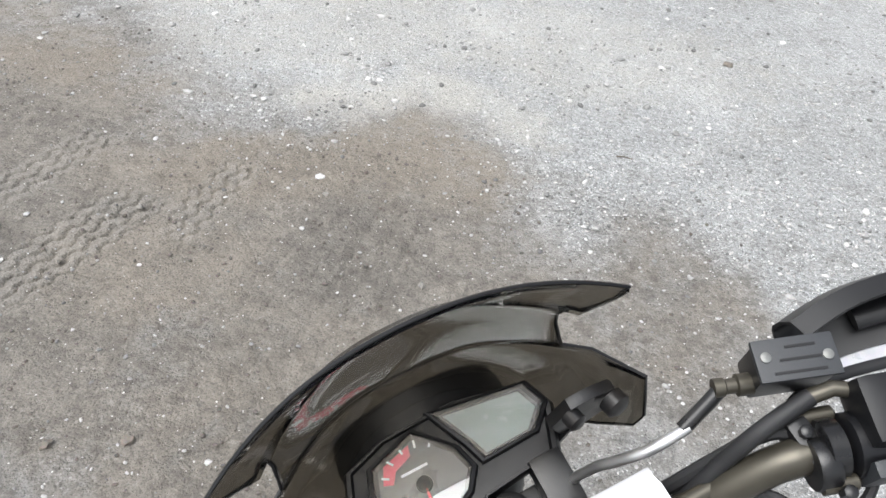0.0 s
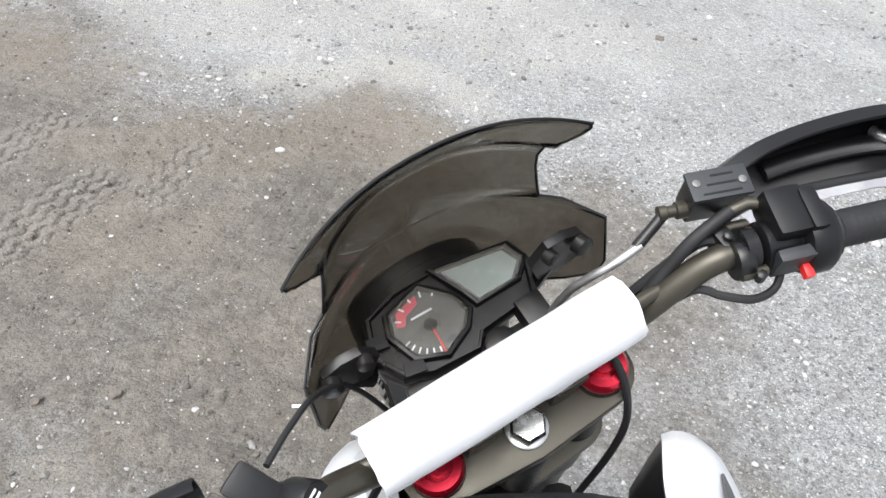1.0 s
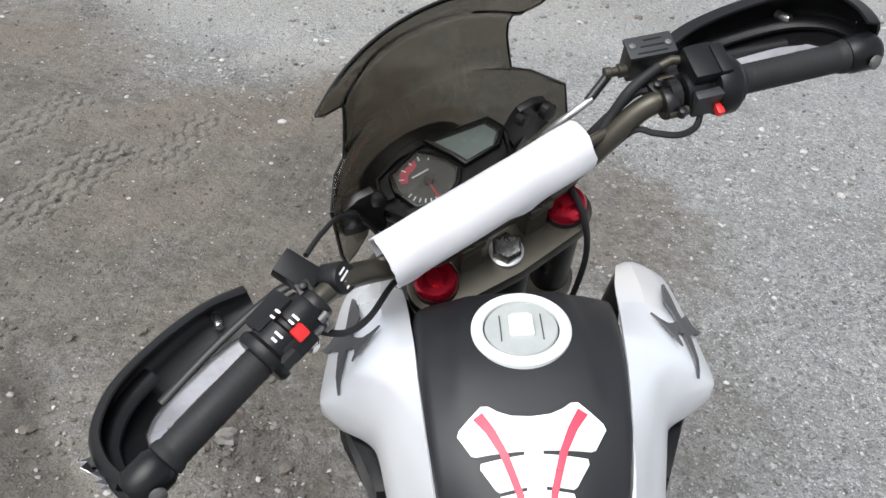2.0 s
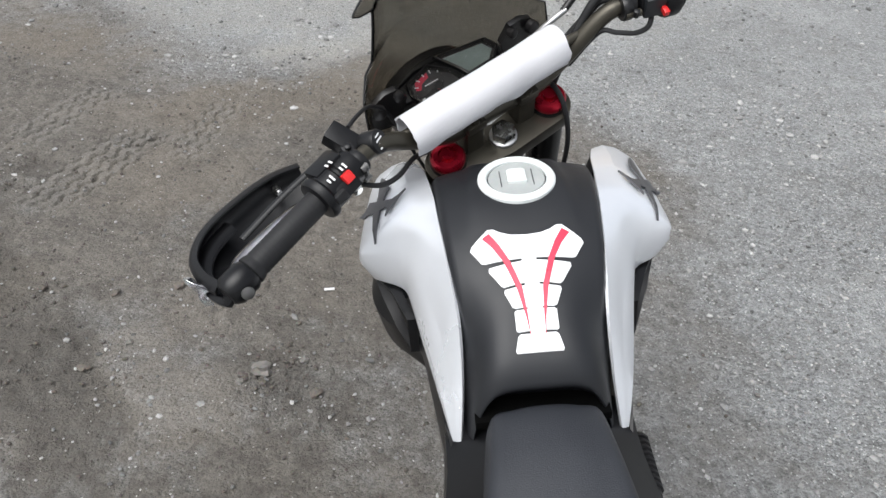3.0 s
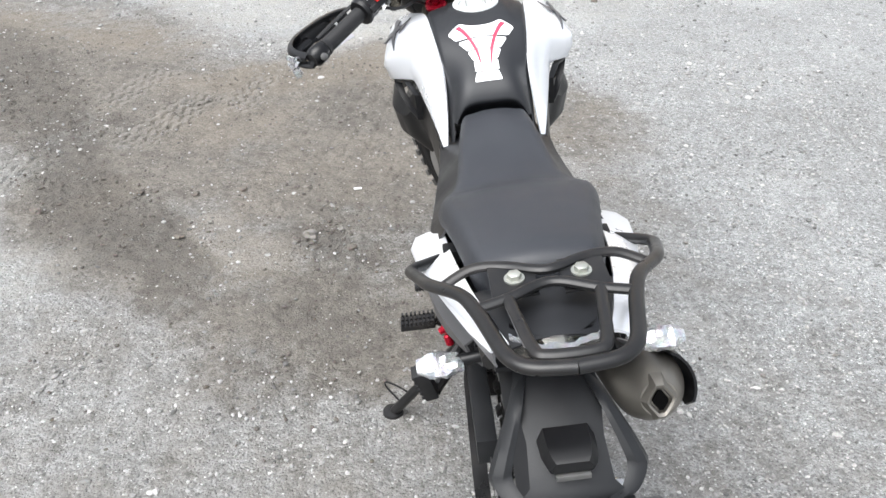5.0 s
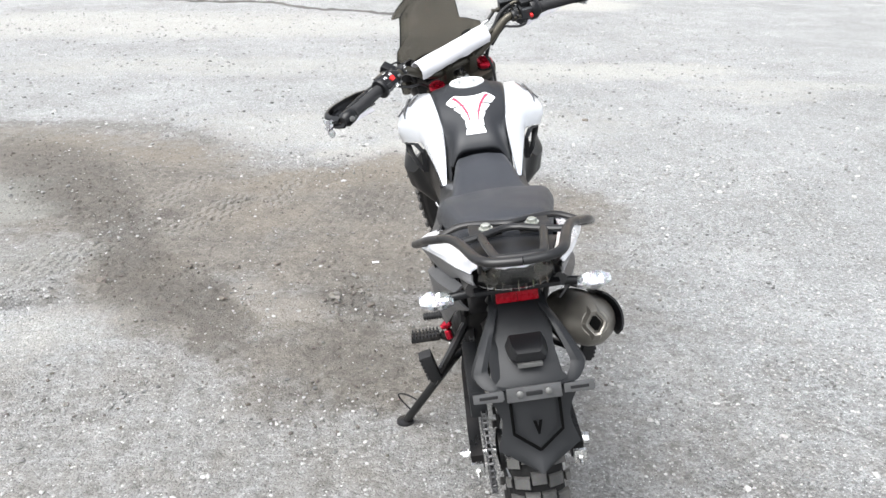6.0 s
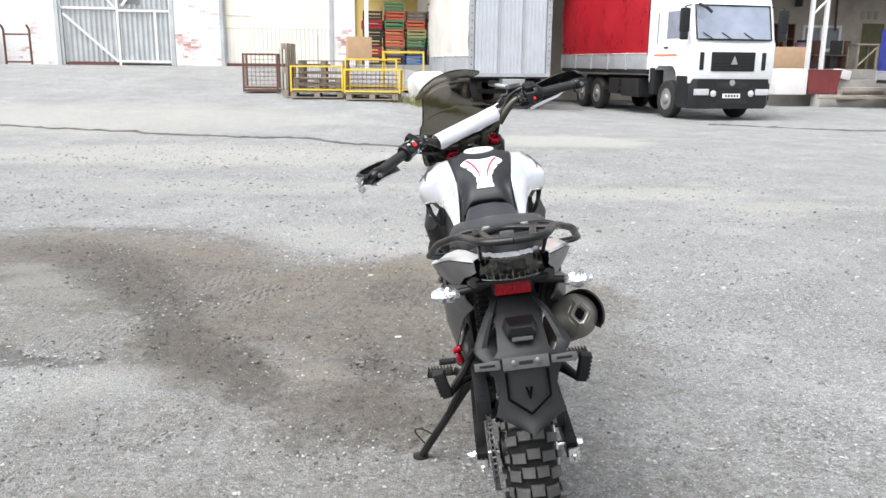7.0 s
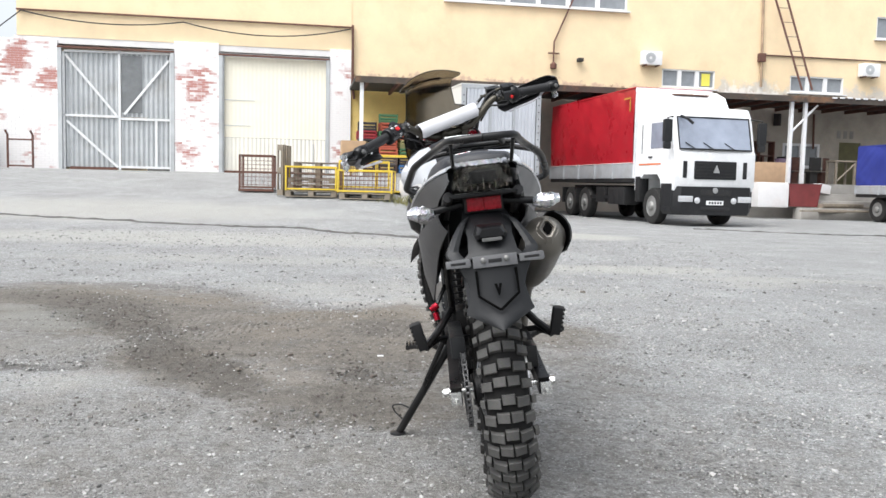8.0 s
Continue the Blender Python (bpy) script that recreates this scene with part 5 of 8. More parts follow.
for s in (-1, 1):
    bm = box(B(), (s * 0.045, 0.022, 0.022), (0.030, 0.036, 0.050), 0.006)
    box(bm, (s * 0.045, 0.022, 0.057), (0.032, 0.046, 0.016), 0.005)
    for f in (0.006, 0.038):
        lathe(bm, [(0.006, 0.064), (0.006, 0.071)], 10, Matrix.Translation((s * 0.045, f, 0)))
    part("bar_clamp", steer(bm), BRONZE, bar)
    gm = Matrix.Translation((s * 0.285, -0.0115, 0.128)) @ Vector((s * 0.18, -0.058, 0)).to_track_quat("Z", "Y").to_matrix().to_4x4()
    prof = [(0.024, -0.004), (0.0245, 0.002), (0.017, 0.008)]
    for k in range(16):
        prof += [(0.0166, 0.012 + 0.0068 * k), (0.0163, 0.0145 + 0.0068 * k), (0.0163, 0.0165 + 0.0068 * k)]
    prof += [(0.018, 0.122), (0.019, 0.128), (0.014, 0.132)]
    part("grip", steer(lathe(B(), prof, 20, gm)), RUBBER, bar, "black ribbed rubber grip")
    part("bar_end", steer(lathe(B(), [(0.018, 0.130), (0.021, 0.136), (0.021, 0.160), (0.015, 0.168)], 16, gm)), BLACK_PLASTIC, bar)
    bm = lathe(B(), [(0.008, 0.0), (0.008, 0.003), (0.004, 0.005)], 12, axis_pose((s * 0.423, -0.078, 0.136), (0, -1, 0.5)))
    part("guard_bolt", steer(bm), SCREW, bar)
    # lever guard: a wrap-round shell from inboard of the clamp to the bar end
    gpath = catmull([(0.276, 0.096, 0.044), (0.32, 0.097, 0.052), (0.375, 0.082, 0.064), (0.428, 0.055, 0.080), (0.454, 0.018, 0.098), (0.456, -0.018, 0.112), (0.446, -0.048, 0.124)], 5)
    n = len(gpath)
    bm = B()
    rows = []
    for i, p in enumerate(gpath):
        t = i / (n - 1)
        h = 0.045 * math.sin(math.pi * (0.20 + 0.62 * t)) ** 0.7
        d = gpath[min(n - 1, i + 1)] - gpath[max(0, i - 1)]
        out = Vector((d.y, -d.x, 0)).normalized() * -1
        rows.append([Vector((s * (p.x + out.x * b), p.y + out.y * b, p.z + 0.006 + h * u)) for u, b in (((-0.56, -0.034), (-0.54, -0.020), (-0.49, -0.006), (-0.42, 0.004), (-0.2, 0.010), (0, 0.012), (0.4, 0.010), (0.85, 0.004), (1, -0.012)) if s > 0 else ((-1.02, -0.032), (-1.0, -0.020), (-0.92, -0.006), (-0.8, 0.003), (-0.55, 0.008), (-0.3, 0.010), (-0.05, 0.009), (0.10, 0.004), (0.16, -0.004)))])
    grid(bm, rows)
    band = B()
    flange = []
    for i, p in enumerate(gpath[2:-2]):
        h = 0.045 * math.sin(math.pi * (0.20 + 0.62 * (i + 2) / (n - 1))) ** 0.7
        d = gpath[i + 3] - gpath[i + 1]
        out = Vector((d.y, -d.x, 0)).normalized() * -1
        flange.append([Vector((s * (p.x + out.x * b), p.y + out.y * b, p.z + 0.006 + h * u)) for u, b in ((-0.45 - 0.56 * (s < 0) - 0.1, -0.031), (-0.46 - 0.56 * (s < 0) - 0.1, -0.037), (-0.46 - 0.56 * (s < 0) - 0.1, -0.045), (-0.45 - 0.56 * (s < 0) - 0.1, -0.052))])
    grid(band, flange)
    lg = new("lever_guard")
    lg.parent = bike
    tagged(lg, "smoky black plastic lever guard with film on its end")
    part("guard_shell", steer(shell(bm, 0.003)), BLACK_PLASTIC, lg)
    part("film_band", steer(shell(band, 0.0012)), FILM_BAND, lg, "pale strip of protective film")
    arm = [Vector((s * p.x, p.y - 0.012, p.z - (0.012 if s < 0 else 0.0))) for p in gpath[12 if s < 0 else 6:]]
    part("guard_arm", steer(tube(B(), arm + [Vector((s * 0.435, -0.060, 0.128))], 0.011, 8, flat=0.6, up=(0, 0, 1))), BLACK_PLASTIC, lg)
    bm = lathe(B(), [(0.0055, -0.004), (0.0055, 0.014), (0.004, 0.017)], 12, axis_pose((-0.318, 0.090, 0.040) if s < 0 else (0.43, 0.052, 0.085), (0, -1, 0.5)))
    part("stay_screw", steer(bm), CHROME, lg)
    random.seed(11 + s)
    bm = B()
    rows = []
    for i in range(7):
        p = gpath[n - 9 + i]
        rows.append([Vector((s * (p.x + 0.004 + random.uniform(0.004, 0.018)), p.y + random.uniform(-0.006, 0.006), p.z - 0.016 + 0.030 * u + random.uniform(-0.006, 0.006))) for u in (-1.1, -0.7, -0.3, 0.1, 0.5, 0.9)])
    grid(bm, rows)
    part("loose_film", steer(shell(bm, 0.0006)), FILM, lg, "crumpled clear protective film", 20)

# switches, levers, brake cylinder
sw = new("switch_cluster")
sw.parent = bike
tagged(sw, "black switch cluster with a red button and white symbols")
for s in (-1, 1):
    root = sw
    if s > 0:
        root = new("switch_cluster")
        root.parent = bike
        tagged(root, "black throttle housing with a red stop switch")
    m = Matrix.Translation((0.254, -0.001, 0.128) if s > 0 else (-0.267, -0.006, 0.128)) @ Vector((s * 0.18, -0.058, 0)).to_track_quat("Z", "Y").to_matrix().to_4x4()
    if s < 0:  # local x points back, y up, z outwards along the bar
        prof = [(0.015, -0.040), (0.0225, -0.038), (0.024, -0.032), (0.024, -0.012), (0.022, -0.010), (0.022, -0.006), (0.0255, -0.003), (0.0255, 0.016), (0.0295, 0.020), (0.0295, 0.026), (0.027, 0.030), (0.020, 0.031)]
        part("switch_housing", steer(lathe(B(), prof, 26, m)), BLACK_PLASTIC, root)
        bm = box(B(), (-0.012, 0.018, -0.008), (0.030, 0.020, 0.044), 0.006, m @ pose(0, 0, 0, 0, 0, 28))
        box(bm, (0.012, 0.017, -0.004), (0.020, 0.018, 0.034), 0.005, m @ pose(0, 0, 0, 0, 0, -34))
        part("switch_top", steer(bm), BLACK_PLASTIC, root)
        part("red_button", steer(box(B(), (0.0, 0.0265, -0.011), (0.0135, 0.010, 0.014), 0.003, m @ pose(0, 0, 0, 0, 0, -40))), RED_PLASTIC, root, "red square button")
        part("rocker", steer(box(B(), (0.0, 0.027, 0.012), (0.012, 0.012, 0.018), 0.003, m @ pose(0, 0, 0, 0, 0, -62))), RUBBER, root)
        part("horn_button", steer(lathe(B(), [(0.0075, 0.024), (0.0075, 0.031), (0.005, 0.033), (0.001, 0.033)], 14, m @ pose(0, 0, -0.012, 0, 0, -88) @ pose(0, 0, 0, -90, 0, 0))), CHROME, root, "shiny push button")
        for a, dz, w in ((-14, -0.018, 0.008), (-14, -0.012, 0.006), (-14, 0.004, 0.009), (-14, 0.010, 0.006), (22, -0.012, 0.007), (22, -0.005, 0.006)):
            part("symbol_bar", steer(box(B(), (0.0, 0.0286, dz), (w, 0.0008, 0.0024), 0, m @ pose(0, 0, 0, 0, 0, a))), PRINT_WHITE, root, "white printed bar")
        for dx, dy in ((0.020, 0.012), (0.022, -0.010)):
            part("housing_screw", steer(lathe(B(), [(0.004, -0.006), (0.004, 0.004), (0.002, 0.005)], 10, m @ Matrix.Translation((dx, dy, -0.038)) @ pose(0, 0, 0, 180, 0, 0))), SCREW, root)
    else:  # local x points forward, y up, z outwards
        prof = [(0.016, -0.030), (0.021, -0.028), (0.022, -0.006), (0.020, -0.003), (0.020, 0.002), (0.031, 0.005), (0.033, 0.009), (0.033, 0.024), (0.030, 0.029), (0.021, 0.031)]
        part("switch_housing", steer(lathe(B(), prof, 28, m)), BLACK_PLASTIC, root)
        bm = box(B(), (0.014, 0.018, -0.006), (0.044, 0.034, 0.034), 0.008, m)
        box(bm, (0.010, 0.024, 0.012), (0.040, 0.028, 0.016), 0.008, m)
        part("switch_top", steer(bm), BLACK_PLASTIC, root)
        part("switch_face", steer(box(B(), (-0.020, 0.004, -0.008), (0.012, 0.034, 0.034), 0.005, m)), LID_GREY, root)
        part("red_switch", steer(box(B(), (-0.030, 0.004, 0.002), (0.014, 0.009, 0.008), 0.002, m @ pose(0, 0, 0, 0, 0, 6))), RED_PLASTIC, root, "orange-red stop switch")
        part("clamp_ring", steer(lathe(B(), [(0.017, -0.046), (0.0195, -0.045), (0.0195, -0.034), (0.017, -0.033)], 20, m)), STEEL_BLACK, root)
        for dx, dy in ((0.022, 0.0), (-0.022, 0.0)):
            part("clamp_bolt", steer(lathe(B(), [(0.0055, -0.052), (0.0055, -0.030), (0.003, -0.028)], 10, m @ Matrix.Translation((dx, dy, 0)))), BRONZE, root)
        part("cable_elbow", steer(tube(B(), [m @ Vector((0.030, 0.016, -0.016)), m @ Vector((0.034, 0.016, -0.030)), m @ Vector((0.032, 0.012, -0.044))], 0.0055, 10)), BRONZE, root, "dull metal cable elbow")
        part("throttle_cable", steer(tube(B(), catmull([m @ Vector((0.032, 0.012, -0.044)), (0.185, 0.040, 0.132), (0.160, 0.036, 0.108), (0.135, 0.030, 0.078), (0.11, 0.03, 0.0), (0.07, 0.02, -0.12)], 6), 0.0062, 10)), RUBBER, root, "thick black throttle cable")
        part("switch_wire", steer(tube(B(), catmull([(0.240, -0.016, 0.112), (0.226, -0.026, 0.106), (0.204, -0.024, 0.106), (0.184, -0.008, 0.106), (0.168, 0.010, 0.100), (0.13, 0.02, 0.05)], 6), 0.0038, 8)), RUBBER, root)
    # lever and perch
    px = 0.207 if s > 0 else -0.226
    bm = box(B(), (px, 0.020, 0.122), (0.016, 0.034, 0.026), 0.006)
    lathe(bm, [(0.0165, -0.007), (0.0175, -0.005), (0.0175, 0.005), (0.0165, 0.007)], 18, axis_pose((px, 0.006, 0.127), (s * 0.95, -0.31, 0)))
    for f in (-0.016, 0.026):
        lathe(bm, [(0.0045, -0.004), (0.0045, 0.006), (0.003, 0.007)], 8, Matrix.Translation((px, f, 0.134)))
    part("lever_perch", steer(bm), STEEL_BLACK, root)
    part("lever", steer(tube(B(), catmull([(s * 0.205, 0.040, 0.116), (s * 0.25, 0.050, 0.104), (s * 0.32, 0.036, 0.100), (s * 0.395, 0.010, 0.100)], 5), [0.0055] * 6 + [0.0045] * 10, 8, flat=0.6, up=(0, 0, 1))), STEEL_BLACK, root)

cyl = new("brake_cylinder")
cyl.parent = bike
tagged(cyl, "black brake fluid reservoir with a screwed lid")
cm = Matrix.Translation((0.2275, 0.0675, 0.132)) @ pose(0, 0, 0, 0, 0, -20)
part("reservoir", steer(box(B(), (0, 0, -0.008), (0.050, 0.026, 0.038), 0.004, cm)), STEEL_BLACK, cyl)
part("reservoir_lid", steer(box(B(), (0, 0, 0.0135), (0.054, 0.029, 0.005), 0.002, cm)), LID_GREY, cyl)
for x, y in ((-0.020, 0.002), (0.020, -0.001)):
    part("lid_screw", steer(lathe(B(), [(0.0036, 0.016), (0.0036, 0.0172), (0.002, 0.0176)], 12, cm @ Matrix.Translation((x, y, 0)))), SCREW, cyl)
for k in range(3):
    part("label_bar", steer(box(B(), (0.000 + 0.002 * k, -0.0095 + 0.0085 * k, 0.0163), (0.034 - 0.007 * k, 0.0018, 0.0005), 0, cm)), BLACK_PLASTIC, cyl, "unreadable moulded text bar")
bm = lathe(B(), [(0.008, 0.0), (0.008, 0.010), (0.0055, 0.011), (0.0055, 0.018), (0.0068, 0.019), (0.0068, 0.026)], 12, axis_pose((0.203, 0.070, 0.120), (-1, 0.36, 0)))
part("banjo_bolt", steer(bm), BRONZE, cyl)
part("hose_sleeve", steer(tube(B(), [(0.182, 0.076, 0.117), (0.172, 0.073, 0.113), (0.150, 0.067, 0.104)], 0.0055, 10)), STEEL_BLACK, cyl)
part("brake_hose", steer(tube(B(), catmull([(0.154, 0.066, 0.106), (0.126, 0.066, 0.098), (0.106, 0.072, 0.078), (0.094, 0.080, 0.040), (0.085, 0.084, -0.04), (0.09, 0.06, -0.2), (0.10, 0.03, -0.5)], 6), 0.0042, 10)), ALUMINIUM, cyl, "braided steel brake hose")

dev = new("mount_block")
dev.parent = bike
tagged(dev, "black accessory block with a round socket on the bar")
dm = Matrix.Translation((-0.214, 0.042, 0.122)) @ pose(0, 0, 0, 20, 0, 30)
part("block_body", steer(box(B(), (-0.006, 0.010, 0), (0.028, 0.044, 0.026), 0.005, dm)), BLACK_PLASTIC, dev)
part("socket_cover", steer(lathe(B(), [(0.0155, -0.014), (0.0165, -0.010), (0.0165, 0.012), (0.015, 0.015), (0.001, 0.015)], 22, dm @ Matrix.Translation((0.006, -0.024, 0.010)) @ pose(0, 0, 0, 34, 16, 0))), BLACK_PLASTIC, dev)
for k in range(4):
    part("symbol_bar", steer(box(B(), (0.001 * (k % 2), -0.008 + 0.0054 * k, 0.0154), (0.014 - 0.004 * (k % 2), 0.0020, 0.0006), 0, dm @ Matrix.Translation((0.006, -0.024, 0.010)) @ pose(0, 0, 0, 34, 16, 0))), PRINT_WHITE, dev, "white printed bar")
part("clutch_cable", steer(tube(B(), catmull([(-0.208, 0.058, 0.128), (-0.180, 0.082, 0.108), (-0.150, 0.104, 0.078), (-0.120, 0.112, 0.02), (-0.09, 0.09, -0.1), (-0.05, 0.02, -0.25)], 6), 0.0029, 8)), RUBBER, dev)
part("wiring", steer(tube(B(), catmull([(-0.240, -0.004, 0.106), (-0.214, -0.022, 0.098), (-0.182, -0.014, 0.080), (-0.13, 0.025, 0.035), (-0.07, 0.06, -0.06), (-0.03, 0.04, -0.2)], 6), 0.0036, 8)), RUBBER, dev)
part("wiring", steer(tube(B(), catmull([(0.225, 0.012, 0.112), (0.195, 0.036, 0.125), (0.160, 0.040, 0.100), (0.120, 0.042, 0.062), (0.085, 0.050, 0.01), (0.05, 0.05, -0.12)], 6), 0.0055, 8)), RUBBER, dev)
part("throttle_cable", steer(tube(B(), catmull([(0.10, 0.060, 0.02), (0.098, 0.0, 0.03), (0.094, -0.035, -0.02), (0.080, -0.05, -0.10), (0.05, -0.06, -0.22)], 6), 0.0040, 8)), RUBBER, dev)

# white foam sheet rolled round the cross tube
bm = B()
rows = []
for i in range(25):
    t = i / 24
    row = []
    for k in range(19):
        w = math.radians(205 - 258 * k / 18)
        r = 0.030 + 0.0015 * noise.noise(Vector((t * 5, k * 0.4, 2)))
        edge = 0.004 * noise.noise(Vector((t * 7, 5, 0))) if k in (0, 18) else 0
        x = -0.140 + 0.252 * t + (0.006 * (k / 18 - 0.4) if i == 24 else 0) + (0.004 * noise.noise(Vector((k * 0.5, i, 1))) if i in (0, 24) else 0)
        row.append(Vector((x, 0.028 + (r + edge) * math.cos(w), 0.084 + 0.012 * t + (r + edge) * math.sin(w))))
    rows.append(row)
grid(bm, rows)
part("foam_sheet", steer(shell(bm, 0.002)), WHITE_PAPER, bike, "white foam sheet rolled round the handlebar cross tube", 50)

# instrument cluster
dash = new("instrument_cluster")
dash.parent = bike
tagged(dash, "black instrument cluster with an octagonal dial and grey display")
HOUSE = [(-0.0915, 0.1355), (-0.078, 0.1755), (-0.040, 0.188), (0.0285, 0.190), (0.0955, 0.174), (0.105, 0.149), (0.0905, 0.1115), (0.0205, 0.105), (0.0085, 0.0905), (-0.0435, 0.0935), (-0.0715, 0.1035)]
DASH_Z = -0.014
bm = B()
cx, cy = 0.0, 0.143
loft(bm, [[Vector((cx + (x - cx) * k, cy + (y - cy) * k, DASH_Z + z)) for x, y in HOUSE] for k, z in ((0.75, -0.050), (0.96, -0.028), (1.02, -0.012), (1.0, -0.001), (0.97, 0.003), (0.93, 0.003), (0.91, -0.002))])
part("cluster_housing", steer(bm), BLACK_PLASTIC, dash, "", 30)
OCT = [(-0.056, 0.168), (-0.013, 0.181), (0.014, 0.153), (0.0205, 0.132), (0.0085, 0.116), (-0.0215, 0.102), (-0.052, 0.114), (-0.0635, 0.146)]
DISP = [(0.007, 0.1875), (0.090, 0.174), (0.0985, 0.1515), (0.080, 0.134), (0.0305, 0.1325), (0.0245, 0.150)]


def inset(o, k):
    mx, my = sum(p[0] for p in o) / len(o), sum(p[1] for p in o) / len(o)
    return [(mx + (x - mx) * k, my + (y - my) * k) for x, y in o]


for o, material, nm in ((OCT, DIAL_DARK, "dial_face"), (DISP, DIAL_DARK, "display_face")):
    part(nm, steer(plate(B(), inset(o, 0.9), 0.002, Matrix.Translation((0, 0, DASH_Z - 0.001)))), material, dash)
    bm = B()
    grid(bm, [[Vector((x, y, DASH_Z + z)) for x, y in inset(o, k)] for k, z in ((1.10, 0.0), (1.06, 0.007), (0.98, 0.008), (0.88, 0.001))], True)
    part("bezel", steer(shell(bm, 0.0015)), BLACK_PLASTIC, dash, "raised black bezel")
    part("cover_glass", steer(plate(B(), inset(o, 0.97), 0.001, Matrix.Translation((0, 0, DASH_Z + 0.0055)))), CLEAR, dash, "clear cover glass")
part("display", steer(plate(B(), inset(DISP, 0.80), 0.0008, Matrix.Translation((0, 0, DASH_Z + 0.0012)))), LCD, dash, "grey green liquid crystal display")
part("red_zone", steer(plate(B(), [(-0.052, 0.152), (-0.046, 0.166), (-0.020, 0.173), (-0.022, 0.164), (-0.038, 0.158), (-0.044, 0.149)], 0.0006, Matrix.Translation((0, 0, DASH_Z + 0.0012)))), PAD_RED, dash, "red sector of the dial")
for k in range(11):
    w = math.radians(262 - 13 * k if k < 6 else 150 - 24 * (k - 6))
    c = Vector((-0.0215 + 0.031 * math.cos(w), 0.141 + 0.031 * math.sin(w), DASH_Z + 0.0022))
    part("dial_tick", steer(box(B(), (0, 0, 0), (0.0065, 0.0018, 0.0006), 0, Matrix.Translation(c) @ pose(0, 0, 0, 0, 0, math.degrees(w)))), PRINT_WHITE, dash)
part("needle", steer(box(B(), (0.016, 0, 0), (0.034, 0.002, 0.001), 0, Matrix.Translation((-0.0215, 0.138, DASH_Z + 0.003)) @ pose(0, 0, 0, 0, 0, -92))), RED_PLASTIC, dash, "red needle")
part("needle_boss", steer(lathe(B(), [(0.007, 0), (0.006, 0.004), (0.001, 0.004)], 18, Matrix.Translation((-0.0215, 0.138, DASH_Z + 0.0015)))), RUBBER, dash)
part("text_bar", steer(box(B(), (-0.024, 0.152, DASH_Z + 0.0022), (0.024, 0.0022, 0.0006))), PRINT_WHITE, dash, "unreadable white print")
for x, y in ((-0.078, 0.148), (-0.058, 0.108)):
    part("side_button", steer(plate(B(), [(x - 0.012, y - 0.006), (x + 0.010, y - 0.010), (x + 0.012, y + 0.004), (x - 0.008, y + 0.008)], 0.006, Matrix.Translation((0, 0, DASH_Z + 0.0)), 0.002)), RUBBER, dash)
part("ignition_lock", steer(lathe(B(), [(0.018, 0), (0.018, 0.02), (0.014, 0.022), (0.001, 0.022)], 20, Matrix.Translation((0.03, 0.085, -0.035)))), STEEL_BLACK, dash, "black ignition lock")
bm = box(B(), (0.0, 0.085, -0.045), (0.15, 0.03, 0.03), 0.006)
box(bm, (0.075, 0.09, -0.02), (0.03, 0.05, 0.03), 0.006)
part("cluster_bracket", steer(bm), STEEL_BLACK, dash)

# windscreen and lamp behind it
SCREEN = [  # height, half width, forward at the middle and at the edge, rise of the middle
    (0.213, 0.1365, 0.172, 0.141, 0.030), (0.207, 0.1365, 0.176, 0.143, 0.0285), (0.2035, 0.128, 0.181, 0.142, 0.021), (0.201, 0.115, 0.186, 0.144, 0.010), (0.198, 0.1075, 0.189, 0.147, 0.003), (0.192, 0.104, 0.196, 0.155, 0.0), (0.174, 0.1015, 0.199, 0.160, 0.0),
    (0.150, 0.103, 0.198, 0.162, 0.0), (0.110, 0.109, 0.199, 0.162, 0.0), (0.089, 0.113, 0.201, 0.162, 0.0), (0.084, 0.132, 0.202, 0.150, 0.0), (0.079, 0.157, 0.203, 0.114, 0.0), (0.04, 0.160, 0.205, 0.108, 0.0), (0.0, 0.163, 0.207, 0.102, 0.0), (-0.03, 0.160, 0.209, 0.104, 0.0), (-0.06, 0.140, 0.211, 0.125, 0.0), (-0.09, 0.110, 0.212, 0.155, 0.0)]
screen = new("windscreen")
screen.parent = bike
tagged(screen, "smoked plastic windscreen with a flared upper lip")
rows = []
for a, hw, fc, fe, rise in SCREEN:
    rows.append([Vector((hw * u / 12, fe + (fc - fe) * (1 - abs(u / 12) ** 2.4), a + rise * (1 - (u / 12) ** 2))) for u in range(-12, 13)])
bm = B()
grid(bm, rows)
part("screen_sheet", steer(shell(bm, 0.0035)), SMOKED, screen, "smoked see-through plastic", 30)
part("screen_rim", steer(tube(B(), [r[0] for r in rows[::-1]] + rows[0][1:-1] + [r[-1] for r in rows], 0.0013, 6)), BLACK_PLASTIC, screen, "dark polished edge")
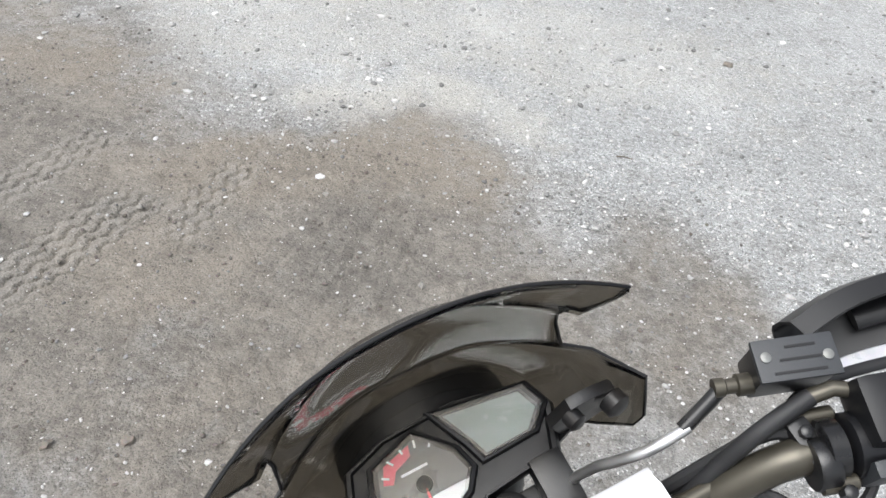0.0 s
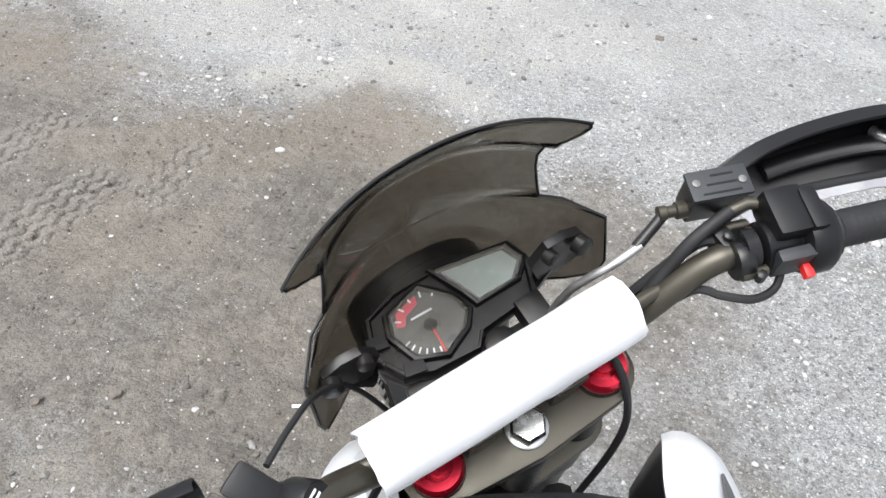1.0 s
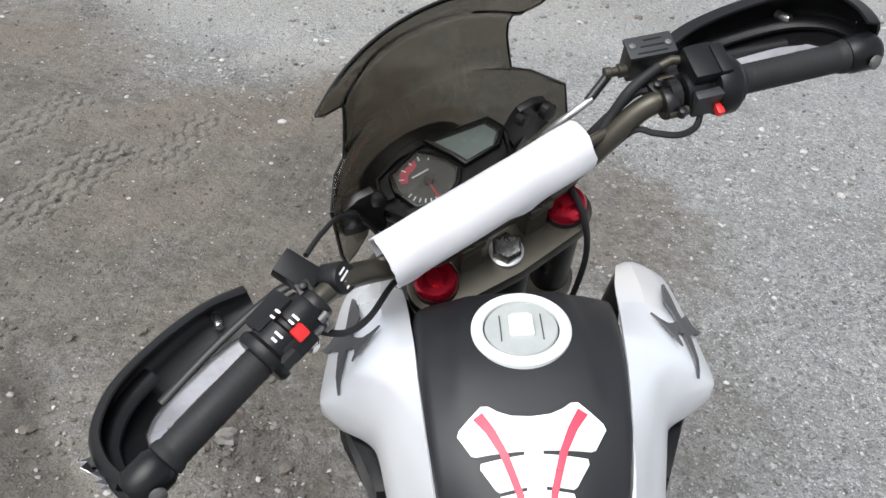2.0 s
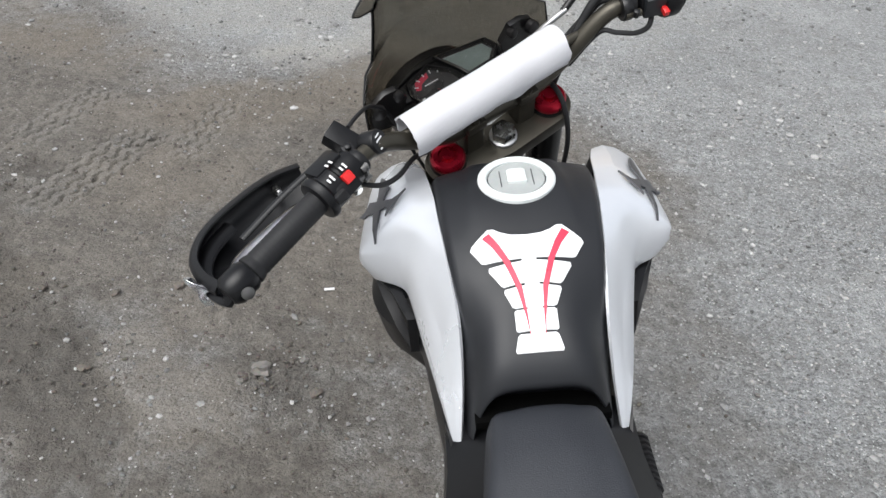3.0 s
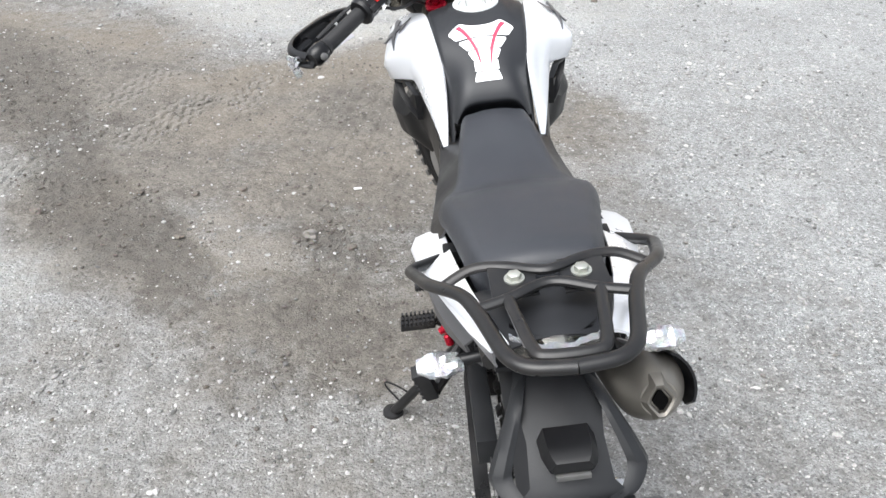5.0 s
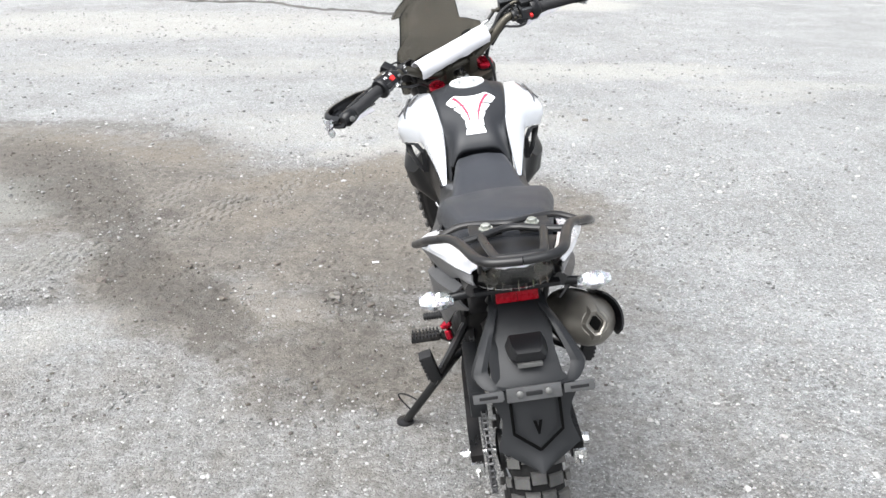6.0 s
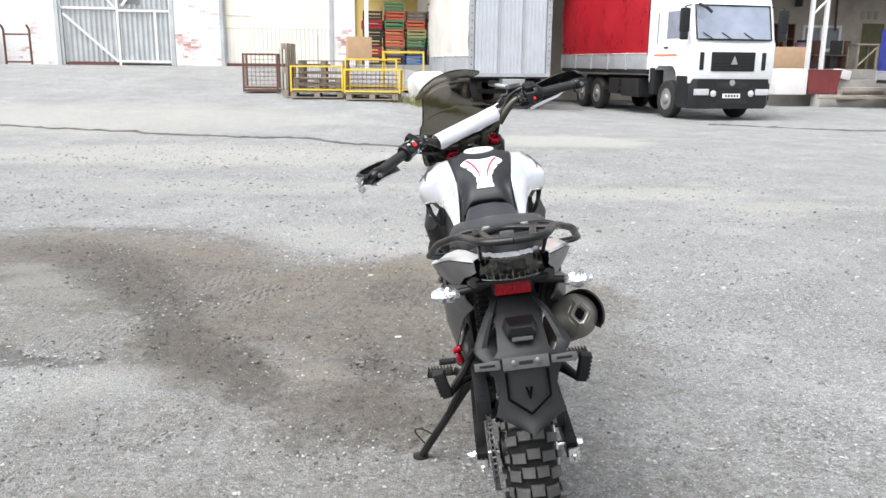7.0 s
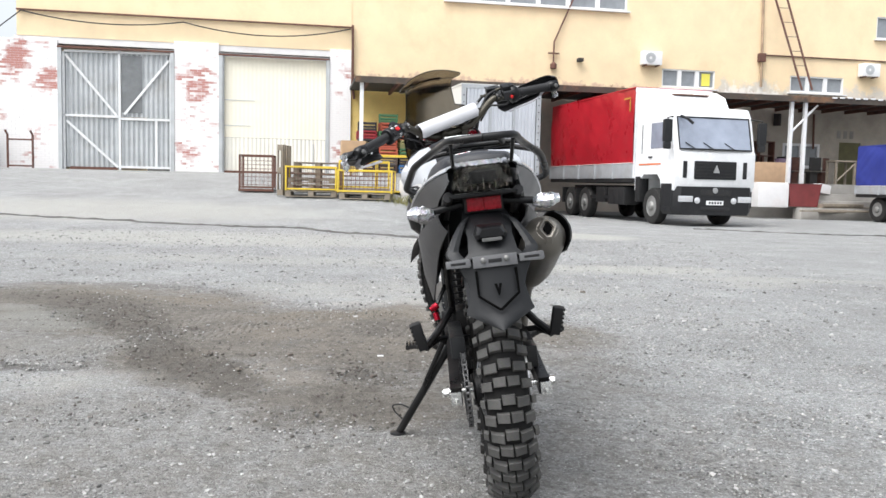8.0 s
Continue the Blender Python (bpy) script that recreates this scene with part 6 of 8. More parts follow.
for s in (-1, 1):
    bm = tube(B(), [(s * 0.095, 0.125, -0.03), (s * 0.120, 0.130, 0.0), (s * 0.140, 0.130, 0.022)], 0.010, 8, flat=0.6)
    plate(bm, [(0.084, 0.030), (0.096, -0.012), (0.122, -0.018), (0.147, -0.004), (0.150, 0.018), (0.140, 0.050), (0.120, 0.060), (0.100, 0.058)], 0.010, Matrix.Translation((0, 0.132, 0)) @ pose(0, 0, 0, 90, 0, 0) @ Matrix.Diagonal((s, 1, 1, 1)), 0.002)
    part("screen_bracket", steer(bm), STEEL_BLACK, screen)
    part("screen_bolt", steer(lathe(B(), [(0.008, -0.004), (0.008, 0.006), (0.005, 0.008), (0.001, 0.008)], 14, axis_pose((s * 0.100, 0.118, 0.048), (s * 0.2, -1, 0.2)))), STEEL_BLACK, screen)
    part("screen_bolt", steer(lathe(B(), [(0.011, -0.004), (0.011, 0.006), (0.007, 0.009), (0.001, 0.009)], 16, axis_pose((s * 0.136, 0.116, 0.040), (s * 0.2, -1, 0.2)))), STEEL_BLACK, screen)
bm = loft(B(), [[Vector((0.09 * k * math.cos(2 * math.pi * j / 20), f, -0.10 + 0.075 * k * math.sin(2 * math.pi * j / 20))) for j in range(20)] for f, k in ((0.10, 0.55), (0.14, 0.9), (0.20, 1.0), (0.225, 0.95))])
part("headlamp", steer(bm), BLACK_PLASTIC, bike, "black headlamp housing")

# ---- the warehouse: its own frame, x along the front, y into it, z up ----
FAC = pose(-13.81, 28.59, -0.10, 0, 0, 8.6) @ Matrix.Scale(1.12, 4)
# yellow plaster; warmth of a low sun is mixed into its colour
YELLOW = mat("yellow plaster", (0.90, 0.715, 0.465), 0.9, var=0.08, scale=0.8, bump=0.3, grain=30, dirt=(0.62, 0.40, 0.22), dirt_amount=0.35)
OLD_WHITE = mat("flaking whitewash", (0.78, 0.77, 0.76), 0.9, var=0.06, scale=2, bump=0.4, grain=40, dirt=(0.55, 0.42, 0.36), dirt_amount=0.45)
CONCRETE = mat("stained concrete", (0.36, 0.345, 0.32), 0.9, var=0.2, scale=1.2, bump=0.4, grain=40, dirt=(0.16, 0.14, 0.12), dirt_amount=0.6)
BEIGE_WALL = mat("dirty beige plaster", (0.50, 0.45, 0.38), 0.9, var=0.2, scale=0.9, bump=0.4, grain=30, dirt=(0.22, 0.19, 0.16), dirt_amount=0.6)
SHEET = mat("grey corrugated steel", (0.55, 0.57, 0.58), 0.48, metal=0.3, var=0.15, scale=1.5, bump=0.1, grain=40, dirt=(0.30, 0.26, 0.22), dirt_amount=0.4)
# one cream door in two tones: cool shade below, warm sun above, both painted
SHEET_SHADED = mat("cream steel with light in its colour", (0.80, 0.77, 0.68), 0.6, var=0.06, scale=1.0, bump=0.1, grain=40, dirt=(0.55, 0.56, 0.60), dirt_amount=0.4)
SHEET_SUNLIT = mat("cream steel with light in its colour", (0.87, 0.82, 0.68), 0.6, var=0.05, scale=0.8, bump=0.1, grain=40, dirt=(0.88, 0.80, 0.60), dirt_amount=0.5)
RUST = mat("rusty brown steel", (0.16, 0.075, 0.055), 0.8, var=0.3, scale=5, bump=0.4, grain=60)
PALE_STEEL = mat("white painted steel", (0.76, 0.77, 0.77), 0.55, var=0.06, scale=4, bump=0.1, grain=60, dirt=(0.4, 0.3, 0.24), dirt_amount=0.3)
DARK = mat("dark roofing", (0.05, 0.047, 0.045), 0.85, var=0.3, scale=2, bump=0.4, grain=30)
# light grey base stands in for bright reflections in the panes
PANE = mat("window glass with painted reflection", (0.26, 0.28, 0.30), 0.08, var=0.15, scale=3, bump=0.0, spec=0.8)
FRAME_WHITE = mat("white window plastic", (0.8, 0.8, 0.8), 0.4, var=0.03, scale=5, bump=0.0)
# strong yellow stands in for the warm light falling under the canopy
GLOW_WALL = mat("plaster with yellow glow painted in", (0.88, 0.66, 0.24), 0.9, var=0.12, scale=1.0, bump=0.3, grain=30, dirt=(0.5, 0.30, 0.12), dirt_amount=0.5)
CANOPY_EDGE = mat("rusty dark canopy edge", (0.085, 0.068, 0.055), 0.8, var=0.35, scale=1.2, bump=0.4, grain=30, dirt=(0.40, 0.19, 0.08), dirt_amount=0.85)


def brick_material():
    """Whitewashed bricks; whole bricks have shed their paint in patches."""
    m = bpy.data.materials.new("whitewashed brick")
    m.use_nodes = True
    nt = m.node_tree
    b = nt.nodes["Principled BSDF"]
    b.inputs["Roughness"].default_value = 0.92
    geo, co = node(nt, "NewGeometry"), node(nt, "TexCoord")
    patch = node(nt, "TexNoise", Scale=0.9, Detail=3.0, Roughness=0.6)
    nt.links.new(co.outputs["Object"], patch.inputs["Vector"])
    add = node(nt, "Math")
    add.operation = "MULTIPLY_ADD"
    nt.links.new(geo.outputs["Random Per Island"], add.inputs[0])
    add.inputs[1].default_value = 0.24
    nt.links.new(patch.outputs["Fac"], add.inputs[2])
    bare = patch.outputs["Fac"]
    for x, z, r, amount in ((-1.45, 4.65, 0.75, 0.30), (-0.45, 4.1, 0.65, 0.30), (4.2, 4.45, 0.75, 0.32), (4.5, 3.7, 0.6, 0.26), (4.05, 1.75, 0.5, 0.26), (-1.3, 5.2, 0.5, 0.2)):
        away = node(nt, "VectorMath")
        away.operation = "DISTANCE"
        nt.links.new(co.outputs["Object"], away.inputs[0])
        away.inputs[1].default_value = (x, -0.05, z)
        near = node(nt, "MapRange", From_Min=r, From_Max=0.0, To_Max=amount)
        nt.links.new(away.outputs["Value"], near.inputs["Value"])
        plus = node(nt, "Math")
        plus.operation = "ADD"
        nt.links.new(bare, plus.inputs[0])
        nt.links.new(near.outputs[0], plus.inputs[1])
        bare = plus.outputs[0]
    nt.links.new(bare, add.inputs[2])
    flake = node(nt, "TexNoise", Scale=16.0, Detail=5.0, Roughness=0.7)
    nt.links.new(co.outputs["Object"], flake.inputs["Vector"])
    add2 = node(nt, "Math")
    add2.operation = "MULTIPLY_ADD"
    nt.links.new(flake.outputs["Fac"], add2.inputs[0])
    add2.inputs[1].default_value = 0.16
    nt.links.new(add.outputs[0], add2.inputs[2])
    gate = node(nt, "MapRange", From_Min=0.82, From_Max=0.96, To_Max=0.9)
    nt.links.new(add2.outputs[0], gate.inputs["Value"])
    mix = node(nt, "MixRGB")
    mix.inputs[1].default_value, mix.inputs[2].default_value = (0.84, 0.82, 0.81, 1), (0.46, 0.19, 0.16, 1)
    nt.links.new(gate.outputs[0], mix.inputs[0])
    nt.links.new(mix.outputs[0], b.inputs["Base Color"])
    return m


def stained_wall():
    """Yellow plaster with rust, soot and bare grey patches along the canopy's flashing."""
    # base as YELLOW, sun warmth included
    m = mat("rain-stained yellow plaster", (0.90, 0.715, 0.465), 0.9, var=0.08, scale=0.8, bump=0.3, grain=30, dirt=(0.62, 0.40, 0.22), dirt_amount=0.35)
    nt = m.node_tree
    b = nt.nodes["Principled BSDF"]
    col = b.inputs["Base Color"].links[0].from_socket
    co = node(nt, "TexCoord")
    axes = node(nt, "SeparateXYZ")
    nt.links.new(co.outputs["Object"], axes.inputs[0])
    for z0, z1, x0, x1, scale, colour, most in ((4.35, 5.15, 9.0, 40.0, 2.2, (0.60, 0.40, 0.30, 1), 0.8), (4.40, 5.75, 23.2, 34.0, 1.3, (0.60, 0.56, 0.50, 1), 0.85), (4.30, 5.0, 9.0, 40.0, 4.5, (0.36, 0.20, 0.13, 1), 0.8), (4.30, 4.85, 15.0, 40.0, 1.1, (0.20, 0.15, 0.12, 1), 0.7), (4.3, 5.6, 23.4, 26.4, 3.5, (0.86, 0.82, 0.76, 1), 0.7)):
        tex = node(nt, "TexNoise", Scale=scale, Detail=7.0, Roughness=0.68)
        nt.links.new(co.outputs["Object"], tex.inputs["Vector"])
        high = node(nt, "MapRange", From_Min=z0, From_Max=z1, To_Min=0.22, To_Max=-0.34)
        nt.links.new(axes.outputs["Z"], high.inputs["Value"])
        begin = node(nt, "MapRange", From_Min=x0 - 0.4, From_Max=x0 + 0.4, To_Min=-0.6, To_Max=0.0)
        nt.links.new(axes.outputs["X"], begin.inputs["Value"])
        end = node(nt, "MapRange", From_Min=x1 - 0.4, From_Max=x1 + 0.4, To_Min=0.0, To_Max=-0.6)
        nt.links.new(axes.outputs["X"], end.inputs["Value"])
        total = tex.outputs["Fac"]
        for part_of in (high, begin, end):
            add = node(nt, "Math")
            add.operation = "ADD"
            nt.links.new(total, add.inputs[0])
            nt.links.new(part_of.outputs[0], add.inputs[1])
            total = add.outputs[0]
        fac = node(nt, "MapRange", From_Min=0.44, From_Max=0.56, To_Max=most)
        nt.links.new(total, fac.inputs["Value"])
        mix = node(nt, "MixRGB")
        nt.links.new(fac.outputs[0], mix.inputs[0])
        nt.links.new(col, mix.inputs[1])
        mix.inputs[2].default_value = colour
        col = mix.outputs[0]
    nt.links.new(col, b.inputs["Base Color"])
    return m


WHITE_BRICK = brick_material()
STAINED_WALL = stained_wall()
house = thing("warehouse", "long yellow plastered warehouse with whitewashed brick piers and steel gates", "building", FAC)


def wall_with_holes(x0, x1, z0, z1, holes, y, depth):
    """A wall slab with rectangular openings through it, as blocks between the openings."""
    bm = B()
    xs = sorted({x0, x1, *(v for h in holes for v in h[:2])})
    for a, b in zip(xs, xs[1:]):
        cuts = sorted((h[2], h[3]) for h in holes if h[0] <= a + 1e-6 and h[1] >= b - 1e-6)
        z = z0
        for lo, hi in cuts + [(z1, z1)]:
            if lo - z > 1e-4:
                box(bm, ((a + b) / 2, y + depth / 2, (z + lo) / 2), (b - a, depth, lo - z))
            z = hi
    return tidy(bm)


TOPW = (12.9, 19.7, 7.45, 9.0)
W1, W2, W3 = (21.2, 23.35, 4.75, 5.42), (26.5, 28.8, 4.78, 5.40), (30.1, 31.6, 7.0, 7.85)
part("upper_wall", wall_with_holes(-1.37, 9.55, 5.45, 11.0, [], 0.0, 0.4), YELLOW, house, "yellow plaster wall with sun warmth in its colour", smooth=False)
part("upper_wall", wall_with_holes(9.55, 46.0, 4.30, 11.0, [TOPW, W1, W2, W3], 0.02, 0.4), STAINED_WALL, house, "yellow plaster wall with windows", smooth=False)
part("back_wall", wall_with_holes(9.55, 13.4, 0.0, 4.30, [], 0.05, 0.4), GLOW_WALL, house, "plaster wall under the canopy with yellow light in its colour", smooth=False)
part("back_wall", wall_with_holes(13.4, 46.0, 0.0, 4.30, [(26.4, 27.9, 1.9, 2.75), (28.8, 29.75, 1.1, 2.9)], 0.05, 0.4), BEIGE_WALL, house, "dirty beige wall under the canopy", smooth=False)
part("side_wall", box(B(), (-1.17, 10.4, 5.5), (0.4, 20.0, 11.0)), YELLOW, house, "", smooth=False)
part("roof", box(B(), (22.2, 10.2, 11.1), (47.8, 21.2, 0.25)), DARK, house)


part("down_pipe_box", box(B(), (25.18, -0.10, 6.0), (0.26, 0.2, 0.32), 0.02), RUST, house, "rusty pipe elbow")
part("cornice", box(B(), (4.1, -0.06, 6.27), (10.9, 0.08, 0.045)), RUST, house, "rusty flashing strip")
for x0, x1, z1 in ((-1.95, -0.12, 5.3), (3.58, 5.05, 5.45), (8.80, 9.55, 5.45)):
    bm = B()
    course, length = 0.077, 0.255
    z, k = 0.5, 0
    while z < z1:
        x = x0 - (length / 2 if k % 2 else 0)
        while x < x1:
            a, b = max(x, x0) + 0.005, min(x + length, x1) - 0.005
            if b - a > 0.03:
                d = random.uniform(-0.004, 0.004)
                box(bm, ((a + b) / 2, -0.02 + d, z + course / 2), (b - a, 0.06, course - 0.008))
            x += length
        z += course
        k += 1
    part("brick_pier", bm, WHITE_BRICK, house, "whitewashed brick pier with peeling paint", smooth=False)
    part("pier_core", box(B(), ((x0 + x1) / 2, 0.18, z1 / 2), (x1 - x0 - 0.01, 0.438, z1)), OLD_WHITE, house, smooth=False)
part("lintel", box(B(), (4.0, 0.2, 5.35), (10.9, 0.36, 0.22)), OLD_WHITE, house, smooth=False)
for x0, x1 in ((-0.12, 3.58), (5.05, 8.80)):
    part("lintel_beam", box(B(), ((x0 + x1) / 2, -0.02, 5.13), (x1 - x0, 0.14, 0.065)), RUST, house, "rusty steel lintel")
    for x in (x0 + 0.06, x1 - 0.06):
        part("gate_post", box(B(), (x, 0.0, 2.9), (0.12, 0.16, 4.4)), SHEET, house, smooth=False)


def corrugated(x0, x1, z0, z1, y, pitch=0.16, depth=0.032):
    n = int((x1 - x0) / pitch * 6)
    bm = B()
    grid(bm, [[Vector((x0 + (x1 - x0) * i / n, y + depth * math.sin(2 * math.pi * (x0 + (x1 - x0) * i / n) / pitch), z)) for i in range(n + 1)] for z in (z0, (z0 + z1) / 2, z1)])
    return shell(bm, 0.004)


gate = new("gate")
gate.parent = house
tagged(gate, "grey corrugated double gate with pale steel braces")
for x0, x1, z0, z1 in ((0.05, 1.76, 1.18, 2.86), (0.05, 1.76, 2.94, 5.05), (1.84, 3.46, 1.20, 2.80), (1.84, 3.46, 2.90, 5.05)):
    part("sheet_panel", corrugated(x0, x1, z0, z1, 0.10), SHEET, gate, "grey corrugated steel sheet", 80)
part("dark_sheet", box(B(), (2.20, 0.07, 4.0), (0.66, 0.02, 1.9)), mat("bare grey steel", (0.22, 0.23, 0.235), 0.5, metal=0.4, var=0.2, scale=3, bump=0.1, grain=40), gate, "darker bare steel sheet")
braces = [((0.10, 4.9), (1.72, 2.92)), ((0.12, 2.72), (1.74, 1.20)), ((3.40, 4.85), (1.95, 2.98)), ((0.02, 2.90), (1.80, 2.90)), ((1.82, 2.84), (3.46, 2.84)), ((1.80, 1.05), (1.80, 5.1)), ((2.98, 1.25), (2.98, 2.80)), ((1.84, 1.22), (3.46, 1.22)), ((0.04, 1.1), (0.04, 5.0)), ((3.46, 1.1), (3.46, 5.0)), ((0.06, 5.02), (3.46, 5.06))]
for (xa, za), (xb, zb) in braces:
    part("brace", tube(B(), [(xa, 0.045, za), (xb, 0.045, zb)], 0.055, 4, flat=0.5, up=(0, 1, 0)), PALE_STEEL, gate, smooth=False)
part("sill_board", box(B(), (0.95, 0.08, 1.12), (1.5, 0.06, 0.16)), RUST, gate)
gate2 = new("gate")
gate2.parent = house
tagged(gate2, "cream painted corrugated steel door")
part("sheet_panel", corrugated(5.2, 8.7, 2.34, 5.1, 0.12, 0.14, 0.003), SHEET_SUNLIT, gate2, "cream steel sheet with sun warmth in its colour", 80)
part("sheet_panel", corrugated(5.2, 8.7, 1.15, 2.33, 0.12, 0.14, 0.010), SHEET_SHADED, gate2, "pale corrugated steel sheet with cool shade in its colour", 80)
for x0, x1, z in ((5.22, 6.25, 3.62), (5.22, 6.1, 2.75)):
    part("sheet_edge", box(B(), ((x0 + x1) / 2, 0.112, z), (x1 - x0, 0.02, 0.02)), SHEET, gate2)
for x, h in ((6.95, 0.5), (7.35, 0.65), (8.25, 1.0)):
    part("sheet_edge", box(B(), (x, 0.105, 1.2 + h / 2), (0.03, 0.02, h)), SHEET, gate2)
part("edge_post", box(B(), (5.17, 0.04, 3.1), (0.10, 0.1, 4.1)), SHEET, gate2)
part("floor_beam", box(B(), (6.9, 0.04, 1.15), (3.6, 0.08, 0.08)), RUST, gate2)


def window(x0, x1, z0, z1, lights, y=0.1):
    w = new("window")
    w.parent = house
    tagged(w, "white plastic framed window")
    bm = B()
    for x in (x0, x1):
        box(bm, (x, y, (z0 + z1) / 2), (0.10, 0.12, z1 - z0))
    for z in (z0, z1):
        box(bm, ((x0 + x1) / 2, y, z), (x1 - x0 + 0.1, 0.12, 0.10))
    for k in range(1, lights):
        box(bm, (x0 + (x1 - x0) * k / lights, y, (z0 + z1) / 2), (0.16, 0.11, z1 - z0))
    part("window_frame", bm, FRAME_WHITE, w, smooth=False)
    part("sill", box(B(), ((x0 + x1) / 2, y - 0.12, z0 - 0.06), (x1 - x0 + 0.2, 0.2, 0.04)), FRAME_WHITE, w)
    for k in range(lights):
        a, b = x0 + (x1 - x0) * k / lights, x0 + (x1 - x0) * (k + 1) / lights
        part("pane", box(B(), ((a + b) / 2, y + 0.02, (z0 + z1) / 2), (b - a - 0.1, 0.02, z1 - z0 - 0.05)), PANE, w)
    return w


window(*TOPW, 6)
w1 = window(*W1, 3)
window(*W2, 3)
window(*W3, 1)
window(26.4, 27.9, 1.9, 2.75, 2)
YELLOW_PAPER = mat("yellow paper", (0.8, 0.72, 0.12), 0.7, var=0.05, scale=5, bump=0.0)
part("yellow_sheet", box(B(), (23.0, 0.08, 5.08), (0.34, 0.01, 0.46)), YELLOW_PAPER, w1, "yellow paper in the window")
part("door", box(B(), (29.27, 0.12, 2.0), (0.93, 0.06, 1.8), 0.01), mat("olive door", (0.16, 0.15, 0.07), 0.7, var=0.25, scale=3), house, "olive painted door")


def air_conditioner(x, z):
    a = new("air_conditioner")
    a.parent = house
    tagged(a, "white wall-mounted air conditioner unit")
    part("casing", box(B(), (x, -0.17, z), (0.76, 0.30, 0.50), 0.02), FRAME_WHITE, a)
    part("fan_grille", lathe(B(), [(0.06, 0.0), (0.19, 0.0), (0.19, 0.012), (0.06, 0.012)], 24, Matrix.Translation((x - 0.08, -0.325, z)) @ pose(0, 0, 0, 90, 0, 0), closed=True), SHEET, a)
    for dx in (-0.25, 0.25):
        part("bracket", box(B(), (x + dx, -0.17, z - 0.27), (0.04, 0.36, 0.04)), RUST, a)


air_conditioner(20.65, 5.74)
air_conditioner(29.75, 5.72)
# drain pipe, vertical pipes, ladder stringers, cable
part("wall_pipe", tube(B(), [(17.65, -0.08, 7.9), (16.90, -0.08, 6.15), (16.90, -0.08, 5.35)], 0.03, 8), RUST, house)
part("pipe_bracket", box(B(), (16.90, -0.08, 5.75), (0.42, 0.05, 0.05)), RUST, house)
part("pipe_lamp", lathe(B(), [(0.05, 0.0), (0.12, -0.06), (0.12, -0.22), (0.04, -0.24)], 14, Matrix.Translation((16.9, -0.1, 5.42))), RUST, house, "rusty wall lamp")
part("wall_camera", box(B(), (17.9, -0.15, 5.55), (0.2, 0.26, 0.13), 0.03), DARK, house, "small dark wall camera")
part("corner_pipe", tube(B(), [(9.58, -0.08, 6.35), (9.60, -0.08, 4.2), (9.66, -0.08, 3.8)], 0.045, 8), RUST, house)
part("down_pipe", tube(B(), [(25.1, -0.08, 9.5), (25.22, -0.08, 4.9)], 0.05, 8), mat("weathered pipe", (0.5, 0.36, 0.24), 0.8, var=0.3, scale=3), house)
part("wall_ledge", box(B(), (28.2, -0.02, 6.12), (6.0, 0.07, 0.035), 0, pose(0, 0, 0, 0, 0, 0)), RUST, house)
for xa, za, xb, zb in ((25.45, 8.4, 26.42, 4.74), (25.95, 8.4, 26.84, 4.76)):
    part("ladder_rail", tube(B(), [(xa, -0.25, za), (xb, -0.9, zb)], 0.04, 8), RUST, house, "rusty ladder rail")
for t in (0.15, 0.3, 0.45, 0.6, 0.75):
    part("ladder_rung", tube(B(), [(25.45 + 0.97 * t, -0.25 - 0.65 * t, 8.4 - 3.66 * t), (25.95 + 0.89 * t, -0.25 - 0.65 * t, 8.4 - 3.64 * t)], 0.012, 6), RUST, house)
for a, b, sag in (((-1.2, 6.22), (3.9, 6.12), 0.25), ((3.9, 6.12), (9.5, 6.2), 0.35)):
    part("wall_cable", tube(B(), [(a[0] + (b[0] - a[0]) * t / 12, -0.16, a[1] + (b[1] - a[1]) * t / 12 - sag * (1 - (t / 6 - 1) ** 2)) for t in range(13)], 0.022, 6), DARK, house)
part("wall_cable", tube(B(), [(-1.2, -0.16, 6.2), (-2.2, -0.3, 5.3)], 0.02, 6), DARK, house)

# canopy and loading dock
canopy = new("canopy")
canopy.parent = house
tagged(canopy, "dark sheet-roofed loading canopy on white posts")
part("canopy_roof", box(B(), (27.7, -1.55, 4.16), (36.4, 3.1, 0.10)), DARK, canopy)
part("canopy_edge", box(B(), (27.7, -3.12, 4.12), (36.4, 0.05, 0.20)), CANOPY_EDGE, canopy, "rusty canopy edge", smooth=False)
for k in range(36):
    part("canopy_joist", box(B(), (9.9 + 1.0 * k, -1.55, 4.05), (0.08, 3.0, 0.12)), RUST, canopy)
for x in (9.72, 24.70, 25.23, 33.0, 40.0):
    part("canopy_post", box(B(), (x, -2.95, 2.45), (0.115, 0.115, 3.2)), PALE_STEEL, canopy, "white steel post")
part("post_brace", tube(B(), [(24.75, -2.95, 3.0), (25.7, -2.95, 3.95)], 0.04, 6), PALE_STEEL, canopy)
part("dock", box(B(), (34.6, -1.45, 0.45), (22.8, 2.9, 1.5)), CONCRETE, house, "raised concrete loading dock")
part("dock", box(B(), (11.5, -1.45, 0.45), (3.8, 2.9, 1.5)), CONCRETE, house, "raised concrete loading dock")
for k in range(3):
    part("dock_step", box(B(), (27.9 - 0.3 * k, -3.2 - 0.35 * k, 0.85 - 0.24 * k - 0.4), (4.6 + 0.5 * k, 0.5, 0.8), 0.03), CONCRETE, house)
for k in range(22):
    part("sheet_end", box(B(), (26.2 + 0.30 * k, -3.16, 4.205 + 0.01 * (k % 3)), (0.17, 0.06, 0.055), 0.008), PALE_STEEL, canopy, "pale end of a corrugated roof sheet")
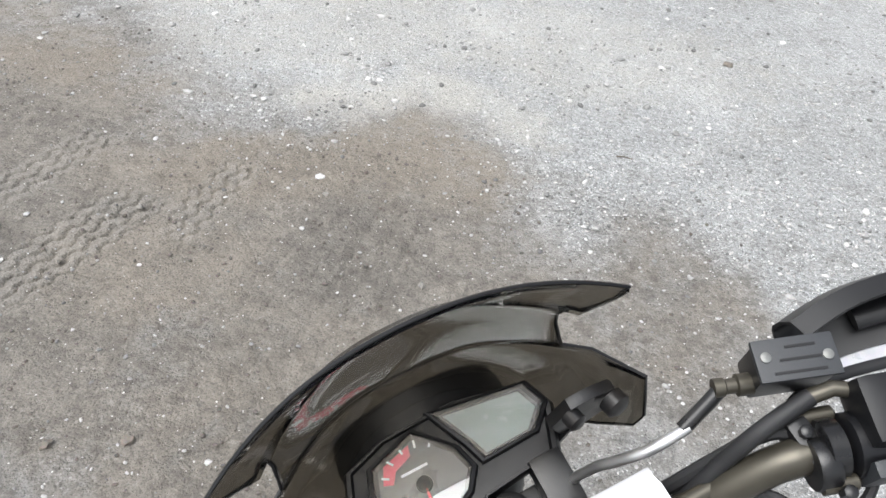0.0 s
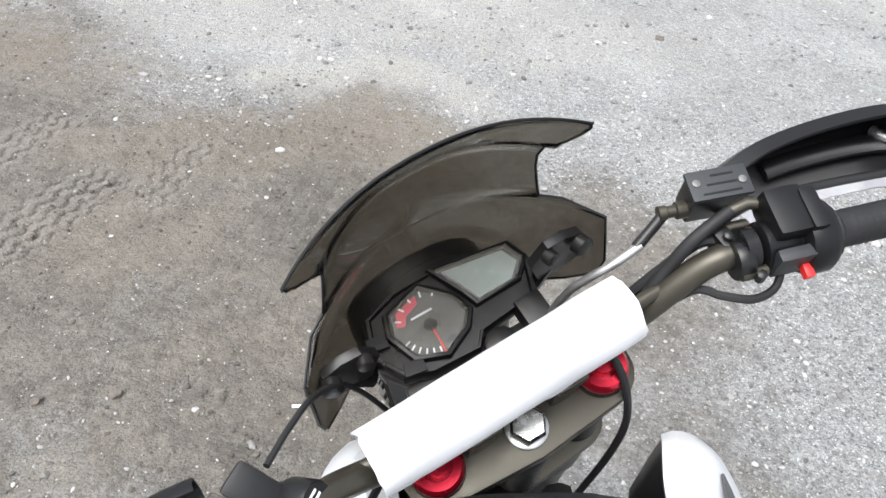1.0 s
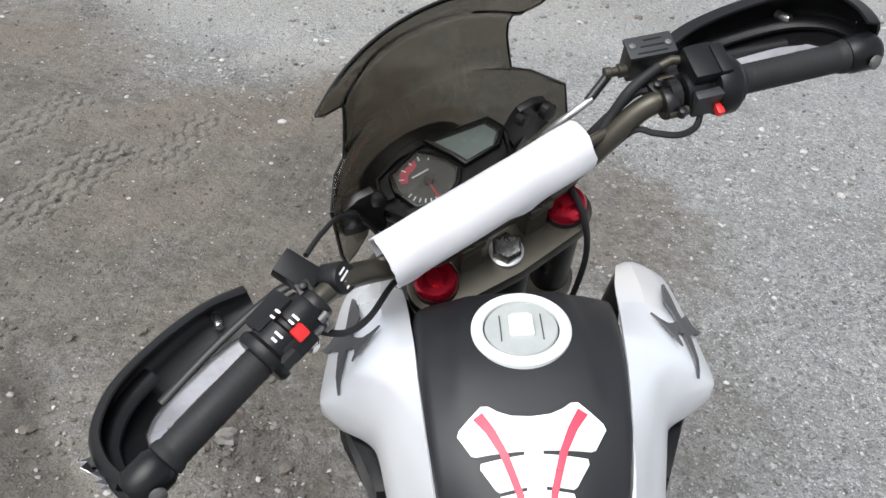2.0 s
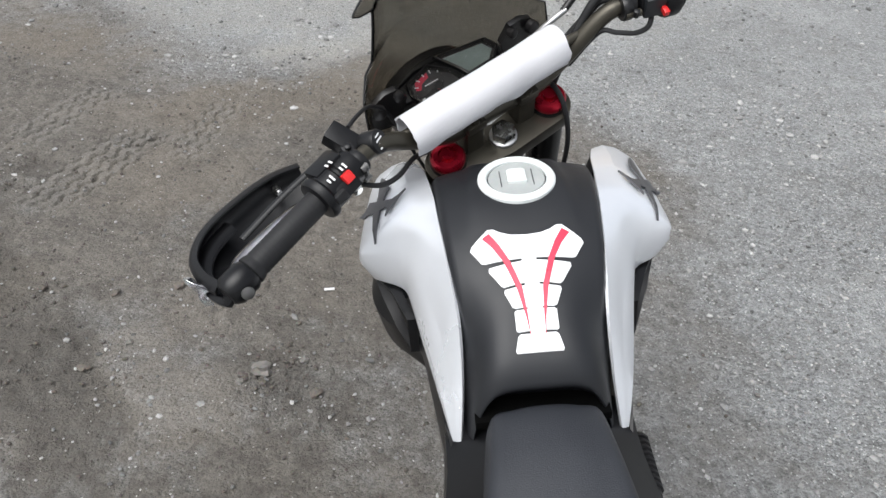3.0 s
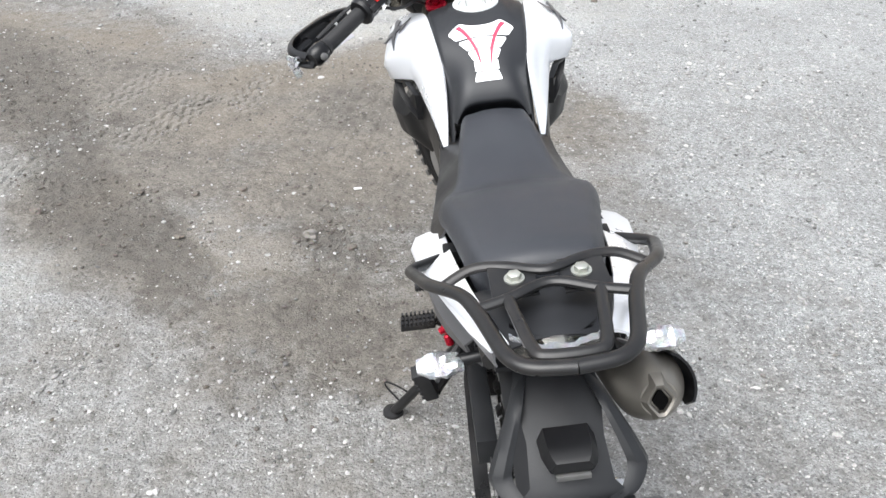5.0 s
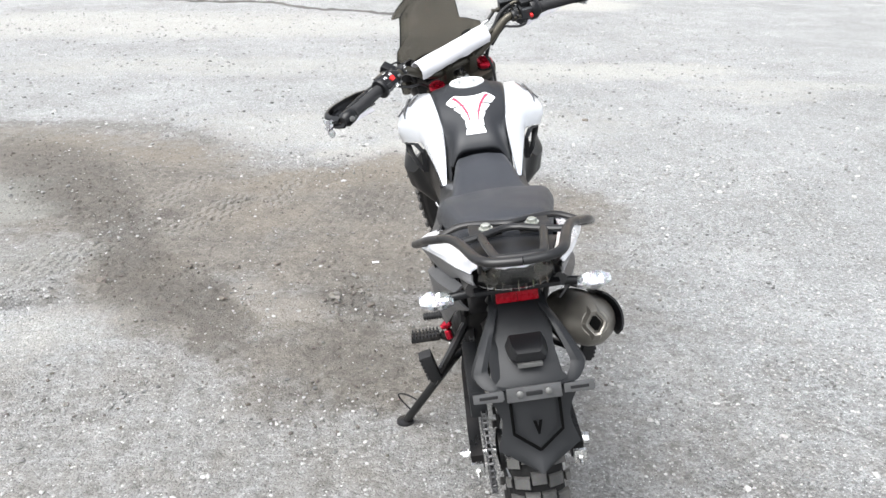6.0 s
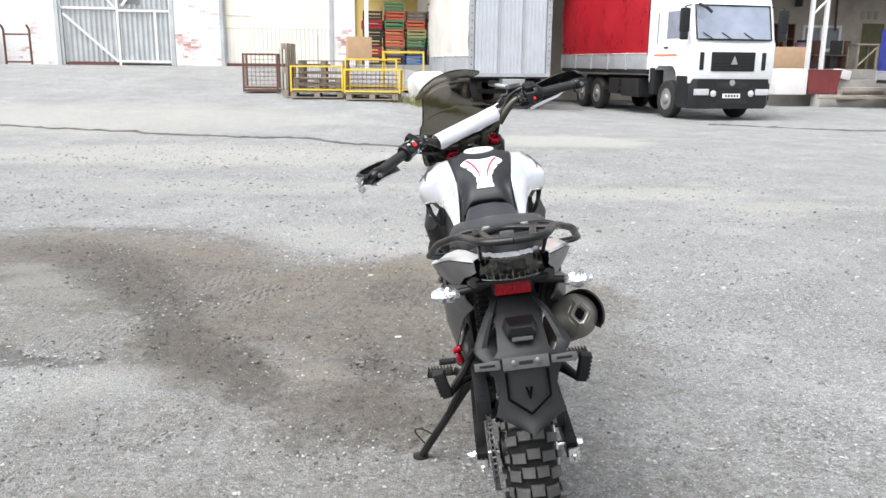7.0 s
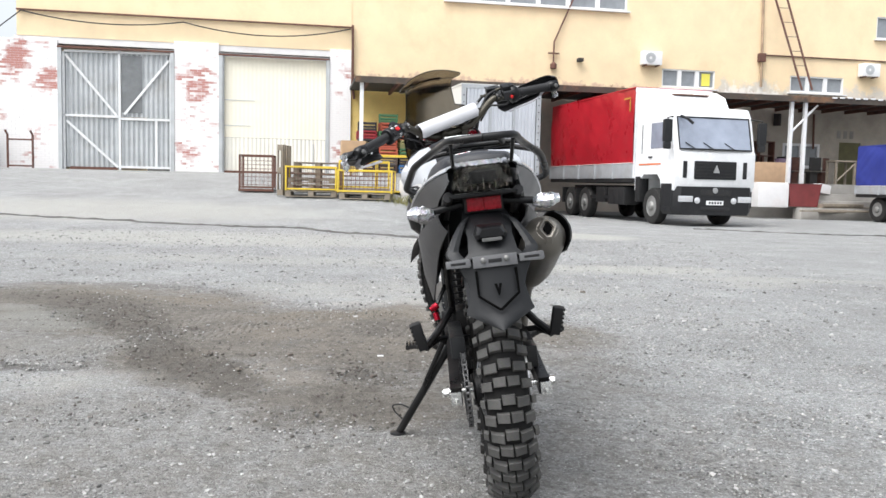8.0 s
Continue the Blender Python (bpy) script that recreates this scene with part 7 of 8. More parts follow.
part("wall_pipe", tube(B(), [(27.55, -0.06, 3.95), (27.6, -0.06, 2.6)], 0.04, 8), RUST, house)
part("wall_duct", tube(B(), [(26.0, -0.06, 3.9), (26.0, -0.06, 3.45)], 0.16, 4), DARK, house, "dark wall box")
for k in range(3):
    part("brick_vent", box(B(), (28.75 + 0.28 * k, 0.045, 3.2), (0.16, 0.03, 0.30), 0.01), CONCRETE, house, "small brick wall vent")

# ---- lorries ----
CAB_WHITE = mat("white lorry paint", (0.80, 0.81, 0.82), 0.28, var=0.03, scale=2, bump=0.02, grain=80, dirt=(0.55, 0.54, 0.52), dirt_amount=0.25, coat=0.4)
CHASSIS = mat("black chassis paint", (0.015, 0.015, 0.016), 0.6, var=0.3, scale=4, bump=0.2, grain=60, dirt=(0.07, 0.06, 0.052), dirt_amount=0.4)
BUMPER = mat("dark grey bumper plastic", (0.014, 0.0145, 0.016), 0.5, var=0.15, scale=3, bump=0.1, grain=80, dirt=(0.06, 0.056, 0.05), dirt_amount=0.3, spec=0.35)
TARP_RED = mat("red tarpaulin", (0.40, 0.012, 0.023), 0.33, var=0.14, scale=1.3, bump=0.3, grain=20, dirt=(0.30, 0.012, 0.018), dirt_amount=0.2)
TARP_BLUE = mat("blue tarpaulin", (0.03, 0.045, 0.26), 0.5, var=0.14, scale=1.3, bump=0.3, grain=20)
TARP_PALE = mat("pale grey tarpaulin", (0.66, 0.64, 0.60), 0.55, var=0.1, scale=1.2, bump=0.3, grain=20, dirt=(0.45, 0.42, 0.38), dirt_amount=0.4)
BOARD_GREY = mat("grey steel dropside", (0.45, 0.47, 0.49), 0.5, metal=0.3, var=0.12, scale=3, bump=0.1, grain=40, dirt=(0.3, 0.26, 0.22), dirt_amount=0.4)
ALU_PANEL = mat("ribbed aluminium front", (0.62, 0.64, 0.68), 0.42, metal=0.45, var=0.06, scale=2, bump=0.05, grain=40)
TARP_EDGE = mat("white tarpaulin strip", (0.75, 0.73, 0.70), 0.6, var=0.08, scale=3)
ORANGE = mat("orange stripe", (0.7, 0.18, 0.06), 0.5, var=0.05, scale=5, bump=0)
FADED_MARK = mat("faded yellow tarpaulin mark", (0.50, 0.26, 0.04), 0.5, var=0.15, scale=8, bump=0)
LAMP_GLASS = mat("lamp glass", (0.75, 0.76, 0.78), 0.12, metal=0.4, var=0.2, scale=30, bump=0.3, grain=60, coat=1.0)
# pale blue base paints in the sky that the glass would reflect
SCREEN_GLASS = mat("lorry glass with sky tint", (0.30, 0.34, 0.42), 0.06, var=0.2, scale=1.2, bump=0.0, spec=1.0, coat=1.0)
LORRY_TYRE = mat("lorry tyre", (0.018, 0.0175, 0.017), 0.85, var=0.25, scale=8, bump=0.4, grain=60, dirt=(0.07, 0.062, 0.055), dirt_amount=0.4)
HUB_GREY = mat("grey steel wheel", (0.30, 0.30, 0.29), 0.55, metal=0.4, var=0.2, scale=8, bump=0.2, grain=60)


def lorry_wheel(root, x, y, s, R=0.52, w=0.30, dual=False):
    m = axis_pose((x, y, R), (s, 0, 0))
    wh = new("wheel")
    wh.parent = root
    tyre = lathe(B(), [(R * 0.58, -w), (R * 0.80, -w - 0.01), (R * 0.95, -w + 0.02), (R, -w + 0.06), (R, -0.05), (R * 0.96, -0.01), (R * 0.80, 0.015), (R * 0.58, 0.0)], 40, m, closed=True)
    part("tyre", tyre, LORRY_TYRE, wh)
    part("rim", lathe(B(), [(R * 0.58, -0.01), (R * 0.54, 0.0), (R * 0.48, -0.07), (R * 0.30, -0.05 if not dual else -0.12), (R * 0.22, 0.04), (R * 0.14, 0.06), (0.005, 0.06)], 32, m), HUB_GREY, wh)
    for k in range(10):
        a = 2 * math.pi * k / 10
        part("wheel_nut", lathe(B(), [(0.018, 0), (0.018, 0.03)], 6, m @ Matrix.Translation((R * 0.40 * math.cos(a), R * 0.40 * math.sin(a), -0.06))), HUB_GREY, wh)


def tarp_side(x, y0, y1, z0, z1, s, seed):
    """A tarpaulin wall with slack folds."""
    rows = []
    for i in range(17):
        t = i / 16
        row = []
        for j in range(121):
            u = j / 120
            q = Vector((u * 14, t * 3, seed))
            w = 0.034 * noise.noise(q * 0.6) + 0.016 * noise.noise(Vector((u * 24 + t * 9, t * 3, seed))) + 0.024 * noise.noise(Vector((u * 26 - t * 8, t * 2, seed + 7))) * ease(abs(u - 0.5), 0.2, 0.5)
            row.append(Vector((x + s * (w + 0.03 * math.sin(math.pi * t)), y0 + (y1 - y0) * u, z0 + (z1 - z0) * t)))
        rows.append(row)
    bm = B()
    grid(bm, rows)
    return shell(bm, 0.006)


def cargo_body(root, y0, y1, z0, zd, z1, tarp, front=None, half=1.26, seed=3.0):
    """Dropsides with a tarpaulin hood on a load bed; y0 rear, y1 front."""
    part("load_bed", box(B(), (0, (y0 + y1) / 2, z0 - 0.06), (half * 2, y1 - y0, 0.12)), CHASSIS, root)
    for s in (-1, 1):
        n = max(3, int((y1 - y0) / 1.25))
        for k in range(n):
            a, b = y0 + (y1 - y0) * k / n, y0 + (y1 - y0) * (k + 1) / n
            part("dropside_board", box(B(), (s * half, (a + b) / 2, (z0 + zd) / 2), (0.04, b - a - 0.04, zd - z0), 0.008), BOARD_GREY, root)
            part("dropside_post", box(B(), (s * (half + 0.02), a, (z0 + zd) / 2), (0.06, 0.05, zd - z0 + 0.04)), BOARD_GREY, root)
        part("tarpaulin_side", tarp_side(s * half, y0, y1, zd - 0.02, z1, s, seed + s), tarp, root, "", 60)
        part("lacing", tube(B(), [(s * (half + 0.03), y0, zd), (s * (half + 0.03), y1, zd)], 0.010, 6), TARP_EDGE, root)
    part("tarpaulin_roof", box(B(), (0, (y0 + y1) / 2, z1), (half * 2 + 0.03, y1 - y0, 0.05), 0.02), tarp, root)
    part("rear_wall", box(B(), (0, y0, (z0 + z1) / 2), (half * 2, 0.04, z1 - z0)), tarp, root)
    if front is None:
        part("front_wall", box(B(), (0, y1, (z0 + z1) / 2), (half * 2, 0.05, z1 - z0)), CAB_WHITE, root)


lorry = thing("cargo_lorry", "white cab lorry with a red tarpaulin body parked at the dock", "lorry", pose(7.45, 21.35, -0.13, 0, 0, 192))
cargo_body(lorry, -7.9, -1.05, 1.32, 1.78, 4.02, TARP_RED)
part("yellow_mark", box(B(), (1.335, -1.45, 3.72), (0.01, 0.45, 0.05)), FADED_MARK, lorry)
part("yellow_mark", box(B(), (1.335, -1.25, 3.52), (0.01, 0.05, 0.40)), FADED_MARK, lorry)
for x in (-0.42, 0.42):
    part("chassis_rail", box(B(), (x, -3.2, 0.98), (0.09, 8.4, 0.26)), CHASSIS, lorry)
part("fuel_tank", box(B(), (1.0, -2.2, 0.78), (0.5, 1.2, 0.55), 0.06), CHASSIS, lorry)
part("battery_box", box(B(), (1.0, -3.4, 0.80), (0.45, 0.7, 0.5), 0.03), CHASSIS, lorry)
part("side_guard", box(B(), (1.2, -3.0, 0.72), (0.04, 2.4, 0.10)), BUMPER, lorry)
for s in (-1, 1):
    lorry_wheel(lorry, s * 1.17, 0, s)
    for y in (-4.75, -6.05):
        lorry_wheel(lorry, s * 1.2, y, s, dual=True)
        part("mud_flap", box(B(), (s * 1.0, y - 0.62, 0.75), (0.5, 0.02, 0.55)), CHASSIS, lorry)
cab = new("cab")
cab.parent = lorry
tagged(cab, "white forward-control cab with a sleeper and roof deflector")
side_o = [(-0.95, 0.95), (-0.62, 0.95), (-0.62, 1.28), (-0.42, 1.42), (0.42, 1.42), (0.62, 1.25), (0.66, 0.98), (1.30, 0.98), (1.36, 1.15), (1.36, 2.02), (1.30, 2.10), (1.08, 3.02), (0.92, 3.28), (0.40, 3.36), (-0.95, 3.36)]
bm = B()
rows = []
for x, k in ((-1.24, 0.985), (-1.20, 1.0), (1.20, 1.0), (1.24, 0.985)):
    rows.append([Vector((x, 0.2 + (y - 0.2) * k, 2.1 + (z - 2.1) * k)) for y, z in side_o])
vs = grid(bm, rows, True)
bm.faces.new(vs[0])
bm.faces.new(vs[-1])
part("cab_shell", bm, CAB_WHITE, cab, "", 25)
bm = loft(B(), [[Vector((-1.15 * k, y, 3.3)), Vector((1.15 * k, y, 3.3)), Vector((1.1 * k, y, zt)), Vector((-1.1 * k, y, zt))] for y, zt, k in ((-0.93, 3.92, 1.0), (-0.5, 3.90, 0.99), (0.0, 3.70, 0.96), (0.25, 3.42, 0.92))])
part("roof_deflector", bm, CAB_WHITE, cab, "white roof deflector", 20)
part("deflector_slot", box(B(), (0.05, -0.08, 3.74), (1.1, 0.25, 0.03), 0, pose(0, 0, 0, 0, 0, 0)), RUST, cab)
bm = B()
grid(bm, [[Vector((x, 1.375 - 0.02 * abs(x) ** 3 - (z - 2.12) * 0.245, z)) for x in (-1.08, -0.8, -0.4, 0, 0.4, 0.8, 1.08)] for z in (2.14, 2.4, 2.7, 2.98)])
part("windscreen", shell(bm, 0.01), SCREEN_GLASS, cab, "windscreen with sky reflection in its colour")
bm = tube(B(), [(x, 1.385 - 0.02 * abs(x) ** 3 - (z - 2.12) * 0.245, z) for x, z in ((-1.1, 2.12), (0, 2.12), (1.1, 2.12), (1.1, 3.0), (0, 3.0), (-1.1, 3.0))], 0.025, 6, closed=True)
part("screen_seal", bm, BUMPER, cab)
for x in (-0.55, 0.1, 0.65):
    part("wiper", tube(B(), [(x, 1.41, 2.12), (x + 0.28, 1.34, 2.30)], 0.012, 6), BUMPER, cab)
part("grille", box(B(), (0, 1.37, 1.55), (1.28, 0.06, 0.50), 0.03), BUMPER, cab)
for k in range(5):
    part("grille_slat", box(B(), (0, 1.405, 1.37 + 0.09 * k), (1.18, 0.02, 0.025)), CHASSIS, cab)
part("maker_badge", plate(B(), [(-0.10, -0.08), (0.10, -0.08), (0.0, 0.14)], 0.02, Matrix.Translation((0, 1.44, 1.56)) @ pose(0, 0, 0, 90, 0, 0)), ALUMINIUM, cab, "plain silver badge shape")
for s in (-1, 1):
    part("corner_vent", box(B(), (s * 0.92, 1.355, 1.56), (0.12, 0.05, 0.46), 0.02), BUMPER, cab)
    part("side_window", box(B(), (s * 1.243, 0.42, 2.52), (0.012, 0.86, 0.72), 0.004), SCREEN_GLASS, cab)
    part("side_vent", box(B(), (s * 1.243, -0.55, 2.45), (0.012, 0.03, 0.85)), BUMPER, cab)
    part("door_handle", box(B(), (s * 1.25, -0.02, 1.92), (0.03, 0.22, 0.05), 0.01), BUMPER, cab)
    part("stripe", box(B(), (s * 1.248, -0.05, 1.72), (0.006, 1.3, 0.045)), ORANGE, cab, "orange stripe")
    part("wheel_arch", box(B(), (s * 1.12, -0.72, 1.0), (0.30, 0.30, 0.75), 0.05), BUMPER, cab)
    part("step_box", box(B(), (s * 1.10, 0.96, 0.85), (0.30, 0.62, 0.66), 0.05), BUMPER, cab)
    mm = new("wing_mirror")
    mm.parent = cab
    part("mirror_shell", box(B(), (s * 1.45, 1.28, 2.60), (0.24, 0.14, 0.62), 0.05), BUMPER, mm)
    part("mirror_shell", box(B(), (s * 1.45, 1.28, 2.20), (0.20, 0.13, 0.20), 0.05), BUMPER, mm)
    part("mirror_arm", tube(B(), [(s * 1.2, 1.1, 3.0), (s * 1.45, 1.28, 2.95), (s * 1.45, 1.28, 2.2)], 0.022, 6), BUMPER, mm)
part("front_mirror", tube(B(), [(0.98, 1.15, 3.02), (0.95, 1.45, 2.92), (0.80, 1.48, 2.80)], 0.04, 8), BUMPER, cab)
bumper = new("bumper")
bumper.parent = lorry
tagged(bumper, "dark grey plastic bumper with clear lamps")
bm = loft(B(), [[Vector((x, y, z)) for x, y in ((-1.24 * k, 0.68), (-1.25 * k, 1.22), (-1.05 * k, 1.44), (1.05 * k, 1.44), (1.25 * k, 1.22), (1.24 * k, 0.68))] for z, k in ((0.32, 0.94), (0.42, 0.99), (0.75, 1.0), (1.05, 1.0), (1.10, 0.99))])
part("bumper_shell", bm, BUMPER, bumper, "", 25)
part("step_slot", box(B(), (0, 1.44, 0.93), (0.95, 0.02, 0.16), 0.008), CHASSIS, bumper)
part("lower_grille", box(B(), (0, 1.44, 0.50), (0.9, 0.02, 0.10), 0.008), CHASSIS, bumper)
for s in (-1, 1):
    part("headlamp", box(B(), (s * 0.90, 1.42, 0.76), (0.42, 0.08, 0.17), 0.03), LAMP_GLASS, bumper, "clear rectangular headlamp")
    part("fog_lamp", lathe(B(), [(0.085, 0), (0.085, 0.04), (0.05, 0.055), (0.001, 0.06)], 20, axis_pose((s * 0.56, 1.42, 0.72), (0, 1, 0))), LAMP_GLASS, bumper)
part("number_plate", box(B(), (0.02, 1.45, 0.66), (0.52, 0.015, 0.12)), FRAME_WHITE, bumper, "white plate with dark bars")
for k in range(5):
    part("plate_bar", box(B(), (-0.16 + 0.085 * k, 1.46, 0.66), (0.05, 0.006, 0.06)), CHASSIS, bumper)
part("badge", lathe(B(), [(0.08, 0), (0.08, 0.02), (0.001, 0.03)], 16, axis_pose((0.02, 1.44, 1.0), (0, 1, 0))), ALUMINIUM, bumper, "small silver badge shape")

trailer = thing("drawbar_trailer", "pale tarpaulin drawbar trailer with a ribbed aluminium front", "trailer", pose(2.05, 22.9, -0.02, 0, 0, 193))
cargo_body(trailer, -7.2, 0.0, 1.02, 1.55, 3.95, TARP_PALE, front=True, half=1.27, seed=9.0)
part("front_frame", wall_with_holes(-1.28, 1.28, 0.95, 3.95, [(-1.14, 1.14, 1.05, 3.82)], 0.0, 0.06), BOARD_GREY, trailer, smooth=False)
for a, b in ((-1.12, -0.42), (-0.38, 0.34), (0.38, 1.12)):
    k = int((b - a) / 0.115)
    bm = B()
    prof = []
    for i in range(k):
        x = a + (b - a) * i / k
        w = (b - a) / k
        prof += [(x, 0.03), (x + 0.25 * w, 0.03), (x + 0.35 * w, 0.055), (x + 0.85 * w, 0.055), (x + 0.95 * w, 0.03)]
    grid(bm, [[Vector((x, y, z)) for x, y in prof] for z in (1.05, 3.82)])
    part("ribbed_panel", shell(bm, 0.004), ALU_PANEL, trailer, "ribbed aluminium panel", 20)
for x in (-0.40, 0.36):
    part("panel_post", box(B(), (x, 0.05, 2.43), (0.07, 0.06, 2.8)), BOARD_GREY, trailer)
for s in (-1, 1):
    for k in range(12):
        part("rivet", lathe(B(), [(0.02, 0), (0.015, 0.015)], 8, axis_pose((s * 1.21, 0.06, 1.3 + 0.21 * k), (0, 1, 0))), CHASSIS, trailer)
    for y in (-0.75, -5.6):
        lorry_wheel(trailer, s * 1.18, y, s, R=0.50)
    part("chassis_rail", box(B(), (s * 0.45, -3.6, 0.86), (0.10, 7.0, 0.20)), CHASSIS, trailer)
    part("drawbar", tube(B(), [(s * 0.5, -0.4, 0.72), (s * 0.06, 1.9, 0.62)], 0.06, 4), BOARD_GREY, trailer)
    part("axle_beam", box(B(), (0, -0.75 if s > 0 else -5.6, 0.5), (2.2, 0.14, 0.14)), CHASSIS, trailer)
part("turntable", box(B(), (0, -0.6, 0.80), (1.3, 1.3, 0.08)), CHASSIS, trailer)
part("coupling", box(B(), (0, 0.25, 0.78), (0.7, 0.35, 0.22), 0.03), ALUMINIUM, trailer)
part("spare_rack", box(B(), (1.1, -2.4, 0.70), (0.25, 1.3, 0.25), 0.03), BOARD_GREY, trailer)

van = thing("cargo_lorry", "lorry body under a blue tarpaulin at the dock", "lorry", pose(17.85, 23.05, -0.12, 0, 0, 188))
cargo_body(van, -5.0, 0.0, 1.0, 1.3, 2.75, TARP_BLUE, seed=21.0)
part("front_board", box(B(), (0, 0.05, 1.2), (2.5, 0.05, 0.4)), TARP_EDGE, van)
for s in (-1, 1):
    lorry_wheel(van, s * 1.1, -1.2, s, R=0.45)
    lorry_wheel(van, s * 1.1, -4.0, s, R=0.45)
    part("chassis_rail", box(B(), (s * 0.4, -2.4, 0.78), (0.1, 5.0, 0.2)), CHASSIS, van)

# ---- stores yard: pallets, cages, crates ----
WOOD = mat("weathered pallet wood", (0.30, 0.255, 0.20), 0.85, var=0.25, scale=6, bump=0.5, grain=80, dirt=(0.14, 0.12, 0.10), dirt_amount=0.4)
YELLOW_STEEL = mat("yellow painted steel", (0.72, 0.52, 0.05), 0.5, var=0.12, scale=6, bump=0.1, grain=60, dirt=(0.35, 0.24, 0.06), dirt_amount=0.35)
CARDBOARD = mat("brown cardboard", (0.46, 0.31, 0.19), 0.85, var=0.1, scale=5, bump=0.2, grain=60)


def pallet_parts(root, z=0.0, m=None):
    m = m or Matrix()
    for k in range(5):
        part("deck_board", box(B(), (0, -0.35 + 0.175 * k, z + 0.133), (1.2, 0.12, 0.022), 0.003, m), WOOD, root)
    for x in (-0.53, 0, 0.53):
        for y in (-0.35, 0, 0.35):
            part("block", box(B(), (x, y, z + 0.072), (0.13, 0.10, 0.10), 0.003, m), WOOD, root)
    for y in (-0.35, 0, 0.35):
        part("bottom_board", box(B(), (0, y, z + 0.011), (1.2, 0.10, 0.022), 0.003, m), WOOD, root)


def mesh_cage(name, m, w, d, h, z0, material, label, group, step=0.10, floor=True):
    root = thing(name, label, "cage", m, group)
    r = 0.019
    for x in (-w / 2, w / 2):
        for y in (-d / 2, d / 2):
            part("post", box(B(), (x, y, z0 + h / 2), (2 * r, 2 * r, h), 0.004), material, root)
    for z in (z0 + 0.04, z0 + h):
        for y in (-d / 2, d / 2):
            part("rail", box(B(), (0, y, z), (w, 1.8 * r, 2 * r), 0.004), material, root)
        for x in (-w / 2, w / 2):
            part("rail", box(B(), (x, 0, z), (1.8 * r, d, 2 * r), 0.004), material, root)
    bm = B()
    for y in (-d / 2, d / 2):
        for i in range(1, int(w / step)):
            tube(bm, [(-w / 2 + i * step, y, z0 + 0.04), (-w / 2 + i * step, y, z0 + h)], 0.0035, 4)
        for i in range(1, int(h / step)):
            tube(bm, [(-w / 2, y, z0 + i * step), (w / 2, y, z0 + i * step)], 0.0035, 4)
    for x in (-w / 2, w / 2):
        for i in range(1, int(d / step)):
            tube(bm, [(x, -d / 2 + i * step, z0 + 0.04), (x, -d / 2 + i * step, z0 + h)], 0.0035, 4)
    part("wire_mesh", bm, RUST, root, "rusty wire mesh")
    if floor:
        part("floor_board", box(B(), (0, 0, z0 + 0.05), (w - 0.06, d - 0.06, 0.03)), WOOD, root)
    return root


def at_ground(x, y, rz=0.0, dz=0.0):
    return pose(x, y, ground_z(x, y) + dz, 0, 0, rz)


c1 = mesh_cage("mesh_cage", at_ground(-2.95, 17.35, 4), 1.16, 0.8, 0.56, 0.145, YELLOW_STEEL, "yellow steel mesh cage on a wooden pallet", "yellow cages")
pallet_parts(c1)
pallet_parts(c1, 0.19, Matrix.Scale(0.9, 4))
pallet_parts(c1, 0.36, Matrix.Scale(0.9, 4))
c2 = mesh_cage("mesh_cage", at_ground(-1.62, 17.1, -3), 1.25, 0.8, 0.52, 0.145, YELLOW_STEEL, "yellow steel mesh cage on a wooden pallet", "yellow cages")
pallet_parts(c2)
c3 = mesh_cage("mesh_cage", at_ground(-1.75, 18.1, 2), 1.2, 0.8, 0.66, 0.145, YELLOW_STEEL, "yellow steel mesh cage behind the others", "yellow cages")
pallet_parts(c3)
c4 = mesh_cage("rusty_cage", at_ground(-4.45, 18.35, 6), 0.80, 0.8, 0.82, 0.06, RUST, "rusty brown steel mesh cage", "")
part("skid", box(B(), (0, -0.38, 0.03), (0.85, 0.06, 0.06)), RUST, c4)
st = thing("pallet", "weathered wooden pallet standing on edge", "pallet", at_ground(-3.72, 17.55, 86) @ pose(0, 0, 0.60, 90, 0, 0) @ pose(0, 0, 0, 0, 0, 90))
pallet_parts(st)
for k in range(5):
    p = thing("pallet", "weathered wooden pallet in a stack", "pallet", at_ground(-2.95, 18.6, 3, 0.146 * k), "stacked pallets")
    pallet_parts(p)
mesh_cage("frame_rack", at_ground(-1.0, 18.9, 0), 1.0, 0.7, 0.95, 0.0, YELLOW_STEEL, "pale steel frame rack", "", 0.5)
solid("cardboard_box", box(B(), (0, 0, 0.28), (0.6, 0.5, 0.56), 0.01), CARDBOARD, "brown cardboard box on the pallets", "box", at_ground(-2.1, 18.65, 10, 0.735))
PLASTIC = {"green": (0.05, 0.16, 0.07), "orange": (0.46, 0.095, 0.05), "red": (0.34, 0.025, 0.035), "grey": (0.12, 0.10, 0.09), "blue": (0.05, 0.17, 0.42), "dark": (0.035, 0.03, 0.032), "olive": (0.25, 0.24, 0.10)}
PLASTIC = {k: mat(k + " crate plastic", v, 0.55, var=0.12, scale=6, bump=0.1) for k, v in PLASTIC.items()}


def crate_mesh(material):
    bm = B()
    for s in (-1, 1):
        for z in (0.04, 0.13, 0.24):
            box(bm, (0, s * 0.19, z), (0.60, 0.02, 0.055), 0.004)
            box(bm, (s * 0.29, 0, z), (0.02, 0.38, 0.055), 0.004)
        for t in (-1, 1):
            box(bm, (s * 0.28, t * 0.18, 0.14), (0.04, 0.04, 0.27), 0.004)
    box(bm, (0, 0, 0.012), (0.58, 0.38, 0.02))
    return mesh_of("crate", bm, material)


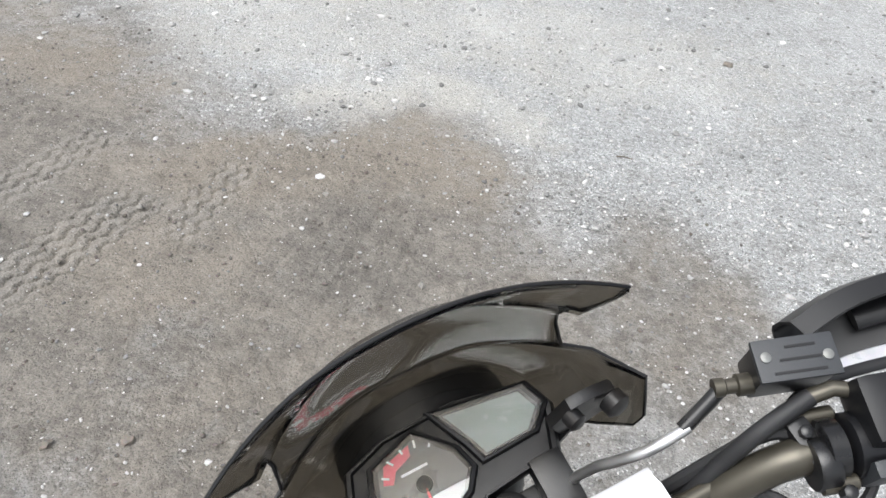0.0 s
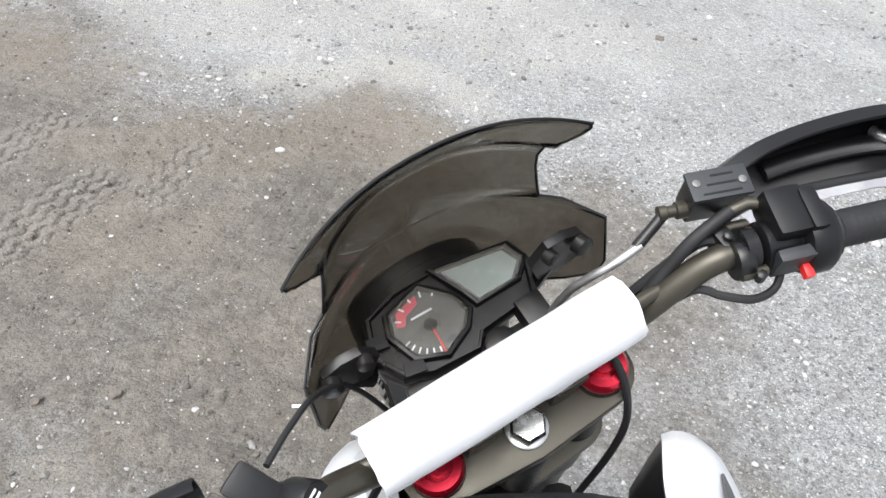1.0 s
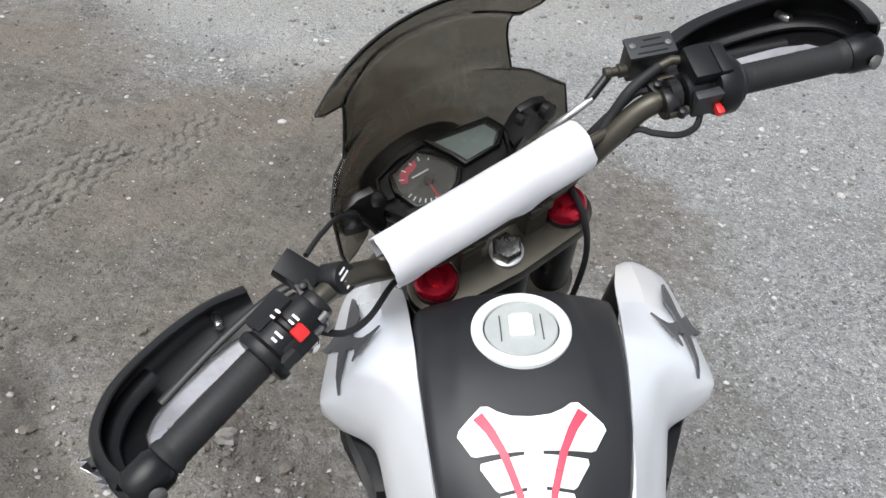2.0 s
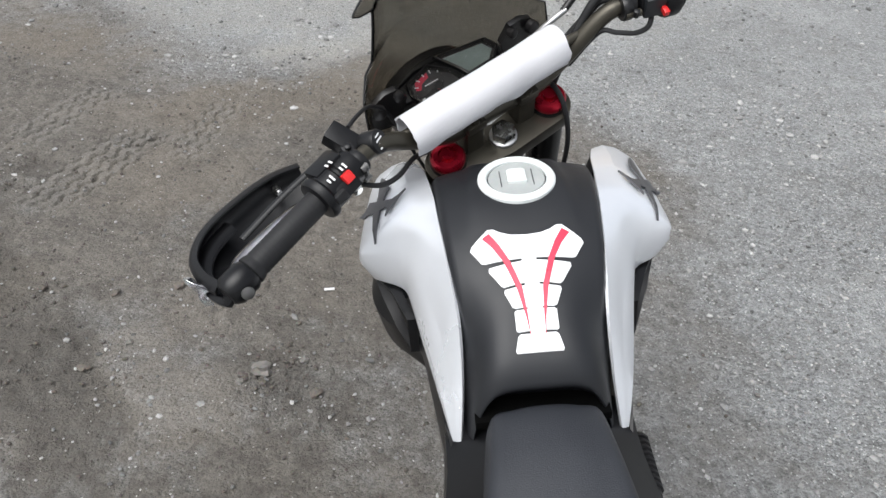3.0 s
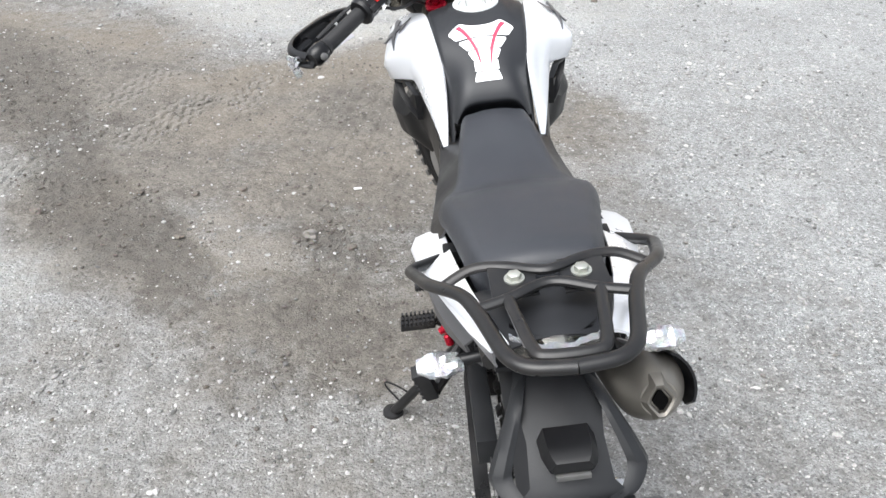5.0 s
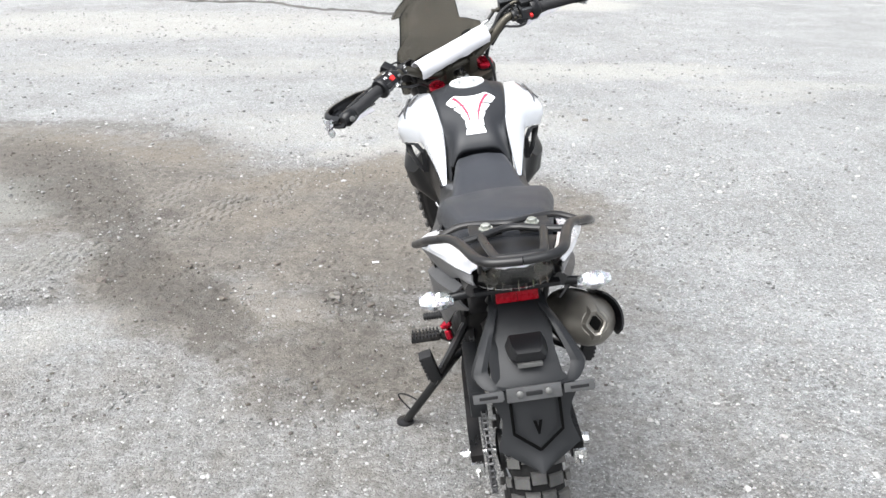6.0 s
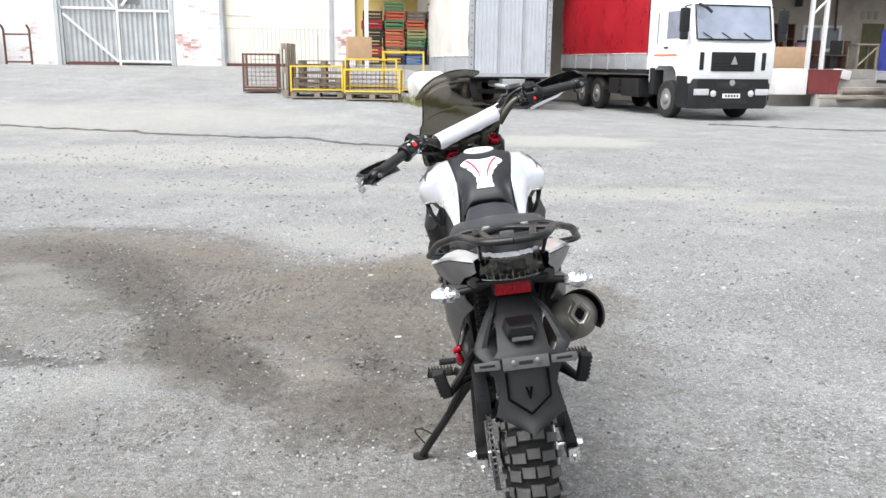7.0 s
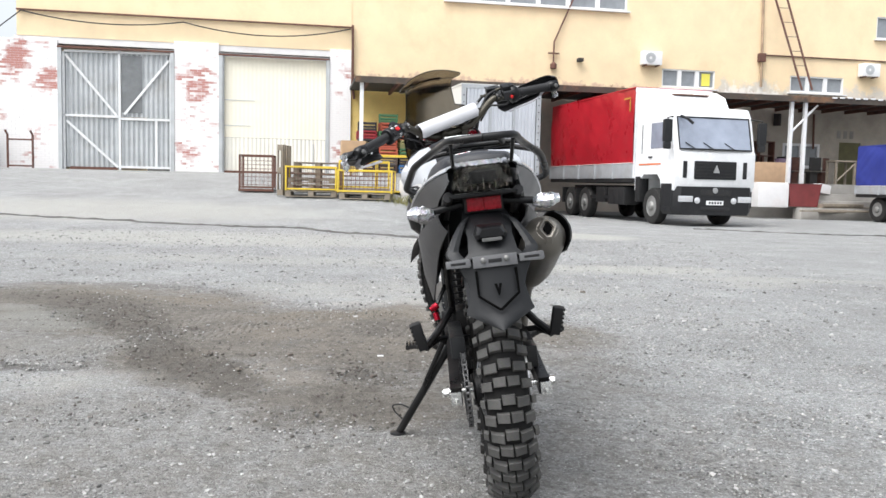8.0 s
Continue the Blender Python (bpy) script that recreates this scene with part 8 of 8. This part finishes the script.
crate_meshes = {k: crate_mesh(v) for k, v in PLASTIC.items()}
random.seed(4)
STACKS = [("dark", "red", "dark", "dark", "red", "dark"), ("dark", "grey", "orange", "orange", "green", "orange", "green"), ("blue", "dark", "green", "olive", "orange", "grey"), ("dark", "grey", "green", "olive", "orange", "grey", "grey"), ("dark", "dark", "grey", "grey", "dark", "grey", "grey")]
for i, colours in enumerate(STACKS):
    for row in (0, 1):
        for k, c in enumerate(colours[: len(colours) - row]):
            ob = new("plastic_crate", crate_meshes[c])
            ob.matrix_world = FAC @ pose(9.95 + 0.68 * i + random.uniform(-0.03, 0.03), -2.4 + 0.45 * row, 1.2 + 0.272 * k, 0, 0, random.uniform(-4, 4))
            tagged(ob, c + " plastic crate in a stack on the dock", "crate", "stacked crates")

# things on the dock at the other end
solid("flat_carton", box(B(), (0, 0, 0.36), (1.35, 0.5, 0.72), 0.01), CARDBOARD, "large brown cardboard carton on the dock", "box", FAC @ pose(24.0, -2.6, 1.2, 0, 0, -3))
RED_BIN = mat("dark red painted steel", (0.22, 0.045, 0.045), 0.6, var=0.2, scale=4, bump=0.2, grain=60)
bm = loft(B(), [[Vector((x * k, y * k, z)) for x, y in ((-0.6, -0.4), (0.6, -0.4), (0.6, 0.4), (-0.6, 0.4))] for z, k in ((0.0, 0.85), (0.75, 1.0), (0.78, 1.04), (0.70, 0.94), (0.1, 0.8))])
solid("steel_bin", bm, RED_BIN, "dark red steel bin beside the dock", "bin", FAC @ pose(24.75, -3.55, 0.40, 0, 0, 0), angle=20)
solid("concrete_block", box(B(), (0, 0, 0.42), (1.15, 0.6, 0.84), 0.06), OLD_WHITE, "white painted concrete block beside the dock", "block", FAC @ pose(23.6, -3.6, 0.36, 0, 0, 0))
for x, y, w, h in ((27.3, -2.2, 0.75, 0.85), (29.0, -2.3, 0.8, 0.8)):
    tb = thing("work_trestle", "pale wooden trestle standing on the dock", "trestle", FAC @ pose(x, y, 1.2), "trestles")
    for sx in (-1, 1):
        for sy in (-1, 1):
            part("leg", box(B(), (sx * w / 2, sy * 0.25, h / 2), (0.07, 0.07, h), 0.004), WOOD, tb)
    part("top", box(B(), (0, 0, h), (w + 0.1, 0.6, 0.06), 0.004), WOOD, tb)
    part("brace", tube(B(), [(-w / 2, -0.25, 0.08), (w / 2, -0.25, h - 0.08)], 0.035, 4), WOOD, tb)
solid("steel_plate", box(B(), (0, 0, 0.6), (0.9, 0.04, 1.2), 0.004), BUMPER, "dark steel plate leaning on the dock", "plate", FAC @ pose(29.9, -2.5, 1.2, -8, 0, 0))
solid("wood_pile", box(box(box(B(), (0, 0, 0.05), (2.2, 0.5, 0.1), 0.01), (0.1, 0.05, 0.15), (2.0, 0.4, 0.1), 0.01), (-0.1, 0, 0.25), (1.6, 0.4, 0.1), 0.01), WOOD, "pile of boards beside the dock", "boards", FAC @ pose(26.2, -3.9, 0.22, 0, 0, 4))
for i in range(7):
    solid("scrap_chair", box(box(box(B(), (0, 0, 0.45), (0.45, 0.45, 0.05), 0.01), (0, 0.2, 0.75), (0.45, 0.04, 0.5), 0.01), (0, 0, 0.22), (0.3, 0.3, 0.42), 0.02), DARK if i % 2 else RUST, "old dark chair stacked on the dock", "chair", FAC @ pose(24.0 + 0.55 * i, -1.0 - 0.3 * (i % 2), 1.2, 0, 0, 35 * i), "stacked chairs")
cab_ = thing("shelf_unit", "brown wooden shelf unit against the dock wall", "shelf", FAC @ pose(25.0, -0.4, 1.2))
for x in (-0.6, 0.0, 0.6):
    part("side_board", box(B(), (x, 0, 0.8), (0.04, 0.4, 1.6), 0.004), RUST, cab_)
for z in (0.05, 0.55, 1.05, 1.58):
    part("shelf_board", box(B(), (0, 0, z), (1.2, 0.4, 0.035), 0.004), RUST, cab_)
solid("oil_drum", lathe(B(), [(0.28, 0.0), (0.29, 0.02), (0.285, 0.28), (0.30, 0.30), (0.285, 0.32), (0.285, 0.58), (0.30, 0.60), (0.285, 0.62), (0.29, 0.86), (0.26, 0.87), (0.001, 0.86)], 28), mat("dark violet drum paint", (0.09, 0.06, 0.10), 0.55, var=0.2, scale=6), "dark steel drum standing on the dock", "drum", FAC @ pose(24.75, -2.55, 1.2))
mound = B()
bmesh.ops.create_icosphere(mound, subdivisions=4, radius=1.0)
for v in mound.verts:
    k = 1 + 0.35 * noise.noise(v.co * 2.1) + 0.18 * noise.noise(v.co * 6.0) + 0.08 * noise.noise(v.co * 15.0)
    v.co = Vector((v.co.x * 1.3 * k, v.co.y * 0.7 * k, v.co.z * 0.42 * k))
solid("rubble_heap", mound, CONCRETE, "heap of grey rubble beside the dock steps", "rubble", FAC @ pose(30.2, -4.0, 0.22), angle=30)
solid("white_block", box(B(), (0, 0, 0.16), (0.5, 0.35, 0.32), 0.04), OLD_WHITE, "small white painted block on the dock steps", "block", FAC @ pose(25.75, -3.35, 0.86, 0, 8, 12))
for k in range(4):
    solid("board", box(B(), (0, 0, 0.025), (2.6 - 0.3 * k, 0.16, 0.05), 0.006), WOOD, "weathered board lying beside the dock", "board", FAC @ pose(25.6 + 1.2 * (k % 2), -4.35 - 0.22 * k, 0.245 + 0.012 * k, 0, 0, 3 - 4 * k), "loose boards")
tr = thing("gas_trolley", "rusty tubular steel rack against the pier", "rack", FAC @ pose(-1.15, -0.55, 0.92))
for x in (-0.38, 0.38):
    part("upright", tube(B(), [(x, 0, 0), (x, 0, 1.25), (x - 0.03, -0.12, 1.38)], 0.035, 8), RUST, tr)
for z in (0.25, 1.1):
    part("cross_bar", tube(B(), [(-0.38, 0, z), (0.38, 0, z)], 0.03, 8), RUST, tr)

# concrete lump with weeds and rubble
bm = B()
bmesh.ops.create_icosphere(bm, subdivisions=3, radius=0.5)
for v in bm.verts:
    n = noise.noise(v.co * 2.3) * 0.16 + noise.noise(v.co * 6) * 0.05
    v.co = Vector((max(-0.42, min(0.42, v.co.x * 1.1)), max(-0.36, min(0.36, v.co.y)), max(-0.40, min(0.36, v.co.z)))) * (1 + n)
solid("concrete_lump", bm, OLD_WHITE, "broken white concrete lump among weeds", "rubble", pose(-0.35, 17.4, ground_z(-0.35, 17.4) + 0.36, 6, -8, 20), angle=25)
GRASS = mat("dry weeds", (0.26, 0.25, 0.10), 0.8, var=0.3, scale=9, bump=0.1)
random.seed(8)
verts, faces = [], []
for i in range(900):
    a, r = random.uniform(0, 6.28), abs(random.gauss(0, 0.45))
    x, y = -0.35 + 1.3 * r * math.cos(a), 16.75 + 0.6 * r * math.sin(a)
    h, lean, az = random.uniform(0.06, 0.32) * max(0.3, 1 - r * 0.6), random.uniform(0.02, 0.14), random.uniform(0, 6.28)
    z = ground_z(x, y) - 0.01
    w = 0.006
    k = len(verts)
    verts += [(x - w * math.sin(az), y + w * math.cos(az), z), (x + w * math.sin(az), y - w * math.cos(az), z), (x + lean * math.cos(az), y + lean * math.sin(az), z + h), (x + 0.4 * lean * math.cos(az), y + 0.4 * lean * math.sin(az), z + 0.6 * h)]
    faces += [(k, k + 1, k + 3), (k + 1, k + 2, k + 3)]
me = bpy.data.meshes.new("weeds")
me.from_pydata(verts, [], faces)
me.materials.append(GRASS)
tagged(new("weeds", me), "tuft of dry yellow-green weeds at the concrete lump", "weeds", kind="stuff")

# broken asphalt edge across the yard; its dark colour paints the shaded gap
ASPHALT_EDGE = mat("broken asphalt edge", (0.11, 0.105, 0.10), 0.95, var=0.35, scale=3, bump=0.6, grain=40, dirt=(0.2, 0.19, 0.18), dirt_amount=0.5)
for pts, wide in (([(-9.5, 13.3), (-7.0, 12.5), (-5.4, 12.05), (-3.5, 11.55), (-2.3, 11.4), (-1.5, 10.8), (-0.75, 10.5), (-0.3, 10.3)], 0.055), ([(6.6, 18.2), (7.5, 17.8), (9.2, 16.6), (10.7, 16.4), (15.0, 16.4)], 0.05)):
    pts = catmull([(x, y, 0) for x, y in pts], 24)
    rows = []
    for i, p in enumerate(pts):
        jx, jy = 0.16 * noise.noise(p * 2.1), 0.26 * noise.noise(p * 1.1 + Vector((5, 5, 5))) + 0.10 * noise.noise(p * 4.3)
        w = wide * (0.4 + 1.3 * abs(noise.noise(p * 3.3))) * ease(noise.noise(p * 1.3 + Vector((2, 8, 1))), -0.35, 0.15)
        x, y = p.x + jx, p.y + jy
        rows.append([Vector((x, y + d * w, ground_z(x, y + d * w) + h)) for d, h in ((-1.3, -0.01), (-0.7, 0.012 + 0.012 * noise.noise(p * 9)), (0, 0.026 + 0.02 * noise.noise(p * 7)), (0.8, 0.016), (1.6, -0.01))])
    bm = B()
    grid(bm, rows)
    solid("asphalt_edge", bm, ASPHALT_EDGE, "crumbled asphalt edge with the gap's shade in its dark colour", "asphalt", kind="structure")

# trees beyond the end of the warehouse
BARK = mat("bark", (0.10, 0.08, 0.06), 0.9, var=0.3, scale=6, bump=0.6, grain=30)
LEAF = mat("leaves", (0.055, 0.09, 0.030), 0.7, var=0.35, scale=2, bump=0.1)


def tree(x, y, h, seed):
    random.seed(seed)
    z = ground_z(x, y)
    root = thing("tree", "leafy green tree beyond the warehouse", "tree", pose(x, y, z), "trees")
    bm = tube(B(), catmull([(0, 0, -0.1), (0.1, 0, h * 0.3), (-0.1, 0.1, h * 0.6), (0, 0, h * 0.9)], 4), [0.22 - 0.015 * k for k in range(13)], 8)
    tips = []
    for k in range(9):
        a = 2.4 * k
        b = Vector((0, 0, h * (0.3 + 0.06 * k)))
        e = b + Vector((math.cos(a), math.sin(a), 0.55)) * h * random.uniform(0.2, 0.32)
        tube(bm, [b, b.lerp(e, 0.5) + Vector((0, 0, -0.1)), e], [0.07, 0.05, 0.02], 6)
        tips += [e, b.lerp(e, 0.6)]
    part("trunk", bm, BARK, root)
    verts, faces = [], []
    for e in tips + [Vector((0, 0, h * 0.95))]:
        for _ in range(150):
            p = e + Vector((random.gauss(0, 1), random.gauss(0, 1), random.gauss(0, 0.8))) * h * 0.085
            u, v = Vector((random.gauss(0, 1), random.gauss(0, 1), random.gauss(0, 1))).normalized() * 0.11, Vector((random.gauss(0, 1), random.gauss(0, 1), random.gauss(0, 1))).normalized() * 0.08
            k = len(verts)
            verts += [p - u, p + v, p + u, p - v]
            faces.append((k, k + 1, k + 2, k + 3))
    me = bpy.data.meshes.new("crown")
    me.from_pydata(verts, [], faces)
    me.materials.append(LEAF)
    new("crown", me).parent = root


for i, (x, y, h) in enumerate(((-16.8, 27.4, 1.5), (-18.4, 28.0, 3.2), (-19.6, 27.2, 3.8), (-22.5, 30.0, 5.0))):
    tree(x, y, h, 30 + i)

# ---- loose stones round the motorcycle ----
def lump(bm, p, r, seed):
    q = Vector((seed * 1.7, seed * 0.9, seed * 2.3))
    vs = bmesh.ops.create_icosphere(bm, subdivisions=2, radius=1.0)["verts"]
    for v in vs:
        k = 1 + 0.7 * noise.noise(v.co * 1.3 + q) + 0.4 * noise.noise(v.co * 3.1 + q)
        v.co = Vector((v.co.x * r * k * 1.15, v.co.y * r * k, v.co.z * r * k * 0.72)) + Vector(p)
    return bm


STONES = [(-0.605, 1.45, 0.0223), (-0.46, 1.37, 0.0149), (-0.5, 1.49, 0.0105), (-0.66, 1.41, 0.0097), (-1.6, 1.62, 0.0174), (-1.06, 1.75, 0.0136), (-1.27, 1.77, 0.012), (-0.89, 1.79, 0.0135), (-1.18, 2.66, 0.0097), (-0.63, 2.86, 0.009), (0.06, 2.4, 0.012), (-0.27, 2.46, 0.0105), (1.04, 4.35, 0.0186), (0.72, 1.385, 0.006), (0.72, 0.69, 0.0067), (0.97, 0.77, 0.0067), (-1.41, 0.71, 0.009), (1.65, 2.46, 0.0075), (-1.06, 1.45, 0.0128), (-0.97, 1.55, 0.009)]
for i, (x, y, r) in enumerate(STONES):
    pale = r < 0.012 or i == 0
    solid("stone", lump(B(), (0, 0, 0), r, i), STONE_PALE if pale else STONE, "rough grey stone lying on the yard" if pale else "brown earthy stone lying on the dirt", "stone", pose(x, y, r * 0.35, 0, 0, 40 * i), "stones", angle=30)
part_bm = tube(B(), [(-0.015, 0, 0), (0.015, 0, 0)], 0.0042, 8)
solid("cigarette_end", part_bm, PRINT_WHITE, "white cigarette end lying on the dirt", "litter", pose(-0.452, 1.79, 0.005, 0, 0, 8))
solid("twig", tube(B(), [(-0.03, 0, 0), (0, 0.004, 0.003), (0.035, 0, 0)], 0.0025, 6), BARK, "thin dark twig on the gravel", "twig", pose(0.43, 3.35, 0.004, 0, 0, -8))


def scatter(name, count, seed, area, sizes, material, label, where=None):
    rnd = random.Random(seed)
    base = bmesh.new()
    bmesh.ops.create_icosphere(base, subdivisions=1, radius=1.0)
    bv = [v.co.copy() for v in base.verts]
    bf = [tuple(v.index for v in f.verts) for f in base.faces]
    base.free()
    verts, faces = [], []
    x0, x1, y0, y1 = area
    for _ in range(count):
        x, y = rnd.uniform(x0, x1), rnd.uniform(y0, y1)
        if where and rnd.random() > where(x, y):
            continue
        r = sizes[0] + (sizes[1] - sizes[0]) * rnd.random() ** 3
        a = rnd.uniform(0, 6.28)
        sx, sy, sz = rnd.uniform(0.8, 1.5), rnd.uniform(0.7, 1.1), rnd.uniform(0.45, 0.8)
        k = len(verts)
        z = ground_z(x, y) + r * sz * 0.25
        for v in bv:
            j = 1 + rnd.uniform(-0.22, 0.22)
            px, py = v.x * sx * r * j, v.y * sy * r * j
            verts.append((x + px * math.cos(a) - py * math.sin(a), y + px * math.sin(a) + py * math.cos(a), z + v.z * sz * r * j))
        faces += [tuple(i + k for i in f) for f in bf]
    me = bpy.data.meshes.new(name)
    me.from_pydata(verts, [], faces)
    me.materials.append(material)
    tagged(new(name, me), label, "gravel", kind="stuff")


def pebble_material():
    m = mat("mixed gravel", (0.39, 0.385, 0.372), 0.9, var=0.2, scale=30, bump=0.4, grain=200)
    nt = m.node_tree
    b = nt.nodes["Principled BSDF"]
    old = b.inputs["Base Color"].links[0].from_socket
    geo = node(nt, "NewGeometry")
    ramp = node(nt, "MapRange", To_Min=0.26, To_Max=1.22)
    nt.links.new(geo.outputs["Random Per Island"], ramp.inputs["Value"])
    mul = node(nt, "MixRGB")
    mul.blend_type = "MULTIPLY"
    mul.inputs[0].default_value = 1.0
    nt.links.new(old, mul.inputs[1])
    nt.links.new(ramp.outputs[0], mul.inputs[2])
    nt.links.new(mul.outputs[0], b.inputs["Base Color"])
    return m


GRAVEL = pebble_material()
CLODS = mat("loose brown clods", (0.125, 0.110, 0.095), 0.95, var=0.4, scale=30, bump=0.6, grain=150)
scatter("gravel", 26000, 1, (-2.6, 2.2, -0.2, 5.0), (0.002, 0.0065), GRAVEL, "loose grey gravel strewn over the yard", lambda x, y: 1 - 0.9 * blobs(DIRT, x, y))
scatter("gravel", 15000, 7, (-2.0, 1.9, -0.7, 3.4), (0.003, 0.0075), GRAVEL, "loose grey gravel strewn over the yard", lambda x, y: 1 - 0.96 * blobs(DIRT, x, y))
scatter("gravel", 3200, 8, (-2.2, 2.2, -0.7, 3.6), (0.005, 0.0115), GRAVEL, "coarser loose gravel strewn over the yard", lambda x, y: 1 - 0.93 * blobs(DIRT, x, y))
scatter("gravel", 5200, 2, (-4.5, 4.5, -0.6, 9.0), (0.004, 0.011), GRAVEL, "coarser loose gravel strewn over the yard", lambda x, y: 1 - 0.93 * blobs(DIRT, x, y))
scatter("clods", 14000, 5, (-3.2, 0.8, 0.4, 4.0), (0.002, 0.008), CLODS, "loose crumbs of brown earth on the dirt", lambda x, y: 0.35 * blobs(DIRT, x, y) + 0.65 * blobs(DARKER, x, y))
scatter("gravel", 9000, 9, (-6.0, 4.0, 2.6, 11.0), (0.005, 0.017), GRAVEL, "coarser loose gravel strewn over the yard", lambda x, y: 1 - 0.9 * blobs(DIRT, x, y))
scatter("rubble", 160, 6, (-0.69, -0.44, 1.36, 1.54), (0.003, 0.012), CLODS, "dark crumbs of earth round a stone", lambda x, y: math.exp(-((x + 0.59) ** 2 + (y - 1.45) ** 2) / 0.006))
